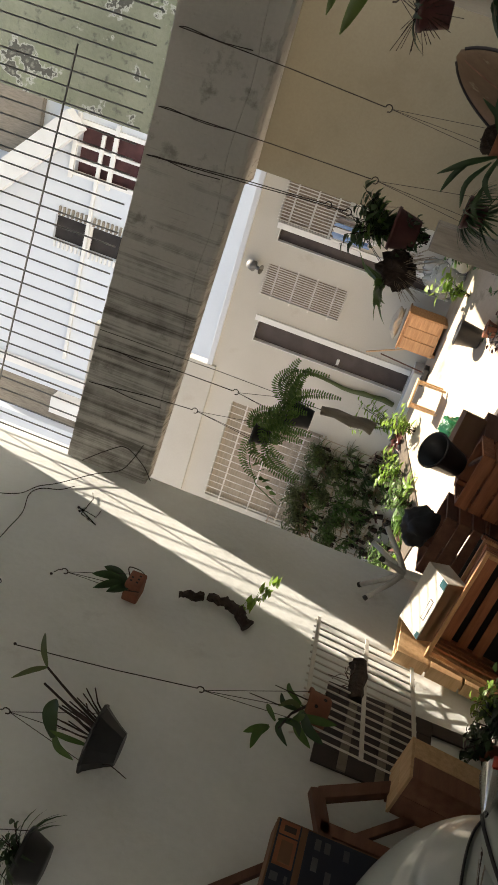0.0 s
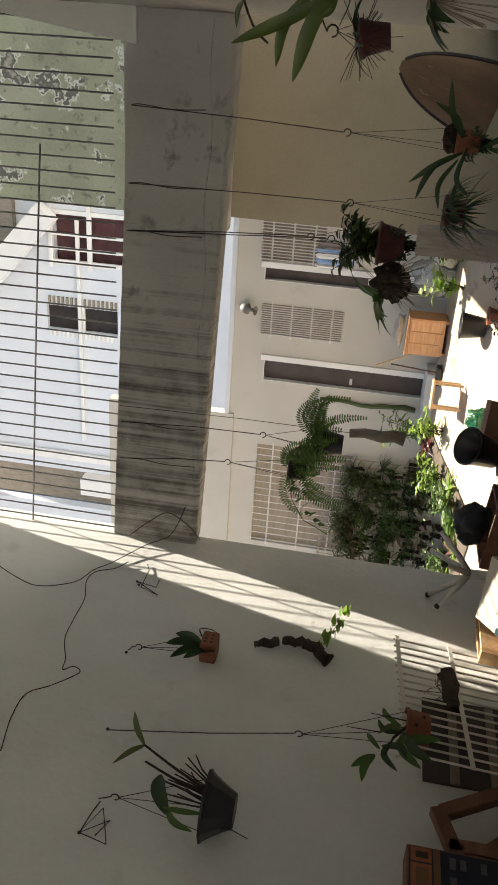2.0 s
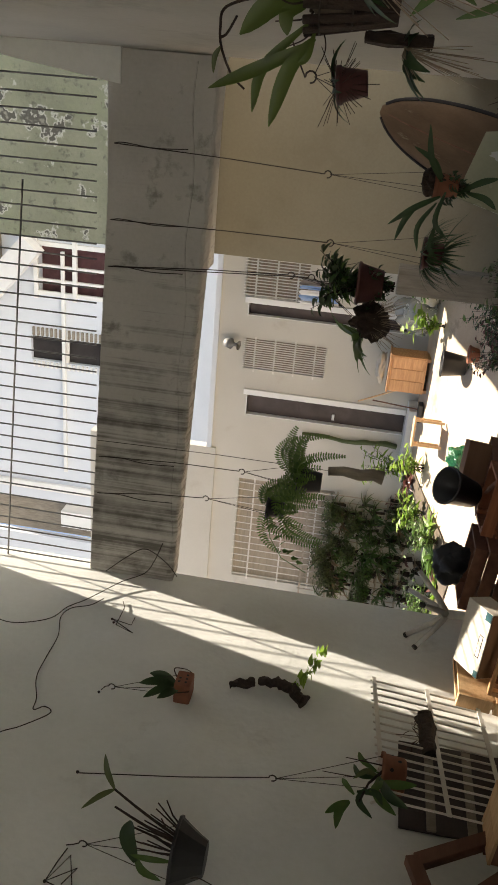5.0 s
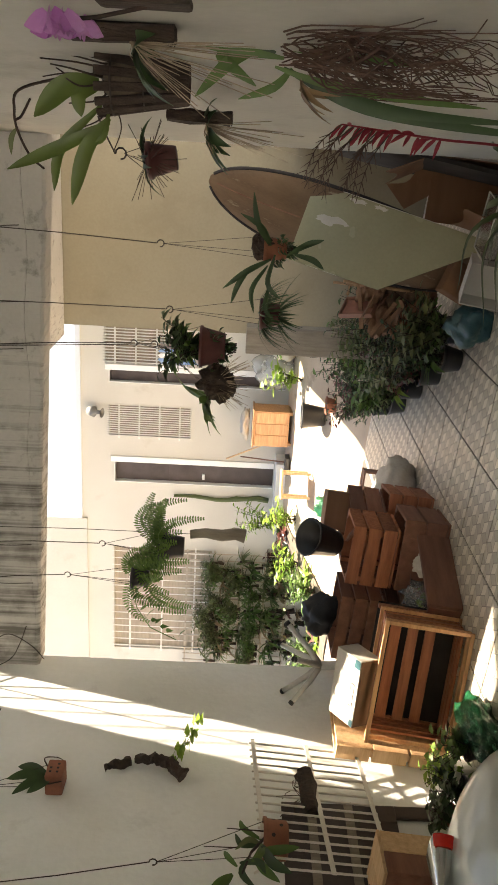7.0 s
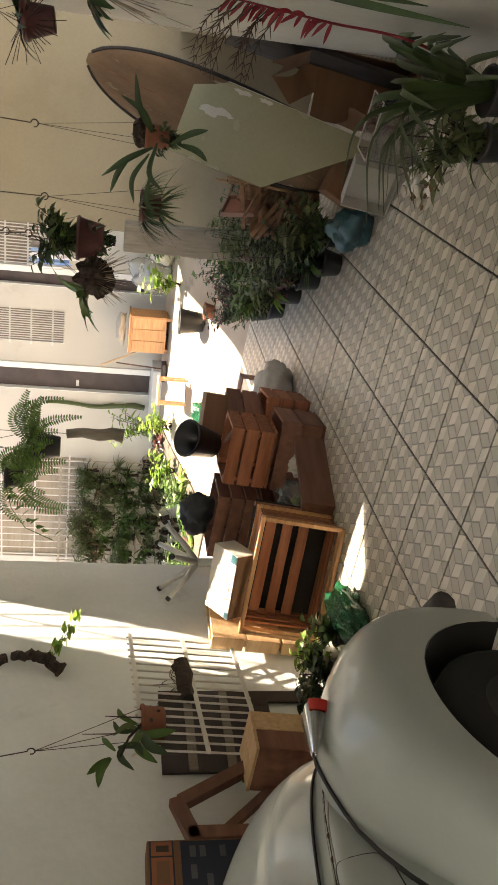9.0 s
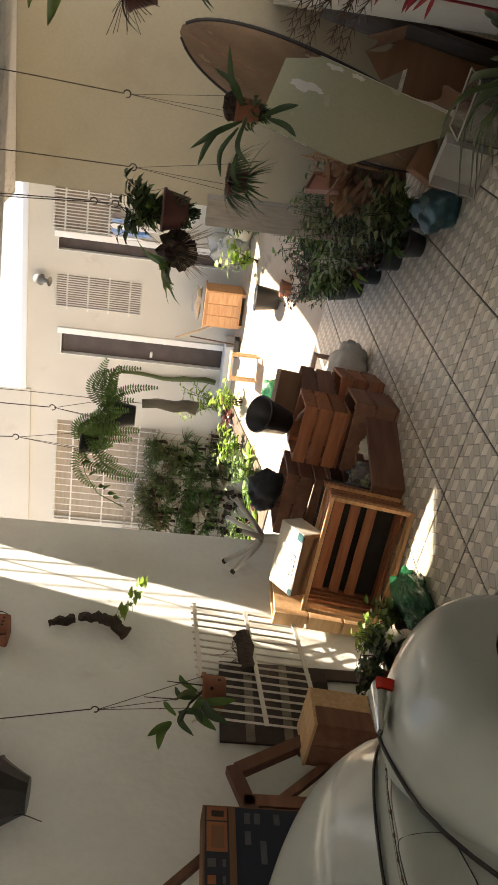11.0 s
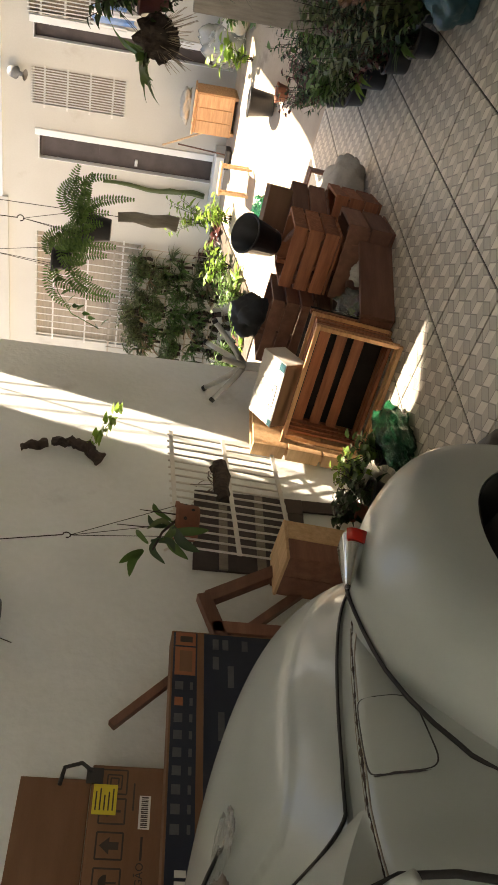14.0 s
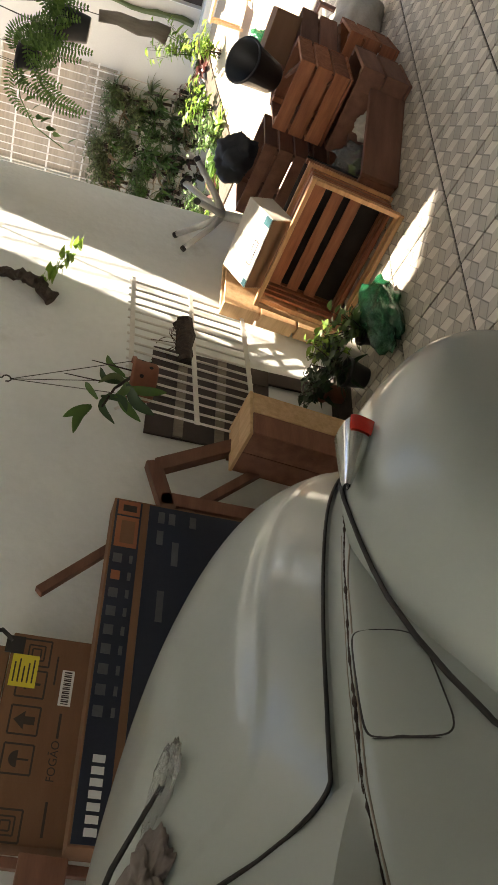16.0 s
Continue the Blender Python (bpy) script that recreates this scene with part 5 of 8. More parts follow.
part("sticker", face(0.195, 1.187, 0.11, 0.085, 0.0012), M_YELLOW, stove, "yellow sticker with dark lines")
b = bmesh.new()
for k in range(5):
    boxed(b, 0.0651, 0.0656, 0.155, 0.235 - 0.012 * (k % 3), 1.155 + k * 0.015, 1.160 + k * 0.015)
part("sticker_print", b, M_INK, stove)
part("sticker", face(0.155, 1.044, 0.12, 0.04, 0.0012), M_LABEL, stove, "white bar-code sticker")
b = bmesh.new()
for k in range(16):
    boxed(b, 0.0651, 0.0656, 0.100 + k * 0.007, 0.103 + k * 0.007 + 0.002 * (k % 2), 1.032, 1.056)
part("sticker_print", b, M_INK, stove)
lettering("FOGÃO", 0.036, FACE @ Matrix.Translation((-0.08, 1.049, 0.0008)), M_INK, stove)
b = bmesh.new()
boxed(b, 0.0627, 0.0635, -0.01, 0.07, 1.044, 1.052)
boxed(b, 0.0627, 0.0635, 0.16, 0.26, 1.082, 1.088)
boxed(b, 0.0627, 0.0635, -0.30, -0.20, 1.044, 1.052)
part("print_lines", b, M_INK, stove)
b = bmesh.new()
tube(b, [(0.076, 0.29, 1.24), (0.086, 0.315, 1.28), (0.076, 0.30, 1.34), (0.086, 0.23, 1.35)], 0.008, 6)
boxed(b, 0.0645, 0.0675, 0.25, 0.31, 1.20, 1.26)
part("strap", b, M_RUBBER, stove, "torn dark packing strap")

# timber trestle between grille and boxes
trestle = thing("trestle", "old dark wooden trestle leaning by the wall", "trestle", Matrix.Translation((-0.47, -2.0, fz(-0.47, -2.0))))


def beam_between(a, b, w, d, material, parent, name="bar"):
    """A squared timber from a to b."""
    a, b = Vector(a), Vector(b)
    bm = bmesh.new()
    ln = (b - a).length
    vs = boxed(bm, -w / 2, w / 2, -d / 2, d / 2, 0, ln, None, 0.004)
    bmesh.ops.transform(bm, matrix=Matrix.Translation(a) @ (b - a).to_track_quat("Z", "Y").to_matrix().to_4x4(), verts=vs)
    return part(name, bm, material, parent)


ZT = fz(-0.47, -2.0)
beam_between((0, 0.31, 0.60 - ZT), (0, 0.11, 0.94 - ZT), 0.05, 0.06, M_OLDWOOD, trestle, "arm")
beam_between((0, 0.125, 0.96 - ZT), (0, -0.10, 0.88 - ZT), 0.05, 0.06, M_OLDWOOD, trestle, "arm")
beam_between((0.0, 0.20, 0.50 - ZT), (0, -0.12, 0.85 - ZT), 0.035, 0.04, M_OLDWOOD, trestle, "brace")
beam_between((0, -0.05, 0.0), (0, -0.05, 0.92 - ZT), 0.05, 0.06, M_OLDWOOD, trestle, "leg")
beam_between((-0.04, 0.30, 0.0), (-0.04, 0.30, 0.64 - ZT), 0.05, 0.06, M_OLDWOOD, trestle, "leg")
beam_between((-0.10, -0.05, 0.88 - ZT), (-0.10, -0.47, 1.30 - ZT), 0.035, 0.035, M_OLDWOOD, trestle, "handle_bar")

# loose window grille leaning on the wall
GR = Matrix.Translation((-0.595, -0.685, 0.555)) @ Matrix(((0, 0, 1, 0), (-0.986, 0.06, 0, 0), (-0.17, 0.985, 0, 0), (0, 0, 0, 1)))
gr = thing("window_grille", "white painted iron window grille leaning on the wall", "grille", GR)
for k in range(16):
    bm = bmesh.new()
    tube(bm, [(0.02 + 0.0615 * k, 0.0, 0), (0.02 + 0.0615 * k + rnd(-0.003, 0.003), 0.62, 0)], 0.006, 6)
    part("bar", bm, M_IRON, gr)
for y in (0.02, 0.30, 0.60):
    bm = bmesh.new()
    boxed(bm, 0.0, 0.965, y - 0.011, y + 0.011, 0.008, 0.014)
    part("rail", bm, M_IRON, gr)
bm = bmesh.new()
tube(bm, [(0.945, 0.60, 0.01), (1.0, 0.66, 0.01)], 0.006, 6)
tube(bm, [(0.945, 0.02, 0.01), (0.985, -0.04, 0.01)], 0.006, 6)
part("lug", bm, M_IRON, gr)
shut = thing("shutter", "old dark wooden shutter with pale cross battens behind the iron grille", "shutter", Matrix.Translation((-0.632, -1.33, fz(-0.63, -1.33))))
for k in range(5):
    part("board", box(-0.010, 0.004, -0.25 + k * 0.110, -0.142 + k * 0.110, 0.33, 0.91, 0.003), M_DOOR, shut)
for z in (0.57, 0.76):
    part("batten", box(0.005, 0.018, -0.25, 0.298, z - 0.022, z + 0.022, 0.003), M_GREYWOOD, shut)
for y in (-0.25, 0.216):
    part("leg", box(-0.010, 0.004, y, y + 0.08, 0.0, 0.329), M_DOOR, shut)

# upturned swivel-chair foot
foot = thing("upturned_chair", "upturned dull metal swivel chair base with black castors", "chair", Matrix.Translation((-0.39, -0.18, fz(-0.39, -0.18))))
hub = Vector((0, 0, 0.70))
bm = bmesh.new()
tube(bm, [(0.02, 0.02, 0.0), (0.0, 0.0, 0.72)], 0.028, 10)
part("column", bm, M_STEEL, foot, "", True)
for k in range(5):
    a = math.radians(72 * k + 20)
    d = Vector((math.cos(a) * 0.25, math.sin(a) * 0.22, 0.20 + 0.03 * math.sin(a)))
    bm = bmesh.new()
    tube(bm, [hub, hub + d * 0.4 + Vector((0, 0, -0.01)), hub + d], 0.021, 8, 0.015)
    leg = part("leg", bm, M_STEEL, foot, "", True)
    bm = bmesh.new()
    tube(bm, [hub + d * 0.97, hub + d * 1.03], 0.017, 8)
    part("castor_cap", bm, M_RUBBER, leg)

# ---- yard furniture ----
ns = thing("bedside_cabinet", "pine bedside cabinet standing out in the yard", "cabinet", Matrix.Translation((-1.12, 6.42, yard_z(-1.12, 6.4))))
part("body", box(-0.25, 0.25, -0.18, 0.18, 0.03, 0.50, 0.006), M_FRAMEWOOD, ns)
part("top", box(-0.27, 0.27, -0.20, 0.20, 0.502, 0.525, 0.006), M_FRAMEWOOD, ns)
for k in range(3):
    part("drawer", box(-0.235 + k * 0.16, -0.085 + k * 0.16, -0.192, -0.181, 0.05, 0.48, 0.004), M_FRAMEWOOD, ns)
for sx in (-1, 1):
    part("foot", box(sx * 0.22 - 0.02, sx * 0.22 + 0.02, -0.16, 0.16, -0.03, 0.029), M_FRAMEWOOD, ns)


def pot(m, r, h, material, label, name="plant_pot", group="", lip=0.012, taper=0.72, soil=True, category="pot", thick=0.006):
    """A tapered pot with a rolled rim, a wall thickness and soil inside."""
    p = thing(name, label, category, m, group)
    b = bmesh.new()
    rb = r * taper
    lathe(b, [(0.001, 0.0), (rb * 0.96, 0.0), (rb, 0.006), (r * 0.97, h - lip * 1.6), (r + lip * 0.4, h - lip * 1.5), (r + lip * 0.5, h - 0.003), (r, h), (r - thick, h - 0.004), (rb - thick, 0.012), (0.001, 0.012)], None, 24)
    part("body", b, material, p, "", True)
    if soil:
        b = bmesh.new()
        k = 0.86
        lathe(b, [(0.001, h * k + 0.008), (r * 0.5, h * k + 0.006), ((rb + (r - rb) * k) * 0.95, h * k)], None, 18)
        part("soil", b, M_SOIL, p, "", True)
    return p


pot(Matrix.Translation((-0.50, 5.0, yard_z(-0.50, 5.0))), 0.155, 0.28, M_BLACKPOT, "large black plastic pot in the sunny yard")
pot(Matrix.Translation((-0.28, 4.75, yard_z(-0.3, 4.7))), 0.10, 0.12, M_TERRA, "low terracotta pot in the sunny yard")
pot(Matrix.Translation((0.075, 0.52, fz(0, 0.52) + 0.63)) @ pose(0, 0, 0, 26, 26, 0), 0.12, 0.24, M_BLACKPOT, "black plastic pot tipped over on the crates", soil=False)
st = thing("stool", "small pale wooden frame stool in the yard", "stool", Matrix.Translation((-1.48, 5.2, yard_z(-1.48, 5.2))) @ pose(0, 0, 0, 0, 0, 15))
for sx in (-1, 1):
    for sy in (-1, 1):
        part("leg", box(sx * 0.15 - 0.015, sx * 0.15 + 0.015, sy * 0.10 - 0.015, sy * 0.10 + 0.015, 0, 0.34, 0.003), M_PINE, st)
    part("rail", box(sx * 0.15 - 0.012, sx * 0.15 + 0.012, -0.084, 0.084, 0.29, 0.33, 0.003), M_PINE, st)
part("seat", box(-0.18, 0.18, -0.13, 0.13, 0.341, 0.365, 0.005), M_PINE, st)
mini = thing("stool", "tiny dark red wooden stool on the tile edge", "stool", on_floor(-0.32, 2.6, 0.0, 10))
for k in range(3):
    part("slat", box(-0.10, 0.10, -0.075 + 0.052 * k, -0.03 + 0.052 * k, 0.14, 0.155, 0.003), M_OLDWOOD, mini)
for sx in (-1, 1):
    part("leg", box(sx * 0.085 - 0.01, sx * 0.085 + 0.01, -0.07, 0.075, 0, 0.139, 0.003), M_OLDWOOD, mini)
br = thing("broom", "broom leaning against the house wall", "broom", Matrix.Translation((-1.62, 6.5, yard_z(-1.6, 6.5))))
bm = bmesh.new()
tube(bm, [(0.35, -0.1, 0.06), (-0.22, 0.42, 0.85)], 0.013, 8)
part("handle", bm, M_PINE, br)
bm = bmesh.new()
boxed(bm, 0.30, 0.48, -0.16, -0.08, 0.0, 0.07, None, 0.01)
part("brush", bm, M_BLACKPOT, br)
dp = thing("dustpan", "long-handled dustpan beside the broom", "dustpan", Matrix.Translation((-1.75, 6.35, yard_z(-1.7, 6.3))))
bm = bmesh.new()
tube(bm, [(0.12, 0, 0.05), (-0.02, 0.5, 0.66)], 0.010, 8)
part("handle", bm, M_OLDWOOD, dp)
part("pan", box(0.0, 0.25, -0.2, -0.02, 0.0, 0.06, 0.01), M_BLACKPOT, dp)

# boards leaning in the corner
surf = bmesh.new()


def surf_at(u, v):
    s = -1 + 2 * u
    w = 0.235 * max(0.02, (1 - abs(s) ** 2.6)) ** 0.6
    a = 2 * math.pi * v
    return Vector((w * math.cos(a), 0.03 * math.sin(a) * (1 - 0.7 * s ** 8) + 0.05 * s ** 4, s * 0.88))


sheet(surf, 40, 20, surf_at)
sb = thing("surfboard", "worn brown surfboard leaning in the corner", "surfboard", Matrix.Translation((2.06, 0.66, 0.70)) @ pose(0, 0, 0, -6, 15, -22))
part("deck", surf, M_BOARD, sb, "", True)
bm = bmesh.new()
tube(bm, [surf_at(0.03 + 0.94 * k / 24, 0.75) + Vector((0, 0.0005, 0)) for k in range(25)], 0.004, 5)
part("stringer", bm, M_OLDWOOD, sb, "dark wooden stringer")
for side in (0.0, 0.5):
    bm = bmesh.new()
    tube(bm, [surf_at(0.01 + 0.98 * k / 40, side) for k in range(41)], 0.011, 6)
    part("rail", bm, M_DARK, sb, "dark taped rail")
TOPC, ENDC, LOWC = Vector((2.315, 0.60, 0.866)), Vector((2.045, 0.36, -0.176)), Vector((1.911, 0.50, 1.062))
PZ = (TOPC - ENDC).normalized()
PX = TOPC - LOWC
PX = (PX - PZ * PX.dot(PZ)).normalized()
PY = PZ.cross(PX).normalized()
PM = Matrix((PX, PY, PZ)).transposed().to_4x4()
PM.translation = LOWC
pn = thing("panel", "pale green glossy panel leaning in the corner", "panel", PM)
bm = bmesh.new()
PW, PL = (TOPC - LOWC).length, (TOPC - ENDC).length
rim = [(0, 0), (PW, 0), (PW, -PL), (PW * 0.98, -PL), (0, -PL * 0.50)]
sides = [[bm.verts.new((x, y, z)) for x, z in rim] for y in (-0.006, 0.006)]
bm.faces.new(sides[0])
bm.faces.new(sides[1][::-1])
for j in range(5):
    bm.faces.new((sides[0][j], sides[0][(j + 1) % 5], sides[1][(j + 1) % 5], sides[1][j]))
bmesh.ops.recalc_face_normals(bm, faces=bm.faces)
part("sheet", bm, M_PANEL, pn)
part("edge_strip", box(PW + 0.0005, PW + 0.004, -0.008, 0.008, -PL, 0.0, 0.001), M_CARDPALE, pn, "worn pale edge")
# black sheet added to fill the dark gap between surfboard and wall
dk = tagged(part("board", box(-0.012, 0.012, -0.50, 0.50, 0.0, 0.98, 0.004), M_DARK), "black sheet added in the dark gap behind the surfboard", "board")
dk.matrix_world = on_floor(2.37, 0.62, 0.0, 5) @ pose(0, 0, 0, 0, 5, 0)
# pale patches painted on the panel for the glare on it
for x0, x1, z0, z1 in ((PW * 0.55, PW * 0.66, -0.20, -0.06), (PW * 0.60, PW * 0.68, -0.28, -0.10), (PW * 0.93, PW * 0.985, -0.34, -0.20), (PW * 0.94, PW * 0.985, -0.46, -0.36)):
    bm = bmesh.new()
    n = 17
    vs = [bm.verts.new((x0 - 0.01 + (x1 - x0 + 0.015) * (0.5 + 0.5 * math.cos(a) * rnd(0.35, 1.1)), -0.0068, z0 + (z1 - z0) * (0.5 + 0.5 * math.sin(a) * rnd(0.6, 1.1)))) for a in [2 * math.pi * k / n for k in range(n)]]
    bm.faces.new(vs)
    part("paper_scrap", bm, M_CARDPALE, pn, "pale patch painted on the panel as glare")

# rattan chair and clutter beside the boards
rc = thing("chair", "old rattan chair heaped with sacks in the corner", "chair", on_floor(1.62, 1.15, 0.0, 20))
for k in range(10):
    bm = bmesh.new()
    a = math.radians(-100 + 20 * k)
    tube(bm, [(0.25 * math.cos(a), 0.22 * math.sin(a), 0.30), (0.30 * math.cos(a), 0.27 * math.sin(a), 0.55), (0.31 * math.cos(a), 0.30 * math.sin(a), 0.86 - 0.1 * abs(math.cos(a)))], 0.010, 6)
    part("rod", bm, M_RATTAN, rc)
for z, r in ((0.42, 0.27), (0.58, 0.31), (0.74, 0.32)):
    bm = bmesh.new()
    tube(bm, [(r * math.cos(math.radians(-105 + 8 * k)), (r - 0.03) * math.sin(math.radians(-105 + 8 * k)), z + 0.02 * math.sin(k)) for k in range(26)], 0.011, 6)
    part("hoop", bm, M_RATTAN, rc)
part("seat", box(-0.25, 0.25, -0.24, 0.24, 0.26, 0.31, 0.03), M_RATTAN, rc)
for sx in (-1, 1):
    for sy in (-1, 1):
        bm = bmesh.new()
        tube(bm, [(sx * 0.22, sy * 0.2, 0.27), (sx * 0.24, sy * 0.22, 0.0)], 0.014, 8)
        part("leg", bm, M_RATTAN, rc)
for k, (x, y, h, sx, sy, sz, mt, turn) in enumerate(((1.62, 1.02, 0.34, 0.17, 0.14, 0.12, M_BROWNCLOTH, 20), (1.50, 1.06, 0.44, 0.16, 0.13, 0.11, M_HEAP, 60), (1.64, 1.0, 0.56, 0.15, 0.12, 0.09, M_HEAP, 110), (1.44, 0.98, 0.30, 0.13, 0.12, 0.10, M_CARD, 150), (1.56, 0.98, 0.22, 0.15, 0.13, 0.10, M_HEAP, 40))):
    lump("cloth_sack", on_floor(x, y, h, turn) @ pose(0, 0, 0, rnd(-20, 20), rnd(-20, 20), 0), (sx, sy, sz), mt, "worn brown folded sack heaped on the old chair", "sack", 0.5, 60 + 7 * k, 0.3, 6.0)
for k in range(7):
    st_ = tagged(part("slat", box(-0.13, 0.13, -0.016, 0.016, 0, 0.007, 0.002), M_HEAP), "loose broken cane slat on the heap", "slat", "loose slats")
    st_.matrix_world = on_floor(1.56 + rnd(-0.08, 0.08), 0.86 + rnd(-0.04, 0.04), 0.40 + 0.05 * k, 20 + rnd(-40, 40)) @ pose(0, 0, 0, rnd(20, 60), rnd(-35, 35), 0)
tile_box = thing("clay_tray", "flat reddish clay tray stood on the heap", "tray", on_floor(1.56, 0.93, 0.70, 30) @ pose(0, 0, 0, 58, 18, 20))
part("base", box(-0.075, 0.075, -0.11, 0.11, 0, 0.012, 0.003), M_TERRA, tile_box)
for a in ((-0.083, -0.0755, -0.118, 0.118), (0.0755, 0.083, -0.118, 0.118), (-0.075, 0.075, -0.118, -0.1105), (-0.075, 0.075, 0.1105, 0.118)):
    part("rim", box(a[0], a[1], a[2], a[3], 0.0, 0.035, 0.002), M_OLDWOOD, tile_box, "dark raised rim")
oc = thing("carton", "torn open brown carton lying by the wall", "box", on_floor(2.30, 0.36, 0.02, 8) @ pose(0, 0, 0, -6, 0, 0) @ Matrix.Diagonal((1.1, 1.1, 1.3, 1)))
part("base", box(-0.14, 0.14, -0.24, 0.24, 0, 0.006, 0.002), M_CARD, oc)
part("side", box(0.134, 0.14, -0.24, 0.24, 0.008, 0.40, 0.002), M_CARD, oc)
part("back", box(-0.13, 0.132, 0.234, 0.24, 0.008, 0.36, 0.002), M_CARD, oc)
part("side", box(-0.14, -0.134, -0.24, 0.24, 0.008, 0.14, 0.002), M_SLIPPER, oc, "dull red printed lower side")
for m4, w, h in ((pose(0.136, 0.0, 0.40, 0, -30, 0), 0.48, 0.20), (pose(0.0, 0.236, 0.36, 50, 0, 90), 0.26, 0.16), (pose(-0.137, -0.02, 0.145, 0, 20, 4), 0.44, 0.10)):
    b = bmesh.new()
    sheet(b, 2, 10, lambda u, v: Vector((0.012 * math.sin(5 * v) * u, -w / 2 + w * v, h * u * (0.85 + 0.15 * math.sin(7 * v)))))
    ext = bmesh.ops.extrude_face_region(b, geom=b.faces[:])
    bmesh.ops.translate(b, vec=(0.004, 0, 0), verts=[v for v in ext["geom"] if isinstance(v, bmesh.types.BMVert)])
    bmesh.ops.transform(b, matrix=m4, verts=b.verts)
    part("flap", b, M_CARD, oc, "curling torn flap")

tray = thing("tray", "grey plastic tray stood on its end on the tiles", "tray", on_floor(1.86, 0.17, 0.0, -20) @ pose(0, 0, 0, -8, 0, 0) @ Matrix.Diagonal((0.80, 0.9, 0.62, 1)))
part("back", box(-0.15, 0.15, 0.06, 0.07, 0, 0.42, 0.004), M_CRATEPLASTIC, tray)
part("side", box(-0.16, -0.151, -0.07, 0.07, 0, 0.42, 0.004), M_CRATEPLASTIC, tray)
part("side", box(0.151, 0.16, -0.07, 0.07, 0, 0.42, 0.004), M_CRATEPLASTIC, tray)
part("end", box(-0.15, 0.15, -0.07, 0.059, 0.0, 0.009, 0.003), M_CRATEPLASTIC, tray)
part("end", box(-0.15, 0.15, -0.07, 0.059, 0.411, 0.42, 0.003), M_CRATEPLASTIC, tray)
cb = thing("storage_box", "clear plastic storage box with a milky rim", "box", on_floor(2.17, 0.02, 0.0, -12) @ Matrix.Diagonal((0.72, 0.72, 0.56, 1)))
for a in ((-0.20, -0.192, -0.15, 0.15), (0.192, 0.20, -0.15, 0.15), (-0.191, 0.191, -0.15, -0.142), (-0.191, 0.191, 0.142, 0.15)):
    part("side", box(a[0], a[1], a[2], a[3], 0.0, 0.46, 0.002), M_CLEARBOX, cb)
bm = bmesh.new()
tube(bm, [(-0.205, -0.155, 0.46), (0.205, -0.155, 0.46), (0.205, 0.155, 0.46), (-0.205, 0.155, 0.46), (-0.205, -0.155, 0.46)], 0.009, 6)
part("rim", bm, M_CRATEPLASTIC, cb, "milky white rim")
pk = tagged(part("paper_sack", box(-0.10, 0.10, -0.05, 0.05, 0, 0.30, 0.012), M_CARD), "brown printed paper sack among the plants", "sack")
pk.matrix_world = on_floor(1.72, 0.50, 0.0, 20) @ pose(0, 0, 0, 12, 20, 0) @ Matrix.Translation((0, 0, 0.03))
for k in range(16):
    bm = bmesh.new()
    s = rnd(0.015, 0.05)
    bmesh.ops.create_icosphere(bm, subdivisions=1, radius=s, matrix=Matrix.Diagonal((1.3, 0.8, 0.35, 1)))
    for v in bm.verts:
        v.co += Vector((rnd(-1, 1), rnd(-1, 1), rnd(-1, 1))) * s * 0.2
    o = tagged(part("rubble", bm, M_WHITE if k % 3 == 0 else (M_CARDPALE if k % 3 == 1 else M_CARD)), "broken plaster and torn card on the tiles", "rubble", "rubble by the tray")
    o.matrix_world = on_floor(1.95 + rnd(-0.09, 0.09), -0.22 + rnd(-0.2, 0.2), s * 0.30, rnd(0, 360)) @ pose(0, 0, 0, rnd(-25, 25), rnd(-25, 25), 0)

# ---- wires and cables ----
def wire(name, pts, r, material, label, category="wire"):
    bm = bmesh.new()
    tube(bm, smooth_line(pts), r, 5)
    return tagged(part(name, bm, material, None, "", True), label, category)


wire("cable", [(2.49 - 3.1 * k / 20, 0.064, 2.47 + 0.002 * k + 0.012 * math.sin(k * 1.3)) for k in range(21)], 0.0035, M_BEAM, "thin grey cable clipped along the beam", "cable")
wire("cable", [(-0.635, -1.86, 2.96), (-0.635, -1.66, 3.0), (-0.635, -1.49, 2.997), (-0.635, -1.40, 2.896), (-0.625, -1.29, 2.785), (-0.625, -1.25, 2.83), (-0.63, -1.28, 2.88), (-0.635, -1.19, 2.90), (-0.635, -1.036, 2.963), (-0.635, -0.86, 2.975), (-0.635, -0.675, 2.98), (-0.635, -0.50, 3.03), (-0.635, -0.40, 3.0), (-0.635, -0.34, 2.90), (-0.63, -0.26, 2.84)], 0.003, M_RUST, "loose black cable looping down the wall", "cable")
wire("cable", [(-0.635, -0.50, 3.60), (-0.635, -0.58, 3.45), (-0.635, -0.626, 3.32), (-0.635, -0.60, 3.2), (-0.635, -0.52, 3.08), (-0.635, -0.394, 3.027), (-0.635, -0.30, 2.95), (-0.63, -0.20, 2.88), (-0.62, -0.06, 2.78), (-0.60, 0.04, 2.66), (-0.50, 0.052, 2.60), (-0.36, 0.054, 2.55)], 0.003, M_RUST, "loose black cable looping down the wall", "cable")
wire("cable", [(-0.62, 0.02, 2.92), (-0.5, 0.055, 2.78), (-0.42, 0.05, 2.66), (-0.5, 0.05, 2.52), (-0.58, 0.03, 2.44)], 0.003, M_RUST, "frayed dark cable hanging on the beam's end", "cable")
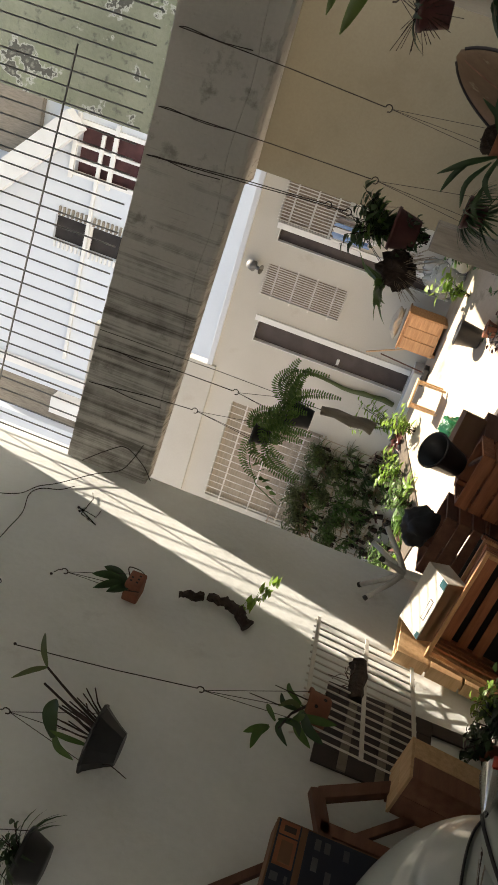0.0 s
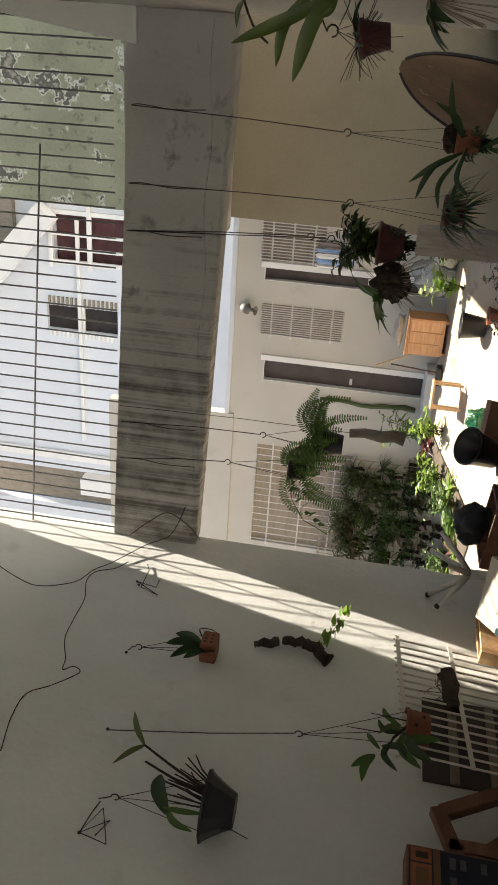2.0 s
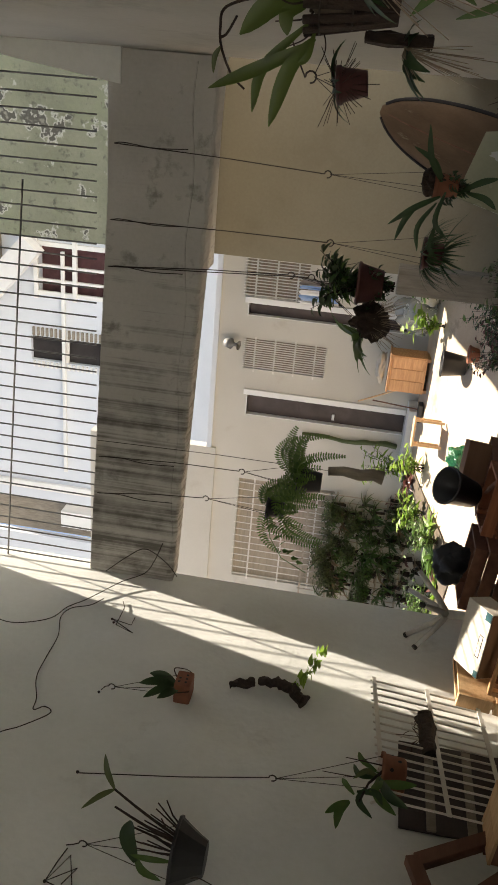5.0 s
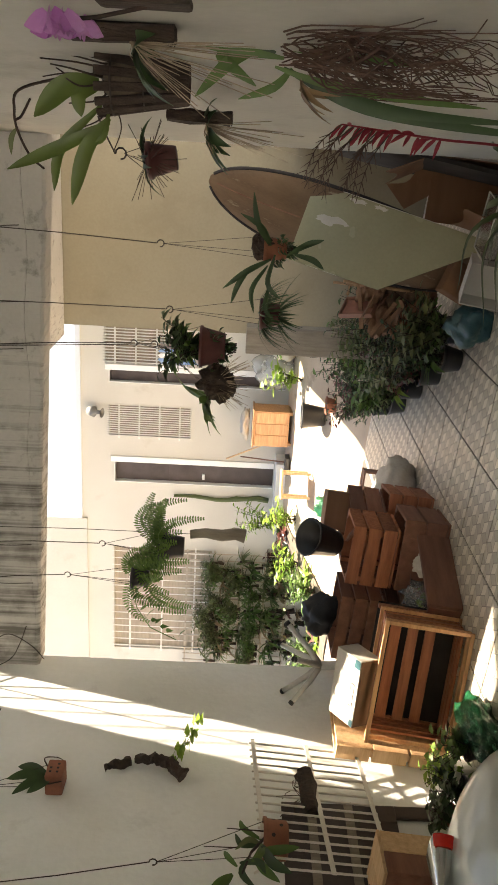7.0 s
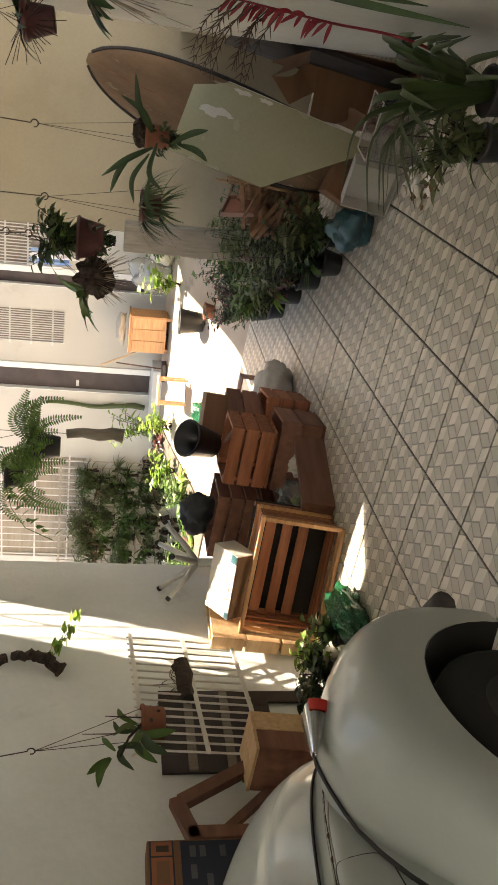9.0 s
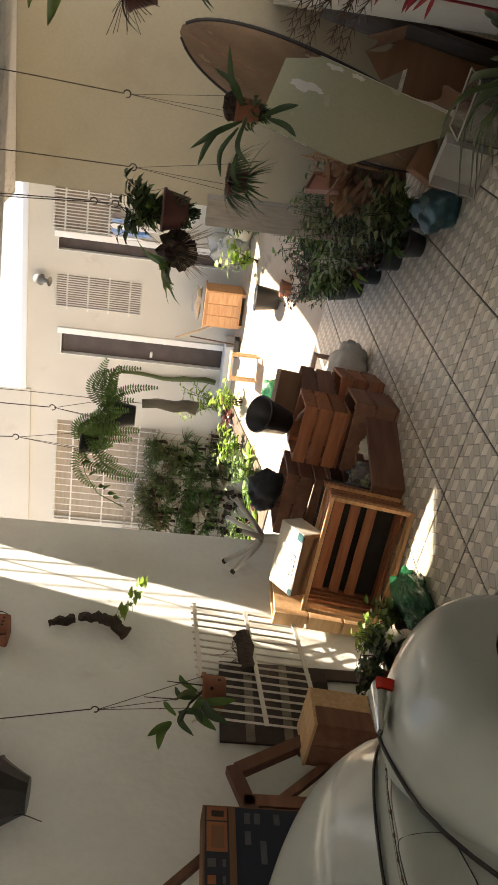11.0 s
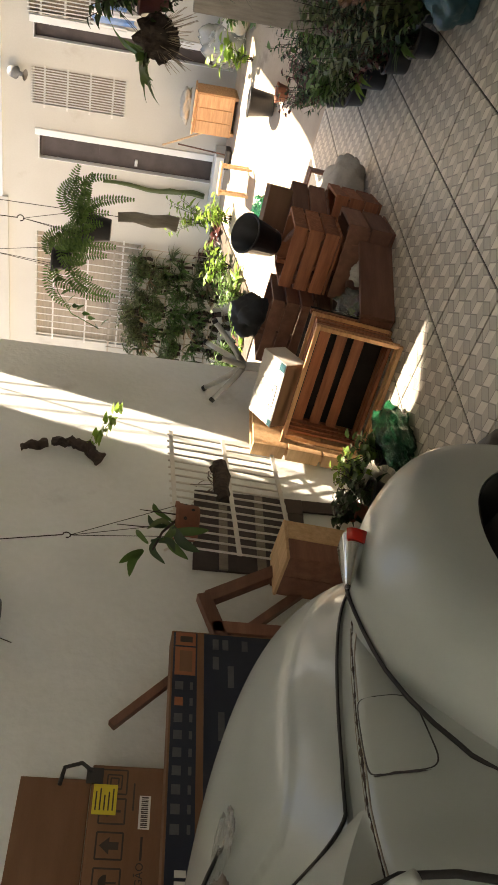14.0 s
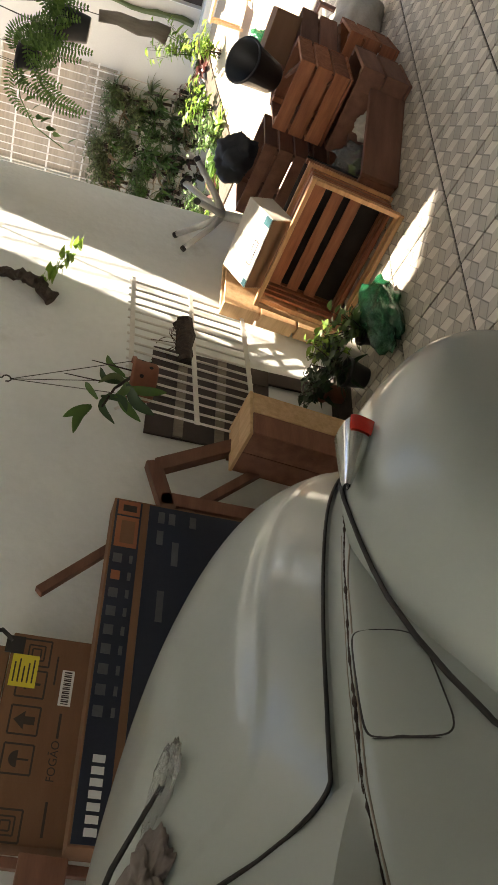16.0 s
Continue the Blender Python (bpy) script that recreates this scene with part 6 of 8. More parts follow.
for x, dz in ((0.20, 0.0), (-0.06, 0.01), (1.40, 0.0), (1.66, -0.01), (2.06, 0.0)):
    wire("cable", [(x, 0.056, 2.99 - 0.043 * x), (x + 0.008, 0.058, 2.85), (x - 0.006, 0.058, 2.68 + dz), (x + 0.004, 0.058, 2.5)], 0.0026, M_RUST, "dark wire running down the beam's face", "wire")
tri = thing("wire_hook", "bent wire hanger nailed to the wall", "hook", Matrix.Translation((-0.64, -0.44, 2.66)))
bm = bmesh.new()
tube(bm, [(0, 0.20, 0.06), (0, 0.14, 0.03), (0, -0.04, 0.03), (0, -0.09, -0.09), (0, 0.01, 0.07), (0, -0.02, -0.06), (0, 0.06, -0.06)], 0.003, 4)
part("wire", bm, M_RUST, tri)
tri2 = thing("wire_hook", "bent wire hanger nailed to the wall", "hook", Matrix.Translation((-0.64, -2.12, 2.39)))
bm = bmesh.new()
tube(bm, [(0, 0.10, 0.025), (0.01, 0.02, 0.04), (0, -0.07, 0.06), (0, -0.10, -0.07), (0, 0.07, 0.0), (0, -0.07, 0.06), (0, 0.017, -0.05), (0, -0.07, -0.01)], 0.003, 4)
part("wire", bm, M_RUST, tri2)
for y, z in ((-0.43, 2.73), (-0.46, 2.71), (-1.06, 2.60), (-1.61, 2.52), (-2.19, 2.45)):
    bm = bmesh.new()
    lathe(bm, [(0.001, 0.016), (0.008, 0.014), (0.008, 0.009), (0.003, 0.008), (0.003, -0.006)], pose(-0.652, y, z, 0, 90, 0), 8)
    tagged(part("nail", bm, M_RUST, None, "", True), "rusty nail driven into the plaster wall", "nail", "wall nails")
lampx = thing("wall_lamp", "small spotlight under the house roof edge", "lamp", Matrix.Translation((-1.2, 6.90, 3.50)))
bm = bmesh.new()
lathe(bm, [(0.001, 0.0), (0.06, 0.0), (0.08, 0.10), (0.03, 0.13), (0.025, 0.2), (0.07, 0.22)], pose(0, 0, -0.1, 160, 0, 0), 16)
part("head", bm, M_BAR, lampx, "", True)


# ---- plants ----
def strap_plant(parent, base, n, length, width, material, up=0.8, droop=1.0, spread=1.0, name="leaf", segs=6, shape=0.5, lean=(0, 0, 0), fold=0.3):
    """A rosette or tuft of long bending leaves, each one a part."""
    for k in range(n):
        b = bmesh.new()
        blade(b, Vector(base) + Vector((rnd(-1, 1), rnd(-1, 1), 0)) * width * 0.5, any_way(up * rnd(0.6, 1.3), spread) + Vector(lean), length * rnd(0.6, 1.1), width * rnd(0.75, 1.15), droop * rnd(0.6, 1.3), fold, segs, rnd(-0.5, 0.5), shape)
        part(name, b, material, parent, "", True)


def bush(parent, base, height, radius, stems, leaves, size, material, name="foliage", stem_mat=None, droop=0.5, wide=0.45):
    """A bushy plant: thin branching stems set with many small leaves."""
    sb_, lb = bmesh.new(), bmesh.new()
    for k in range(stems):
        a, r = rnd(0, 2 * math.pi), radius * math.sqrt(rnd(0.02, 1))
        top = Vector(base) + Vector((math.cos(a) * r, math.sin(a) * r, height * rnd(0.55, 1.05)))
        mid = Vector(base) + Vector((math.cos(a) * r * 0.35, math.sin(a) * r * 0.35, height * rnd(0.35, 0.5)))
        root = Vector(base) + Vector((rnd(-1, 1), rnd(-1, 1), 0)) * radius * 0.15
        tube(sb_, [root, mid, top], 0.004, 4, 0.0015)
        for j in range(leaves):
            t = (j + rnd(0, 1)) / leaves
            p = root.lerp(mid, t * 2) if t < 0.5 else mid.lerp(top, t * 2 - 1)
            if t < 0.18:
                continue
            blade(lb, p, any_way(rnd(-0.1, 0.8)), size * rnd(0.6, 1.2), size * wide * rnd(0.8, 1.2), droop, 0.2, 3, rnd(-0.8, 0.8), 0.6)
    part("stalk", sb_, stem_mat or M_BARK, parent, "", True)
    ob = part(name, lb, material, parent, "", True)
    return tagged(ob, kind="stuff")


def leaflet(bm, p, d, face, length, width):
    """One flat pointed leaf that shows its blade towards face."""
    d = Vector(d).normalized()
    s = d.cross(Vector(face))
    s = s.normalized() if s.length > 0.05 else d.orthogonal().normalized()
    up = s.cross(d) * width * 0.12
    q = [bm.verts.new(Vector(p) + d * length * a + s * width * b + up * c) for a, b, c in ((0, 0.12, 0), (0.35, 0.5, 1), (0.75, 0.36, 1), (1, 0, 0), (0.75, -0.36, 1), (0.35, -0.5, 1), (0, -0.12, 0))]
    mid = [bm.verts.new(Vector(p) + d * length * a) for a in (0.35, 0.75)]
    for f in ((q[0], q[1], mid[0], q[6]), (q[1], q[2], mid[1], mid[0]), (q[2], q[3], mid[1]), (mid[1], q[3], q[4]), (mid[0], mid[1], q[4], q[5]), (q[6], mid[0], q[5])):
        bm.faces.new(f)


def ribbon(bm, pts, width, face=(0, -1, 0), tip=0.5, n=5, fold=0.16):
    """A strap or oval leaf along a few points, its blade towards face; tip: where along it the leaf is widest."""
    line = smooth_line(pts, n)
    rows = []
    for i, p in enumerate(line):
        k = i / (len(line) - 1)
        d = (line[min(i + 1, len(line) - 1)] - line[max(i - 1, 0)]).normalized()
        s = d.cross(Vector(face))
        s = s.normalized() if s.length > 0.05 else d.orthogonal().normalized()
        up = s.cross(d).normalized()
        j = k / tip * 0.5 if k < tip else 0.5 + (k - tip) / (1 - tip) * 0.5
        w = width * 0.5 * max(0.05, math.sin(math.pi * (0.06 + 0.93 * j)) ** 0.75)
        rows.append([bm.verts.new(p - s * w + up * w * fold * 2), bm.verts.new(p), bm.verts.new(p + s * w + up * w * fold * 2)])
    for a, b in zip(rows, rows[1:]):
        bm.faces.new((a[0], a[1], b[1], b[0]))
        bm.faces.new((a[1], a[2], b[2], b[1]))


def fern_frond(base, way, length, width, droop, material, parent):
    """One arching frond with two close rows of leaflets."""
    b = bmesh.new()
    p, d = Vector(base), Vector(way).normalized()
    n = max(12, int(length / 0.0155))
    pts = [p.copy()]
    face = Vector((rnd(-0.1, 0.9), -1, rnd(-0.2, 0.6))).normalized()
    for i in range(n):
        k = i / n
        d = (d + Vector((0, 0, -droop / n * (0.3 + 1.5 * k)))).normalized()
        p = p + d * length / n
        pts.append(p.copy())
        side = d.cross(face)
        side = side.normalized() if side.length > 0.05 else Vector((1, 0, 0))
        w = width * math.sin(math.pi * min(1, 0.12 + 0.86 * k)) ** 0.6 * rnd(0.85, 1.1)
        if k > 0.05:
            for s in (-1, 1):
                leaflet(b, p, side * s + d * 0.35, face + Vector((rnd(-0.3, 0.3), 0, rnd(-0.3, 0.3))), w * 1.15, 0.0108)
    tube(b, pts, 0.002, 4, 0.001)
    part("frond", b, material, parent, "", True)


def hang(parent, top, hook, rim, r, material=None):
    """The wire of a hanging pot: a line from above, a bent hook and three strands to the rim, in the parent's frame."""
    material = material or M_RUST
    b = bmesh.new()
    top, hook, rim = Vector(top), Vector(hook), Vector(rim)
    mid = top.lerp(hook, 0.55) + Vector((rnd(-0.012, 0.012), 0, 0))
    tube(b, [top, mid, hook], 0.0028, 5)
    tube(b, [hook + Vector((0.018 * math.sin(k * 0.7), 0, -0.018 + 0.018 * math.cos(k * 0.7))) for k in range(8)], 0.0032, 5)
    for k in range(3):
        a = 2.1 * k + 0.4
        tube(b, [hook + Vector((0, 0, -0.03)), rim + Vector((r * math.cos(a), r * math.sin(a), 0))], 0.0016, 4)
    part("hanger", b, material, parent, "dark bent wire hanger")


def hanging_pot(x, y, z, r, h, material, label, hook_z, top=(0, 0, 0), name="hanging_plant", group="hanging plants"):
    """A pot hung on wire; z is its base, top the place of its upper fixing."""
    p = pot(Matrix.Translation((x, y, z)), r, h, material, label, name, group, category="plant")
    hang(p, Vector(top) - Vector((x, y, z)), (0, 0, hook_z - z), (0, 0, h), r)
    return p


# ferns hung before the beam
f1 = hanging_pot(0.25, 0.03, 1.585, 0.085, 0.15, M_BLACKPOT, "bushy green fern in a black pot hung from the beam", 2.09, (0.20, 0.055, 2.98))
for k in range(8):
    fern_frond((rnd(-0.05, 0.05), rnd(-0.05, 0.05), 0.14), any_way(rnd(0.1, 0.9)) + Vector((0.75, -0.1, 0.1)), rnd(0.16, 0.30), 0.030, rnd(0.6, 2.0), M_FERN, f1)
for way, ln, dr, w in (((1.0, -0.25, 0.9), 0.50, 3.6, 0.030), ((1.0, -0.2, 0.5), 0.38, 0.9, 0.036), ((1.0, -0.3, 0.1), 0.36, 0.5, 0.034), ((0.9, -0.3, 1.2), 0.40, 2.4, 0.030), ((0.4, -0.3, 0.1), 0.50, 2.6, 0.030)):
    fern_frond((0.02, -0.02, 0.14), way, ln, w, dr, M_FERN, f1)
f2 = hanging_pot(0.03, 0.03, 1.79, 0.065, 0.11, M_BLACKPOT, "drooping green fern in a small black pot on wire", 2.30, (-0.06, 0.055, 2.98))
for k in range(25):
    fern_frond((rnd(-0.06, 0.16), rnd(-0.06, 0.06), 0.10 - rnd(0, 0.10)), any_way(rnd(-0.5, 0.4)) + Vector((0.25, -0.15, 0)), rnd(0.18, 0.36), 0.034, rnd(2.2, 4.5), M_FERN, f2)
for way, ln, dr in (((-1.0, -0.2, 0.4), 0.34, 2.2), ((0.7, -0.3, 0.3), 0.36, 2.4)):
    fern_frond((0, 0, 0.11), way, ln, 0.036, dr, M_FERN, f2)
b = bmesh.new()
tube(b, [(0, -0.07, 0.1), (-0.15, -0.1, 0.06), (-0.28, -0.1, -0.02), (-0.36, -0.1, -0.18)], 0.003, 4)
for k in range(14):
    blade(b, (-0.05 - 0.022 * k, -0.1, 0.08 - 0.0016 * k * k), any_way(-0.5), 0.07, 0.03, 0.6, 0.2, 3)
part("trailing_stem", b, M_LEAF, f2, "", True)
# bark mount on its own wire
lg = thing("bark_mount", "flat grey-brown bark slab hung on a wire", "mount", Matrix.Translation((0.315, 0.08, 1.225)), "bark mounts")
b = bmesh.new()
tube(b, [(0.0, 0, 0.0), (0.01, 0, 0.06), (-0.005, 0, 0.14), (0.008, 0, 0.24), (0, 0, 0.33)], 0.042, 10, 0.03)
for v in b.verts:
    v.co.y *= 0.5
    v.co += Vector((noise.noise(v.co * 20), noise.noise(v.co * 20 + Vector((5, 0, 0))), 0)) * 0.010
part("bark", b, M_GREYWOOD, lg, "", True)
b = bmesh.new()
tube(b, [(0, 0, 0.33), (0.01, -0.02, 1.0), (0.0, -0.035, 1.76)], 0.002, 4)
part("hanger", b, M_RUST, lg)

# pots hung on the other side
q1 = hanging_pot(1.475, 0.03, 1.395, 0.11, 0.14, M_REDPOT, "leafy plant in a maroon pot hung on wire", 1.91, (1.40, 0.055, 2.93))
bush(q1, (0, 0, 0.11), 0.25, 0.17, 26, 14, 0.075, M_DARKLEAF, droop=0.8)
bush(q1, (-0.02, 0, 0.11), 0.20, 0.16, 10, 10, 0.07, M_LEAF, droop=0.8)
bush(q1, (0, 0, -0.06), 0.16, 0.16, 14, 10, 0.05, M_DARKLEAF, "trailing_foliage", droop=1.6)
q2 = thing("hanging_plant", "dark mossy root ball with strap leaves hung on wire", "plant", Matrix.Translation((1.27, 0.05, 1.36)), "hanging plants")
b = bmesh.new()
bmesh.ops.create_icosphere(b, subdivisions=4, radius=0.10)
for v in b.verts:
    v.co *= 1 + 0.35 * noise.noise(v.co * 22) + 0.2 * noise.noise(v.co * 60)
    v.co.z += 0.07
part("root_ball", b, M_BARK, q2, "", True)
hang(q2, (0.13, 0.005, 1.56), (0.2, 0, 0.44), (0, 0, 0.12), 0.06)
strap_plant(q2, (-0.08, -0.03, 0.10), 20, 0.24, 0.052, M_LEAF, 0.5, 1.0, lean=(-0.7, -0.3, 0.25), shape=0.8)
b = bmesh.new()
for k in range(70):
    w = any_way(rnd(-0.8, 0.2))
    tube(b, [Vector((0, 0, 0.07)) + w * 0.07, Vector((0, 0, 0.05)) + w * rnd(0.11, 0.17) + Vector((0, 0, -rnd(0, 0.08)))], 0.0014, 3)
tagged(part("root_mass", b, M_ROOT, q2), kind="stuff")
q3 = hanging_pot(1.67, 0.03, 1.11, 0.08, 0.11, M_REDPOT, "spiky dark plant in a maroon pot hung on wire", 1.72, (1.66, 0.055, 2.92))
strap_plant(q3, (0, 0, 0.10), 90, 0.27, 0.014, M_DARKLEAF, 0.4, 2.0)
strap_plant(q3, (0, 0, 0.02), 30, 0.26, 0.014, M_DARKLEAF, -0.1, 1.0, lean=(-0.2, -0.2, 0))
q4 = hanging_pot(2.02, -0.02, 1.10, 0.065, 0.12, M_TERRA, "orchid with long strap leaves in a clay pot on wire", 1.77, (2.06, 0.055, 2.9))
for pts, wd in ((((0.03, -0.04, 0.08), (0.12, -0.08, 0.14), (0.18, -0.10, 0.245)), 0.040), (((0.015, -0.05, 0.08), (0.135, -0.10, 0.155), (0.285, -0.10, 0.185)), 0.042), (((-0.045, -0.05, 0.08), (-0.105, -0.10, 0.20), (-0.195, -0.12, 0.32)), 0.044),
                (((-0.10, -0.09, 0.19), (-0.17, -0.11, 0.24), (-0.27, -0.12, 0.275)), 0.040), (((-0.075, -0.06, 0.095), (-0.195, -0.10, 0.17), (-0.315, -0.10, 0.155)), 0.036), (((-0.015, -0.05, -0.01), (0.045, -0.1, -0.10), (0.07, -0.1, -0.18)), 0.044),
                (((-0.015, -0.05, -0.04), (-0.03, -0.1, -0.13), (-0.075, -0.1, -0.19)), 0.044), (((-0.165, -0.06, 0.08), (-0.285, -0.1, 0.095), (-0.345, -0.1, 0.05)), 0.036), (((-0.02, -0.06, 0.06), (-0.16, -0.1, 0.09), (-0.24, -0.1, 0.02)), 0.038)):
    b = bmesh.new()
    ribbon(b, pts, wd * 0.72, (0.1, -1, 0.2), 0.55)
    part("leaf", b, M_DARKLEAF, q4, "", True)
bush(q4, (0.0, 0, -0.06), 0.16, 0.09, 14, 9, 0.05, M_DARKLEAF, droop=1.4)
b = bmesh.new()
bmesh.ops.create_icosphere(b, subdivisions=3, radius=0.06, matrix=Matrix.Translation((0.01, 0, 0.12)))
for v in b.verts:
    v.co += Vector((noise.noise(v.co * 40), noise.noise(v.co * 40 + Vector((5, 0, 0))), noise.noise(v.co * 40 + Vector((0, 5, 0))))) * 0.03
part("bark_packing", b, M_BARK, q4, "dark bark chunks")

# ---- left wall ----
w1 = thing("hanging_plant", "small orchid in a pierced clay pot wired to the wall", "plant", Matrix.Translation((-0.575, -0.985, 2.105)), "wall plants")
b = bmesh.new()
boxed(b, -0.062, 0.062, -0.062, 0.062, 0, 0.09, None, 0.012)
body = part("body", b, M_TERRA, w1, "square pierced clay pot")
for k in range(5):
    b = bmesh.new()
    boxed(b, 0.0622, 0.0632, -0.028 + 0.028 * (k % 3) - 0.006, -0.028 + 0.028 * (k % 3) + 0.006, 0.025 + 0.035 * (k // 3) , 0.037 + 0.035 * (k // 3), None, 0.0)
    part("hole", b, M_DARK, body)
hang(w1, (-0.070, -0.05, 0.49), (-0.04, -0.045, 0.45), (0, 0, 0.09), 0.06)
for pts in (((0, 0.02, 0.09), (0.03, 0.03, 0.16), (0.04, 0.02, 0.24)), ((0, 0, 0.09), (0.04, -0.03, 0.18), (0.05, -0.08, 0.27)), ((0, -0.02, 0.08), (0.05, -0.09, 0.14), (0.05, -0.18, 0.22)), ((0.01, -0.03, 0.07), (0.05, -0.10, 0.09), (0.05, -0.17, 0.15)), ((0, 0.01, 0.09), (0.0, 0.05, 0.17), (0.02, 0.06, 0.22))):
    b = bmesh.new()
    ribbon(b, pts, 0.045, (0.8, -0.7, 0.1), 0.62)
    part("leaf", b, M_DARKLEAF, w1, "", True)
b = bmesh.new()
tube(b, smooth_line([(0.02, 0.04, 0.09), (0.04, 0.09, 0.12), (0.04, 0.10, 0.06), (0.05, 0.07, 0.02)]), 0.004, 5, 0.002)
tube(b, smooth_line([(0.0, -0.04, 0.08), (0.03, -0.08, 0.06), (0.04, -0.07, 0.0)]), 0.005, 5, 0.003)
part("root", b, M_BARK, w1, "dark curling aerial roots", True)
br1 = thing("bark_mount", "dark curved branch with a bright green shoot on the wall", "mount", Matrix.Translation((-0.61, -0.84, 1.5)), "bark mounts")
def gnarl(bm, pts, r0, r1, rough):
    """A knobbly branch through a few points."""
    pts = [Vector(p) for p in pts]
    fine = [pts[i].lerp(pts[i + 1], j / 7) for i in range(len(pts) - 1) for j in range(7)] + [pts[-1]]
    fine = [fine[0]] + [(fine[i - 1] + fine[i] * 2 + fine[i + 1]) / 4 for i in range(1, len(fine) - 1)] + [fine[-1]]
    for ring, c in zip(tube(bm, fine, r0, 10, r1), fine):
        for v in ring:
            v.co = c + (v.co - c) * (1 + rough * noise.noise(v.co * 28) + rough * 0.7 * noise.noise(v.co * 70))


b = bmesh.new()
gnarl(b, [(0, -0.06, 0.0), (0.02, 0.01, 0.07), (0.01, 0.05, 0.17), (0, 0.055, 0.27)], 0.034, 0.022, 0.7)
part("branch_tip", b, M_BARK, br1)
b = bmesh.new()
gnarl(b, [(0, 0.04, 0.29), (0.01, -0.01, 0.38), (0, -0.02, 0.42)], 0.026, 0.02, 0.9)
part("branch", b, M_BARK, br1)
b = bmesh.new()
for k in range(26):
    blade(b, (0.05 + 0.003 * k, 0.03 + 0.008 * k, 0.05 - 0.005 * k + 0.02 * math.sin(k)), any_way(0.3), 0.075, 0.040, 0.4, 0.2, 3, rnd(-1.4, 1.4))
tube(b, [(0.02, 0.02, 0.05), (0.10, 0.19, -0.04)], 0.002, 4)
tagged(part("shoot", b, M_LIME, br1, "bright green leafy shoot", True), kind="stuff")

w2 = thing("hanging_plant", "leafless orchid canes in a wide black bowl on the wall", "plant", Matrix.Translation((-0.50, -2.05, 1.805)), "wall plants")
b = bmesh.new()
lathe(b, [(0.001, 0), (0.072, 0), (0.09, 0.035), (0.12, 0.085), (0.142, 0.118), (0.152, 0.122), (0.152, 0.132), (0.136, 0.130), (0.115, 0.09), (0.001, 0.07)], None, 12)
part("body", b, M_BLACKPOT, w2, "black faceted bowl")
hang(w2, (-0.135, 0.04, 0.62), (-0.10, 0.035, 0.56), (0, 0, 0.125), 0.12)
b = bmesh.new()
for k in range(13):
    a = any_way(1.4) * 0.15
    tube(b, [Vector((a.x * 0.4, a.y * 0.4, 0.07)), Vector((a.x * 0.9, a.y * 0.9 + 0.01, 0.07 + a.z * 0.5)), Vector((a.x * 1.1, a.y * 1.2 + 0.03, 0.07 + a.z * rnd(0.6, 1.1)))], 0.0045, 5, 0.003)
tube(b, smooth_line([(0, 0.06, 0.10), (0.0, 0.16, 0.30), (0.01, 0.25, 0.47)]), 0.007, 6, 0.005)
tube(b, smooth_line([(0, 0.04, 0.10), (0.0, 0.10, 0.28), (0.01, 0.16, 0.44)]), 0.007, 6, 0.005)
tube(b, smooth_line([(0, 0.0, 0.10), (0.03, 0.03, 0.22), (0.03, 0.06, 0.33)]), 0.006, 6, 0.004)
tube(b, smooth_line([(0, -0.10, 0.04), (0.05, -0.13, 0.0), (0.04, -0.15, -0.08)]), 0.003, 5, 0.002)
part("cane_tuft", b, M_BARK, w2, "brown leafless canes", True)
for pts, wd, mt in ((((0.03, -0.10, 0.27), (0.04, 0.0, 0.335), (0.03, 0.09, 0.35)), 0.066, M_DARKLEAF), (((0.02, -0.07, 0.28), (0.04, -0.14, 0.23), (0.03, -0.16, 0.15)), 0.030, M_LEAF), (((0.01, 0.25, 0.47), (0.02, 0.33, 0.53), (0.01, 0.437, 0.576)), 0.028, M_OLIVE),
                    (((0.01, 0.25, 0.47), (0.02, 0.19, 0.52), (0.01, 0.116, 0.58)), 0.026, M_OLIVE), (((0.02, -0.06, 0.13), (0.05, -0.09, 0.22), (0.04, -0.08, 0.30)), 0.024, M_LEAF)):
    b = bmesh.new()
    ribbon(b, pts, wd, (0.8, -0.6, 0), 0.5)
    part("leaf", b, mt, w2, "", True)

w3 = thing("hanging_plant", "orchid in a pierced terracotta pot hung on a long wire", "plant", Matrix.Translation((-0.44, -1.47, 0.990)), "wall plants")
b = bmesh.new()
lathe(b, [(0.001, 0), (0.075, 0.0), (0.085, 0.01), (0.092, 0.095), (0.10, 0.10), (0.10, 0.115), (0.09, 0.115), (0.08, 0.03), (0.001, 0.02)], None, 22)
body = part("body", b, M_TERRA, w3, "pierced terracotta pot", True)
for k in range(12):
    b = bmesh.new()
    a = 2 * math.pi * k / 12
    lathe(b, [(0.001, 0.0), (0.009, 0.0005)], Matrix.Translation((0.0885 * math.cos(a), 0.0885 * math.sin(a), 0.035 + 0.035 * (k % 2))) @ Vector((math.cos(a), math.sin(a), -0.06)).to_track_quat("Z", "Y").to_matrix().to_4x4() @ Matrix.Translation((0, 0, 0.002)), 8)
    part("hole", b, M_DARK, body)
hang(w3, (-0.205, -0.14, 1.525), (-0.06, -0.09, 0.62), (0, 0, 0.11), 0.085)
b = bmesh.new()
tube(b, [(0.02, 0, 0.1), (0.05, -0.12, 0.17), (0.08, -0.26, 0.21)], 0.008, 6, 0.004)
tube(b, [(0.0, 0, 0.1), (0.0, -0.05, 0.24), (-0.02, -0.03, 0.38)], 0.004, 5, 0.002)
tube(b, [(0.03, 0.02, 0.1), (0.06, 0.0, 0.28)], 0.004, 5, 0.002)
part("cane_tuft", b, M_BARK, w3, "", True)
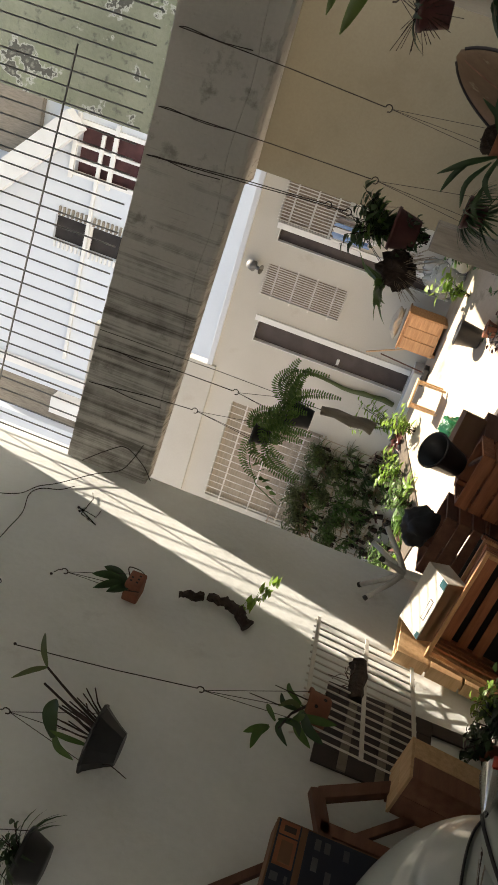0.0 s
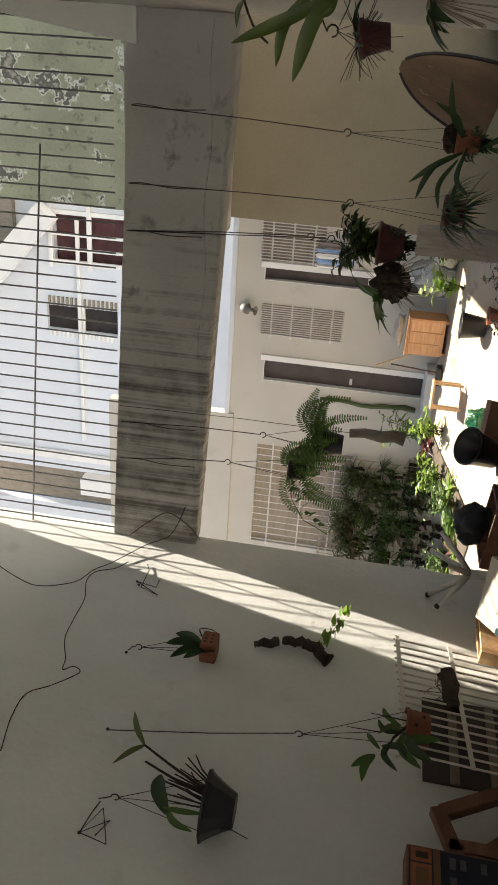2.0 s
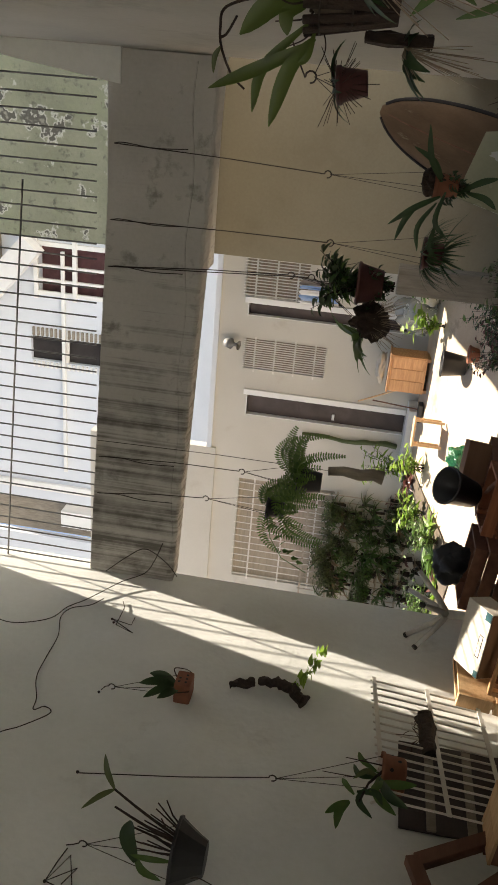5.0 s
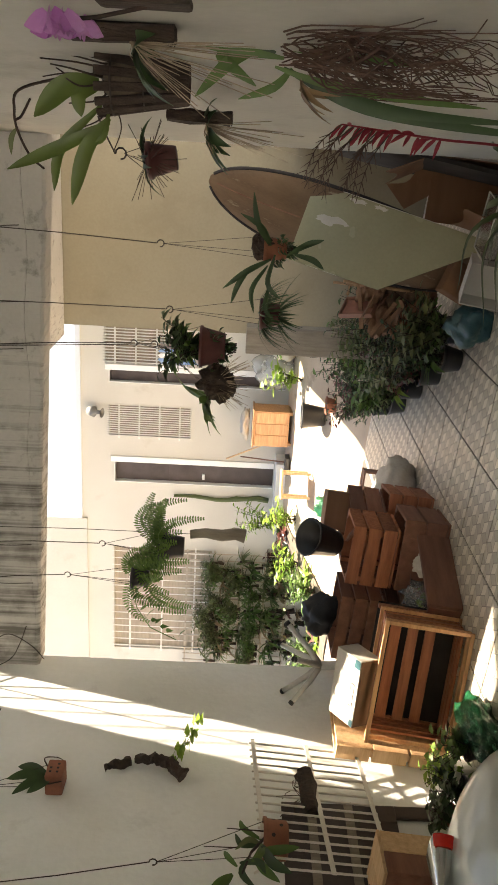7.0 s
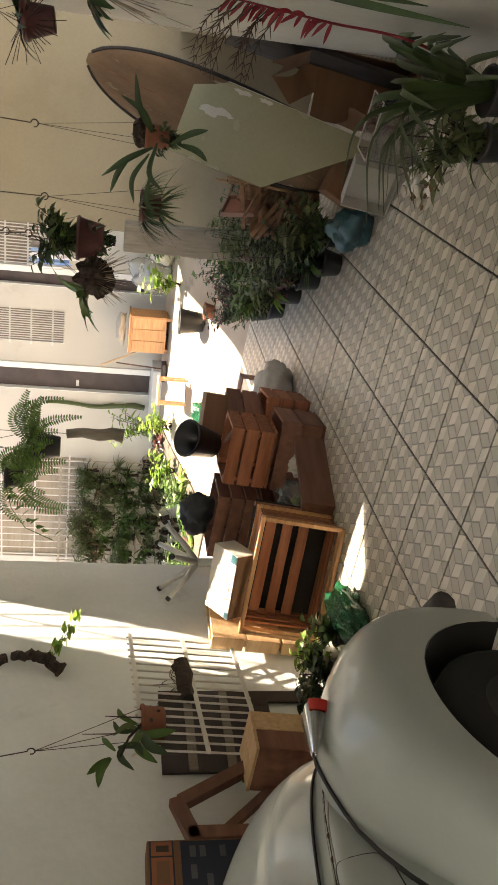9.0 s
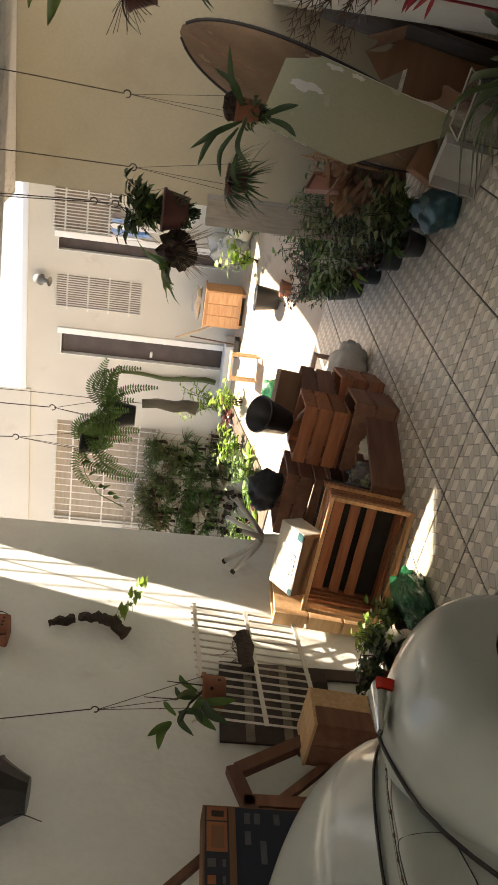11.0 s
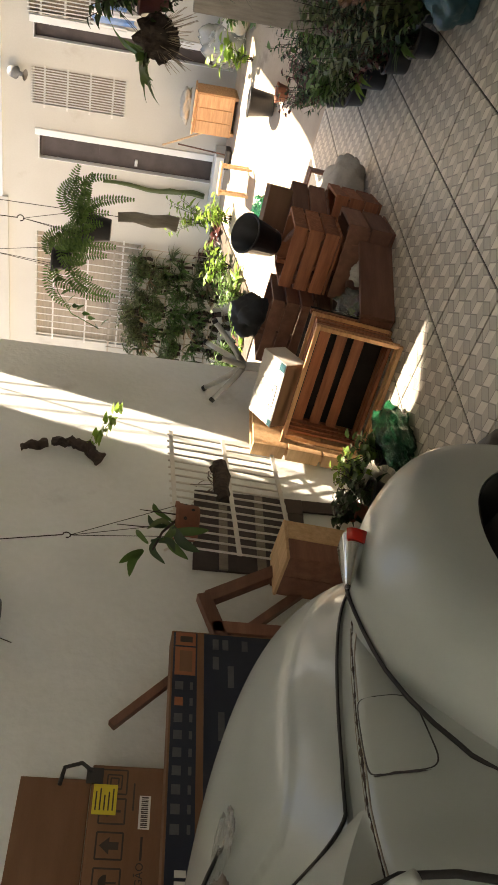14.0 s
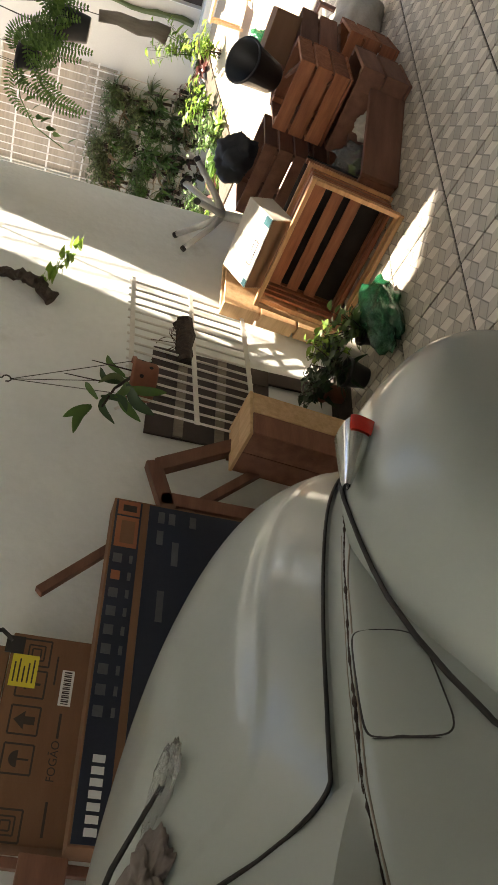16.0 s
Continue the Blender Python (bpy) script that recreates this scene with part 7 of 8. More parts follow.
for pts, wd, mt in ((((0.05, -0.24, 0.25), (0.06, -0.31, 0.29), (0.05, -0.40, 0.30)), 0.040, M_LEAF), (((0.05, -0.24, 0.25), (0.05, -0.28, 0.30), (0.04, -0.32, 0.35)), 0.034, M_LEAF), (((0.04, -0.14, 0.18), (0.06, -0.24, 0.21), (0.06, -0.32, 0.15)), 0.030, M_DARKLEAF),
                    (((0.04, -0.12, 0.15), (0.07, -0.22, 0.12), (0.07, -0.29, 0.05)), 0.040, M_LEAF), (((0.05, -0.08, 0.12), (0.08, -0.20, 0.08), (0.08, -0.25, 0.0)), 0.046, M_DARKLEAF), (((0.03, -0.05, 0.12), (0.07, -0.14, 0.13), (0.08, -0.20, 0.17)), 0.036, M_LEAF),
                    (((0.0, -0.03, 0.12), (0.03, -0.06, 0.21), (0.03, 0.0, 0.24)), 0.026, M_DARKLEAF), (((0.0, 0.0, 0.12), (0.03, 0.03, 0.20), (0.03, 0.08, 0.22)), 0.026, M_LEAF), (((0.04, -0.10, 0.13), (0.08, -0.13, 0.05), (0.09, -0.12, -0.04)), 0.040, M_LEAF),
                    (((0.05, -0.18, 0.22), (0.08, -0.20, 0.14), (0.08, -0.26, 0.11)), 0.030, M_DARKLEAF), (((0.03, -0.06, 0.12), (0.05, -0.05, 0.18), (0.05, -0.11, 0.24)), 0.026, M_OLIVE), (((0.05, -0.20, 0.23), (0.07, -0.17, 0.27), (0.06, -0.13, 0.29)), 0.024, M_LEAF)):
    b = bmesh.new()
    ribbon(b, pts, wd, (0.75, -0.65, 0.1), 0.55)
    part("leaf", b, mt, w3, "", True)
lg2 = thing("bark_mount", "thick dark root hung in front of the iron grille", "mount", Matrix.Translation((-0.50, -1.10, 0.86)), "bark mounts")
b = bmesh.new()
tube(b, [(0, -0.13, -0.01), (0.01, -0.05, 0.01), (0, 0.05, 0.0), (0, 0.13, 0.02)], 0.036, 12, 0.045)
for v in b.verts:
    v.co += Vector((noise.noise(v.co * 40), 0, noise.noise(v.co * 40 + Vector((9, 0, 0))))) * 0.014
part("bark", b, M_BARK, lg2)
b = bmesh.new()
for k in range(14):
    a = Vector((0, rnd(-0.12, 0.12), 0.03))
    w = any_way(rnd(0.2, 1.5))
    tube(b, [a, a + w * 0.06, a + w * rnd(0.08, 0.14) + Vector((0, 0, -0.03))], 0.0018, 4)
tagged(part("root_mass", b, M_REDROOT, lg2), kind="stuff")
w4 = hanging_pot(-0.50, -2.64, 1.86, 0.10, 0.10, M_BLACKPOT, "dark tufted plant in a black bowl on the wall", 2.25, (-0.645, -2.60, 2.6), group="wall plants")
strap_plant(w4, (0, 0, 0.09), 26, 0.22, 0.02, M_DARKLEAF, 0.8, 1.6)
bush(w4, (0, 0, 0.08), 0.12, 0.12, 10, 8, 0.05, M_DARKLEAF)

# ---- grille with mounted bromeliads on the house front ----
tre = thing("trellis", "white iron trellis on the house front hung with air plants", "trellis", Matrix.Translation((-4.3, 6.90, 0.6)))
for k in range(22):
    b = bmesh.new()
    tube(b, [(0.90 - 0.112 * k, 0, -0.25), (0.90 - 0.112 * k, 0, 1.35)], 0.009, 5)
    part("bar", b, M_TANIRON, tre)
for z in (-0.22, 0.12, 0.50, 0.90, 1.32):
    part("rail", box(-1.6, 0.95, 0.012, 0.022, z - 0.014, z + 0.014), M_TANIRON, tre)
for k in range(76):
    x, z = -3.45 - rnd(0, 1.85), 0.42 + 1.15 * rnd(0, 1)
    air = thing("air_plant", "bromeliad rosette on bark tied to the white trellis", "plant", Matrix.Translation((x, 6.82, z)), "air plants on the trellis")
    b = bmesh.new()
    h = rnd(0.06, 0.14)
    tube(b, [(rnd(-0.02, 0.02), 0.03, -h), (0, 0.03, 0), (rnd(-0.02, 0.02), 0.03, h * 0.6)], 0.022, 6, 0.016)
    part("mount", b, M_BARK, air, "", True)
    strap_plant(air, (0, 0, 0), 13, rnd(0.18, 0.36), rnd(0.034, 0.058), (M_LEAF, M_OLIVE, M_DRY, M_BROMLEAF, M_LEAF, M_ORCHIDLEAF, M_OLIVE)[k % 7], 0.7, 1.3, lean=(0.1, -0.7, 0.1), segs=4)
for k in range(42):
    x, z = -3.35 - 0.25 * (k % 8) + rnd(-0.07, 0.07), -0.02 + 0.14 * (k // 8) + rnd(-0.05, 0.05)
    air = thing("air_plant", "small dry bromeliad on a bark slab hung on the white wall", "plant", Matrix.Translation((x, 6.90, z)), "air plants on the wall")
    b = bmesh.new()
    tube(b, [(rnd(-0.03, 0.03), 0.05, -0.08), (0, 0.04, 0), (rnd(-0.02, 0.02), 0.05, 0.07)], 0.046, 7, 0.030)
    part("mount", b, M_BARK, air, "", True)
    strap_plant(air, (0, 0, 0.02), 9, rnd(0.14, 0.26), rnd(0.035, 0.055), (M_MAROONLEAF, M_OLIVE, M_DRY, M_BROMLEAF, M_LEAF)[k % 5], 0.7, 1.2, lean=(0.1, -0.6, 0.1), segs=4)
for k in range(15):
    x, z = -3.55 - 0.11 * k + rnd(-0.1, 0.1), rnd(0.85, 1.75)
    air = thing("air_plant", "fine-leaved green bush growing on the trellis", "plant", Matrix.Translation((x, 6.72, z)), "air plants on the trellis")
    bush(air, (0, 0, -0.12), 0.34, 0.27, 26, 22, 0.07, (M_OLIVE, M_LEAF, M_OLIVE)[k % 3], droop=0.9, wide=0.32)
for k in range(30):
    x, y = -2.50 - 2.6 * rnd(0, 1) ** 1.5, 4.2 + rnd(0, 2.4)
    sh = thing("shrub", "low leafy plant on the dark yard ground", "shrub", Matrix.Translation((x, y, yard_z(x, y) + 0.01)), "bed plants")
    if k % 3:
        strap_plant(sh, (0, 0, 0.0), 16, rnd(0.25, 0.45), 0.05, (M_LIME, M_LEAF, M_OLIVE, M_MAROONLEAF)[k % 4], 1.0, 1.3, segs=5)
    else:
        bush(sh, (0, 0, 0), rnd(0.3, 0.55), 0.27, 18, 14, 0.08, M_LEAF, wide=0.35)

# shrubs in the sun by the door
for x, y, h, n, mt in ((-2.55, 6.35, 0.75, 16, M_LIME), (-2.15, 5.6, 0.45, 12, M_LIME), (-2.9, 6.1, 0.5, 12, M_LEAF), (-2.6, 5.2, 0.4, 10, M_LIME)):
    sh = thing("shrub", "sunlit young shrub growing in the yard", "shrub", Matrix.Translation((x, y, yard_z(x, y))), "yard shrubs")
    bush(sh, (0, 0, 0), h, 0.28, n, 12, 0.13, mt, droop=0.7, wide=0.3)
for x, y, h in ((0.05, 6.2, 0.5), (-0.3, 5.9, 0.5), (0.4, 5.2, 0.45)):
    sh = thing("shrub", "green plant beside the house rubbish", "shrub", Matrix.Translation((x, y, yard_z(x, y))), "yard shrubs")
    bush(sh, (0, 0, 0), h, 0.22, 9, 9, 0.14, M_LIME if x < 0 else M_LEAF, wide=0.5)
# dark vine stem down the wall
vine = bmesh.new()
tube(vine, [(-2.50 + 0.02 * math.sin(k), 6.96, 0.75 + 0.155 * k) for k in range(10)], 0.035, 6, 0.028)
for v in vine.verts:
    v.co += Vector((noise.noise(v.co * 14), 0, noise.noise(v.co * 14 + Vector((3, 0, 0))))) * 0.03
tagged(part("vine", vine, M_OLIVE), "mossy vine stem on the cream wall", "vine")

# ---- crowd of pots beside the post ----
GREENS = (M_DARKLEAF, M_OLIVE, M_LEAF, M_DARKLEAF, M_MAROONLEAF, M_OLIVE)
SPOTS = ((1.27, 0.86, 0.10, 0.42), (1.05, 1.30, 0.10, 0.40), (0.80, 1.75, 0.09, 0.42), (0.55, 2.22, 0.11, 0.48), (0.36, 2.75, 0.11, 0.42), (1.48, 0.72, 0.09, 0.36),
         (1.38, 1.28, 0.12, 0.62), (1.15, 1.75, 0.12, 0.60), (0.92, 2.30, 0.11, 0.62), (0.72, 2.75, 0.11, 0.55))
for k, (x, y, r, h) in enumerate(SPOTS):
    p = pot(on_floor(x, y, 0.001), r * 0.95, 0.13 + 0.02 * (k % 3), M_BLACKPOT, "bushy potted plant in a black plastic pot on the tiles", "potted_plant", "potted plants by the post", category="plant")
    bush(p, (0, 0, 0.11), h * 1.12, 0.27, 34, 20, 0.055 + 0.016 * (k % 3), GREENS[k % 6], droop=0.6)
    bush(p, (0, 0, 0.09), h * 0.8, 0.25, 18, 14, 0.055, GREENS[(k + 3) % 6], "undergrowth", droop=0.8)
    if k in (0, 2, 3):
        strap_plant(p, (0, 0, 0.17), 9, 0.24, 0.05, M_LIME if k == 2 else M_LEAF, 0.6, 1.2)
    if k in (1, 6, 8):
        b = bmesh.new()
        for j in range(60):
            blade(b, Vector((rnd(-0.15, 0.15), rnd(-0.15, 0.15), rnd(0.2, h))), any_way(0.4), 0.04, 0.02, 0.4, 0.2, 2)
        tagged(part("red_leaves", b, M_REDLEAF, p, "dull red leaves", True), kind="stuff")

# plants between crate and car
for x, y, r, h, mt, lab in ((-0.36, -1.06, 0.09, 0.22, M_LIME, "pale green plant in a white pot by the crate"), (-0.30, -1.28, 0.09, 0.24, M_DARKLEAF, "dark leafy plant in a small pot before the car"), (-0.12, -1.18, 0.09, 0.22, M_LEAF, "green plant in a dark pot before the car"), (-0.52, -1.2, 0.07, 0.2, M_DARKLEAF, "dark plant in a clay pot by the wall")):
    p = pot(on_floor(x, y, 0.001), r * 0.75, 0.11, M_WHITE if mt is M_LIME else (M_BLACKPOT if r > 0.08 else M_TERRA), lab, "potted_plant", "potted plants by the car", category="plant")
    bush(p, (0, 0, 0.08), h * 0.75, 0.13, 18, 9, 0.055, mt, wide=0.6)
    strap_plant(p, (0, 0, 0.09), 7, 0.14, 0.035, mt, 0.5, 1.2)

# ---- right wall ----
bk = thing("orchid_basket", "orchid in a slatted dark wood basket on the wall", "plant", Matrix.Translation((2.665, -2.12, 1.485)), "wall plants")
for k in range(14):
    a = 2 * math.pi * k / 14
    c, s = math.cos(a), math.sin(a)
    beam_between((0.045 * c, 0.045 * s, 0), (0.085 * c, 0.085 * s, 0.23), 0.022, 0.010, M_BARK, bk, "slat")
for z, r in ((0.03, 0.052), (0.11, 0.067), (0.19, 0.082)):
    b = bmesh.new()
    tube(b, [(r * math.cos(2 * math.pi * k / 20), r * math.sin(2 * math.pi * k / 20), z) for k in range(21)], 0.003, 4)
    part("tie_wire", b, M_RUST, bk)
b = bmesh.new()
bmesh.ops.create_icosphere(b, subdivisions=2, radius=0.062, matrix=Matrix.Translation((0, 0, 0.16)))
part("fibre", b, M_SOIL, bk, "", True)
for pts, wd in ((((-0.006, -0.02, 0.225), (-0.023, -0.05, 0.303), (-0.096, -0.05, 0.383)), 0.068), (((-0.10, -0.02, 0.20), (-0.16, -0.04, 0.313), (-0.225, -0.04, 0.458)), 0.042), (((-0.09, -0.02, 0.20), (-0.168, -0.04, 0.255), (-0.304, -0.04, 0.294)), 0.050),
                (((-0.06, -0.02, 0.22), (-0.165, -0.03, 0.32), (-0.273, -0.03, 0.342)), 0.034), (((-0.019, -0.03, 0.225), (-0.041, -0.05, 0.268), (-0.09, -0.05, 0.265)), 0.045), (((-0.07, -0.02, 0.20), (-0.13, -0.04, 0.21), (-0.155, -0.04, 0.235)), 0.022)):
    b = bmesh.new()
    ribbon(b, pts, wd * 0.82, (0.05, -1, 0.1), 0.62)
    part("leaf", b, M_ORCHIDLEAF, bk, "", True)
for pts, r in ((((0.041, 0, 0.19), (0.062, 0, 0.294), (0.085, 0, 0.38)), 0.003), (((0.032, 0, 0.19), (0.056, 0, 0.322), (0.06, 0, 0.461)), 0.0025), (((0.022, 0, 0.19), (0.037, 0, 0.28), (0.042, 0, 0.376)), 0.003), (((0.05, 0, 0.19), (0.06, 0, 0.294), (0.06, 0, 0.406)), 0.0022),
               (((0.0, 0, 0.2), (0.02, -0.02, 0.29), (0.03, 0, 0.35)), 0.003), (((0.01, 0, 0.2), (0.01, -0.02, 0.30), (0.0, 0, 0.37)), 0.0025), (((-0.02, 0, 0.2), (-0.05, -0.03, 0.23), (-0.06, -0.03, 0.30)), 0.003), (((-0.04, 0, 0.2), (-0.09, -0.02, 0.22), (-0.12, -0.02, 0.28)), 0.0025),
               (((-0.05, 0, 0.19), (-0.11, -0.02, 0.17), (-0.17, -0.02, 0.19)), 0.002), (((0.03, 0, 0.2), (0.0, -0.03, 0.28), (0.02, -0.03, 0.33)), 0.003), (((0.045, 0, 0.2), (0.075, -0.02, 0.27), (0.07, -0.02, 0.33)), 0.003), (((0.0, -0.02, 0.2), (-0.02, -0.05, 0.26), (0.0, -0.05, 0.31)), 0.003)):
    b = bmesh.new()
    tube(b, smooth_line(pts), r, 5, r * 0.6)
    part("cane", b, M_BARK, bk, "", True)
b = bmesh.new()
tube(b, smooth_line([(0.014, 0, 0.20), (-0.004, -0.02, 0.324), (-0.036, -0.03, 0.424), (-0.083, -0.03, 0.437), (-0.13, -0.03, 0.431), (-0.19, -0.03, 0.401), (-0.22, -0.03, 0.366)]), 0.004, 6, 0.0028)
tube(b, smooth_line([(-0.106, -0.03, 0.435), (-0.095, -0.03, 0.419), (-0.054, -0.03, 0.396)]), 0.0036, 6, 0.003)
part("flower_stem", b, M_BARK, bk, "bare bent flower stem", True)
b = bmesh.new()
ribbon(b, [(-0.126, -0.03, 0.434), (-0.151, -0.03, 0.447), (-0.19, -0.03, 0.449)], 0.014)
part("bract", b, M_OLIVE, bk, "small dry bract", True)
for x, y, z, ln, lab in ((2.60, -1.70, 1.38, 0.20, "dark bark slab mount with an orchid on the wall"), (2.735, -2.52, 1.49, 0.22, "dark bark mount high on the wall")):
    bmk = thing("bark_mount", lab, "mount", Matrix.Translation((x, y, z)), "bark mounts")
    b = bmesh.new()
    boxed(b, -0.018, 0.018, -0.04, 0.04, 0, ln, None, 0.008)
    bmesh.ops.subdivide_edges(b, edges=b.edges[:], cuts=2)
    for v in b.verts:
        v.co += Vector((noise.noise(v.co * 30), noise.noise(v.co * 30 + Vector((4, 0, 0))), 0)) * 0.012
    part("bark", b, M_BARK, bmk)
    strap_plant(bmk, (-0.02, 0, ln * 0.35), 8, 0.15, 0.04, M_DARKLEAF, 0.2, 1.2, lean=(-0.7, -0.1, 0))
    b = bmesh.new()
    for k in range(40):
        s0 = Vector((-0.02, rnd(-0.04, 0.04), ln * 0.4))
        d = Vector((rnd(-0.5, 0.1), rnd(-0.3, 0.6), rnd(-1, 0.1)))
        tube(b, [s0, s0 + d * 0.08, s0 + d * rnd(0.12, 0.30) + Vector((0, 0, -0.04))], 0.0012, 3)
    tagged(part("root_mass", b, M_ROOT, bmk, "fine pale roots"), kind="stuff")
sp = pot(Matrix.Translation((2.475, -1.52, 1.56)) @ pose(0, 0, 0, 0, -8, 0), 0.055, 0.10, M_REDPOT, "tiny orchid in a maroon pot wired to the wall", "hanging_plant", "wall plants", category="plant")
hang(sp, (0.15, 0, 0.24), (0.03, 0, 0.2), (0, 0, 0.1), 0.05)
strap_plant(sp, (0, 0, 0.1), 7, 0.12, 0.03, M_DARKLEAF, 0.6, 1.3)
b = bmesh.new()
for k in range(60):
    d = any_way(rnd(-1.0, 0.6))
    tube(b, [Vector((0, 0, 0.09)), Vector((0, 0, 0.09)) + d * 0.05, Vector((0, 0, 0.08)) + d * rnd(0.07, 0.14)], 0.0013, 3)
tagged(part("root_mass", b, M_BARK, sp), kind="stuff")
# flowers on the wall
fl = thing("orchid", "pink orchid in flower mounted on the wall", "plant", Matrix.Translation((2.755, -2.74, 1.665)), "wall plants")
b = bmesh.new()
for c in range(4):
    o = Vector((-0.03, rnd(-0.06, 0.06), rnd(-0.05, 0.07)))
    for k in range(6):
        a = k * 1.05
        blade(b, o, Vector((-0.4, math.cos(a), math.sin(a))), 0.05, 0.045, 0.1, -0.2, 4, 0, 0.7)
part("petals", b, M_PINK, fl, "pink petals", True)
b = bmesh.new()
tube(b, [(0, 0, -0.14), (-0.02, 0.01, -0.05), (-0.03, 0, 0.02)], 0.004, 5)
boxed(b, 0.0, 0.03, -0.05, 0.05, -0.22, -0.05, None, 0.008)
part("mount", b, M_BARK, fl)
# tangle of roots with a strap-leaved plant
rt = thing("orchid", "strap-leaved orchid with a tangle of hanging dry roots", "plant", Matrix.Translation((2.70, -2.74, 1.16)), "wall plants")
for pts, wd, mt in ((((0.0, 0.40, 0.10), (-0.07, 0.42, -0.07), (-0.10, 0.44, -0.30), (-0.12, 0.46, -0.62)), 0.034, M_DARKLEAF), (((0.0, 0.40, 0.10), (-0.05, 0.40, -0.03), (-0.08, 0.42, -0.20), (-0.09, 0.44, -0.50)), 0.040, M_DARKLEAF), (((0.0, 0.38, 0.12), (-0.03, 0.38, 0.0), (-0.05, 0.40, -0.20), (-0.06, 0.42, -0.38)), 0.030, M_LEAF),
                    (((0.04, 0.44, 0.16), (0.01, 0.42, 0.22), (-0.07, 0.42, 0.30)), 0.045, M_LEAF), (((0.05, 0.44, 0.18), (0.02, 0.42, 0.24), (-0.04, 0.42, 0.16)), 0.045, M_LEAF), (((0.02, 0.40, 0.10), (0.04, 0.40, 0.26), (0.08, 0.40, 0.44)), 0.036, M_LEAF), (((0.03, 0.40, 0.12), (0.08, 0.40, 0.28), (0.10, 0.40, 0.42)), 0.040, M_DARKLEAF),
                    (((0.0, 0.40, 0.08), (-0.04, 0.42, 0.12), (-0.07, 0.42, 0.20)), 0.030, M_LEAF), (((0.04, 0.40, 0.10), (0.03, 0.40, -0.06), (0.02, 0.40, -0.22)), 0.026, M_LEAF), (((0.06, 0.40, 0.10), (0.06, 0.40, 0.0), (0.05, 0.40, -0.30)), 0.028, M_DARKLEAF), (((0.05, 0.40, 0.12), (0.09, 0.40, 0.20), (0.10, 0.40, 0.30)), 0.04, M_LEAF)):
    b = bmesh.new()
    ribbon(b, pts, wd * 0.68, (-0.25, -1, 0.1), 0.55, 6)
    part("leaf", b, mt, rt, "", True)
strap_plant(rt, (-0.03, 0.38, 0.06), 8, 0.12, 0.022, M_DRY, 0.2, 1.5, lean=(-0.5, 0.1, -0.3))
for k in range(3):
    b = bmesh.new()
    for j in range(40):
        x, y, z = rnd(-0.02, 0.06), rnd(0.10, 0.42), rnd(-0.05, 0.12)
        pts = [Vector((x, y, z))]
        way = Vector((0, rnd(-0.6, 0.6), -1)).normalized()
        for i in range(11):
            way = (way + Vector((rnd(-0.5, 0.45), rnd(-0.7, 0.7), rnd(-0.55, 0.35)))).normalized()
            pts.append(pts[-1] + way * rnd(0.02, 0.055))
            pts[-1].x = max(-0.05, min(0.05, pts[-1].x))
        tube(b, pts, 0.0022, 4, 0.0012)
    tagged(part("root_mass", b, M_REDROOT, rt, "reddish dry hanging roots"), kind="stuff")
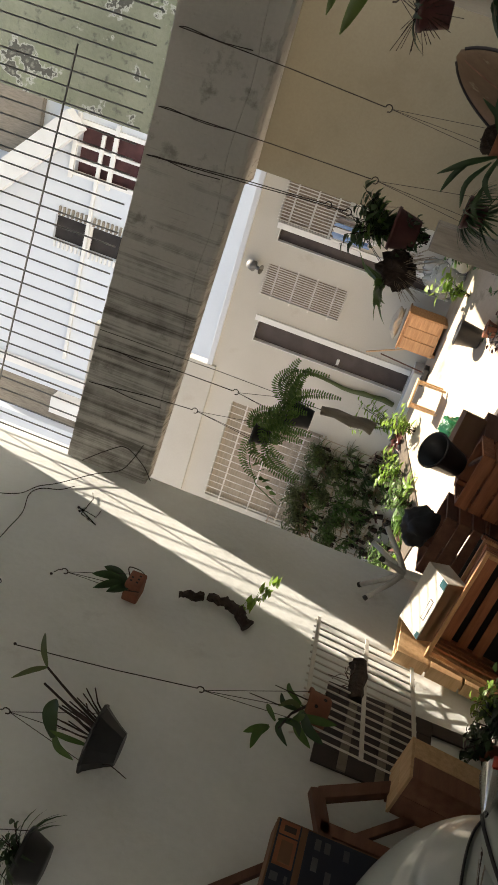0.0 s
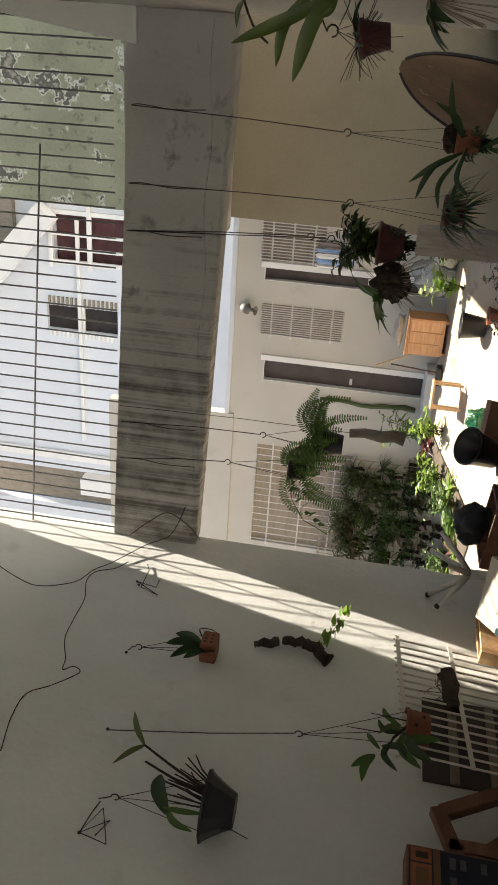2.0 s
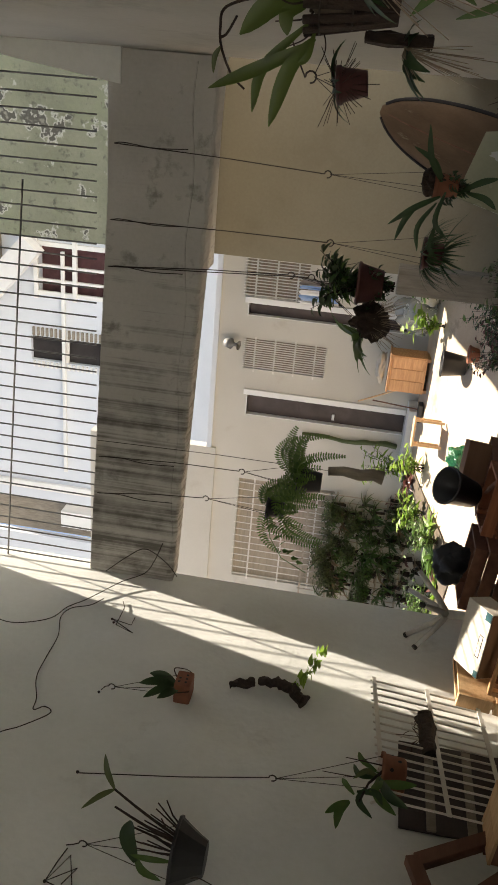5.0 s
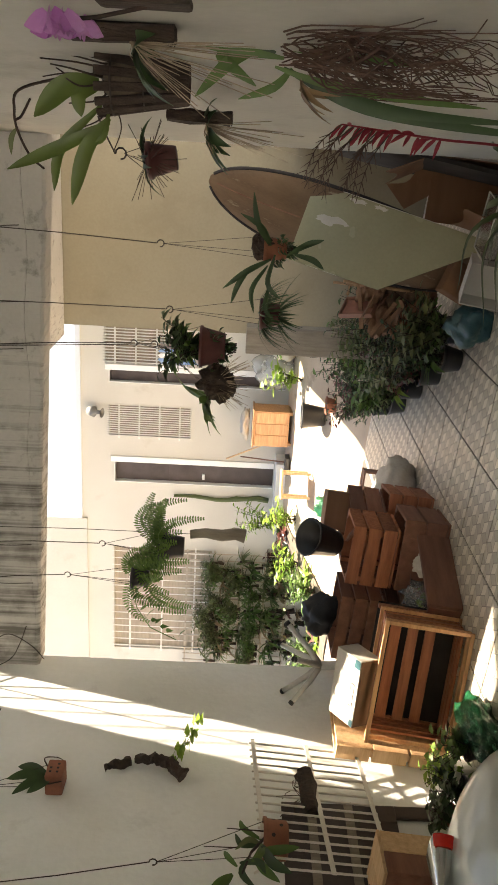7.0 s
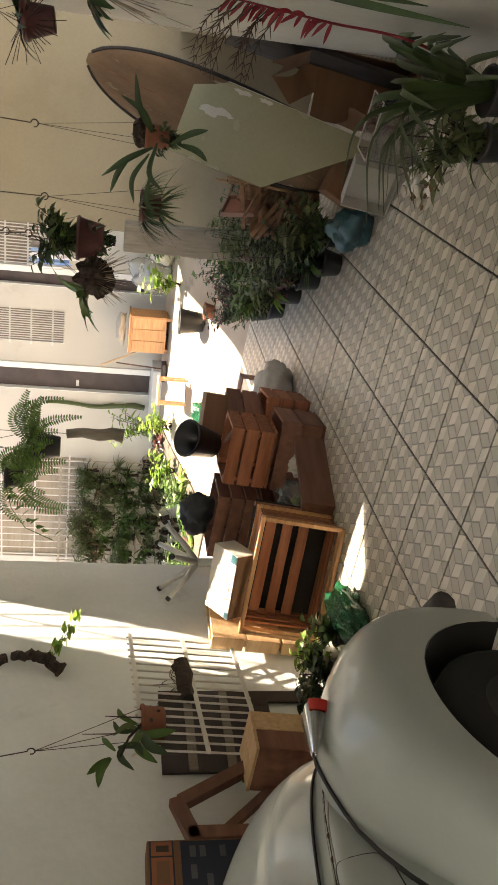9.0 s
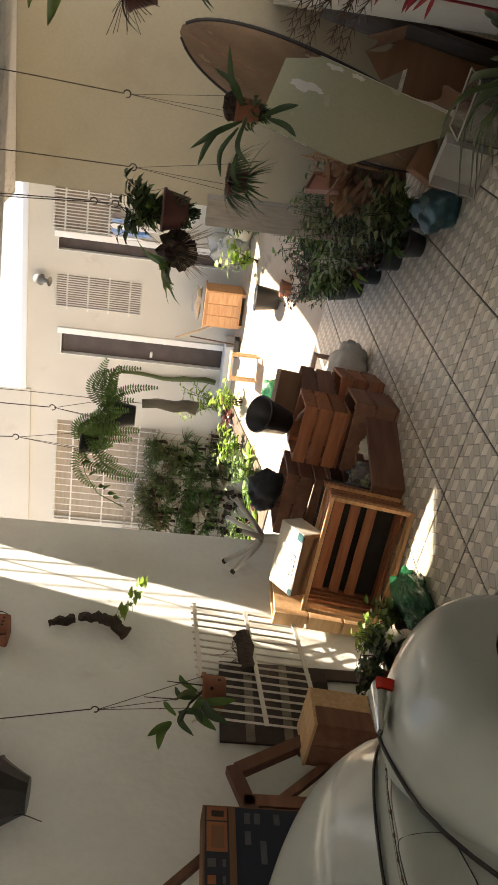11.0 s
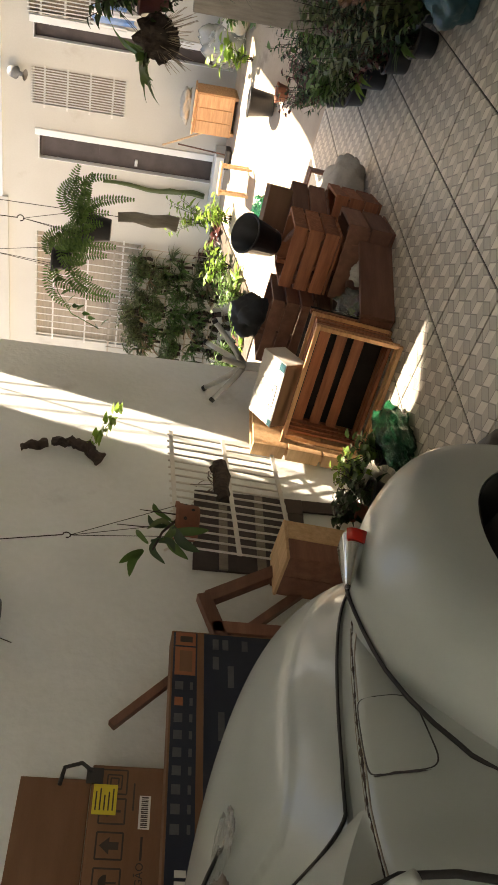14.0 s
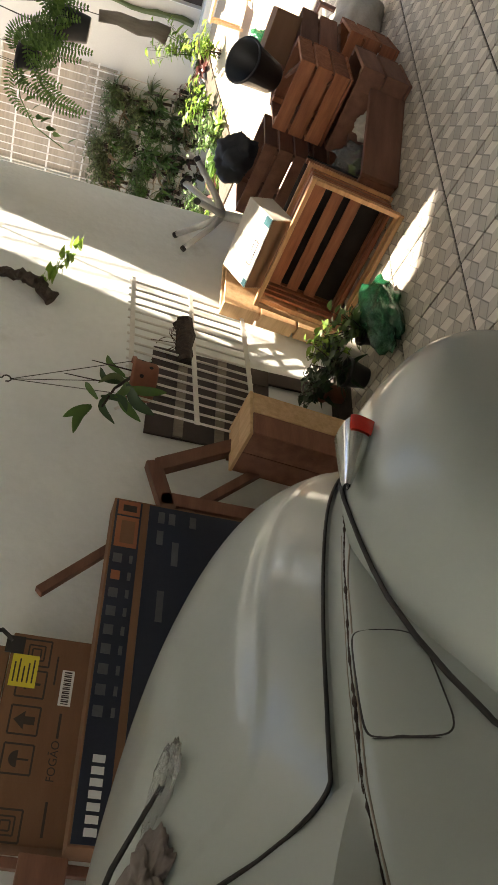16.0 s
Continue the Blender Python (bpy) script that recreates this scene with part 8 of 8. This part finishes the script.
# big bromeliad with a red flower spike
bro = thing("bromeliad", "large dark bromeliad with a red flower spike in a black pot", "plant", Matrix.Translation((2.44, -1.26, fz(2.44, -1.26))))
b = bmesh.new()
lathe(b, [(0.001, 0.002), (0.065, 0.002), (0.072, 0.01), (0.088, 0.20), (0.095, 0.21), (0.088, 0.22), (0.082, 0.205), (0.001, 0.18)], None, 22)
part("pot", b, M_BLACKPOT, bro, "black plastic pot", True)
for k in range(34):
    a = 2.4 * k
    ln, up = rnd(0.48, 0.80), rnd(0.6, 3.0)
    c, s = math.cos(a), math.sin(a)
    p0 = Vector((0.03 * c, 0.03 * s, 0.20))
    p1 = p0 + Vector((c, s, up)).normalized() * ln * 0.55
    p2 = p1 + Vector((c, s, up * 0.1 - 0.25)).normalized() * ln * 0.45
    if p2.x > 0.16:
        p1.x, p2.x = min(p1.x, 0.12), 0.15
    b = bmesh.new()
    ribbon(b, [p0, p1, p2], rnd(0.026, 0.036), Vector((-c * 0.6, -s * 0.6, 1)), 0.3, 7, 0.25)
    part("leaf", b, M_BROMLEAF, bro, "", True)
STEM = ((0.02, 0.0, 0.20), (0.12, -0.10, 0.55), (0.14, -0.14, 0.86), (0.155, -0.14, 1.03), (0.17, -0.14, 1.20))
b = bmesh.new()
tube(b, smooth_line(STEM), 0.006, 6, 0.003)
part("flower_stem", b, M_REDLEAF, bro, "red flower stem", True)
twigs = bmesh.new()
for k in range(9):
    t = k / 8
    p = Vector(STEM[3]).lerp(Vector(STEM[4]), t)
    d = Vector((-0.75 + 0.2 * rnd(-1, 1), rnd(-0.4, 0.3), 0.95 - 1.0 * rnd(0, 1) * (1 - 0.5 * t))).normalized()
    ln = rnd(0.16, 0.27)
    end = p + d * ln + Vector((-0.05, 0, -0.02))
    line = smooth_line([p, p + d * ln * 0.55, end], 4)
    tube(twigs, line, 0.0028, 4, 0.0014)
    for j in range(2, len(line) - 1):
        for s in (-1, 1):
            w = (d + Vector((rnd(-0.6, 0.1), rnd(-0.5, 0.5), s * 0.8))).normalized()
            tube(twigs, [line[j], line[j] + w * rnd(0.025, 0.055)], 0.0024, 4, 0.0008)
tagged(part("flower_stalk", twigs, M_REDROOT, bro, "thin dark branching flower stalks", True), kind="stuff")
for k in range(24):
    t = k / 23
    p = Vector(STEM[2]).lerp(Vector(STEM[4]), t)
    d = Vector((rnd(-1.0, 0.3), rnd(-0.8, 0.5), rnd(0.2, 1.0))).normalized()
    b = bmesh.new()
    ribbon(b, [p, p + d * 0.03, p + d * 0.062 + Vector((-0.01, 0, 0))], 0.014, (-0.3, -1, 0.2), 0.45, 3)
    part("bract", b, M_REDLEAF, bro, "", True)
lo = pot(on_floor(2.24, -1.10, 0.001), 0.075, 0.11, M_BLACKPOT, "glossy broad-leaved plant in a pot on the tiles", "potted_plant", "", category="plant")
bush(lo, (0, 0, 0.09), 0.30, 0.23, 34, 14, 0.075, M_OLIVE, wide=0.42, droop=1.0)
strap_plant(lo, (0, 0, 0.10), 6, 0.22, 0.035, M_LEAF, 0.4, 1.6)
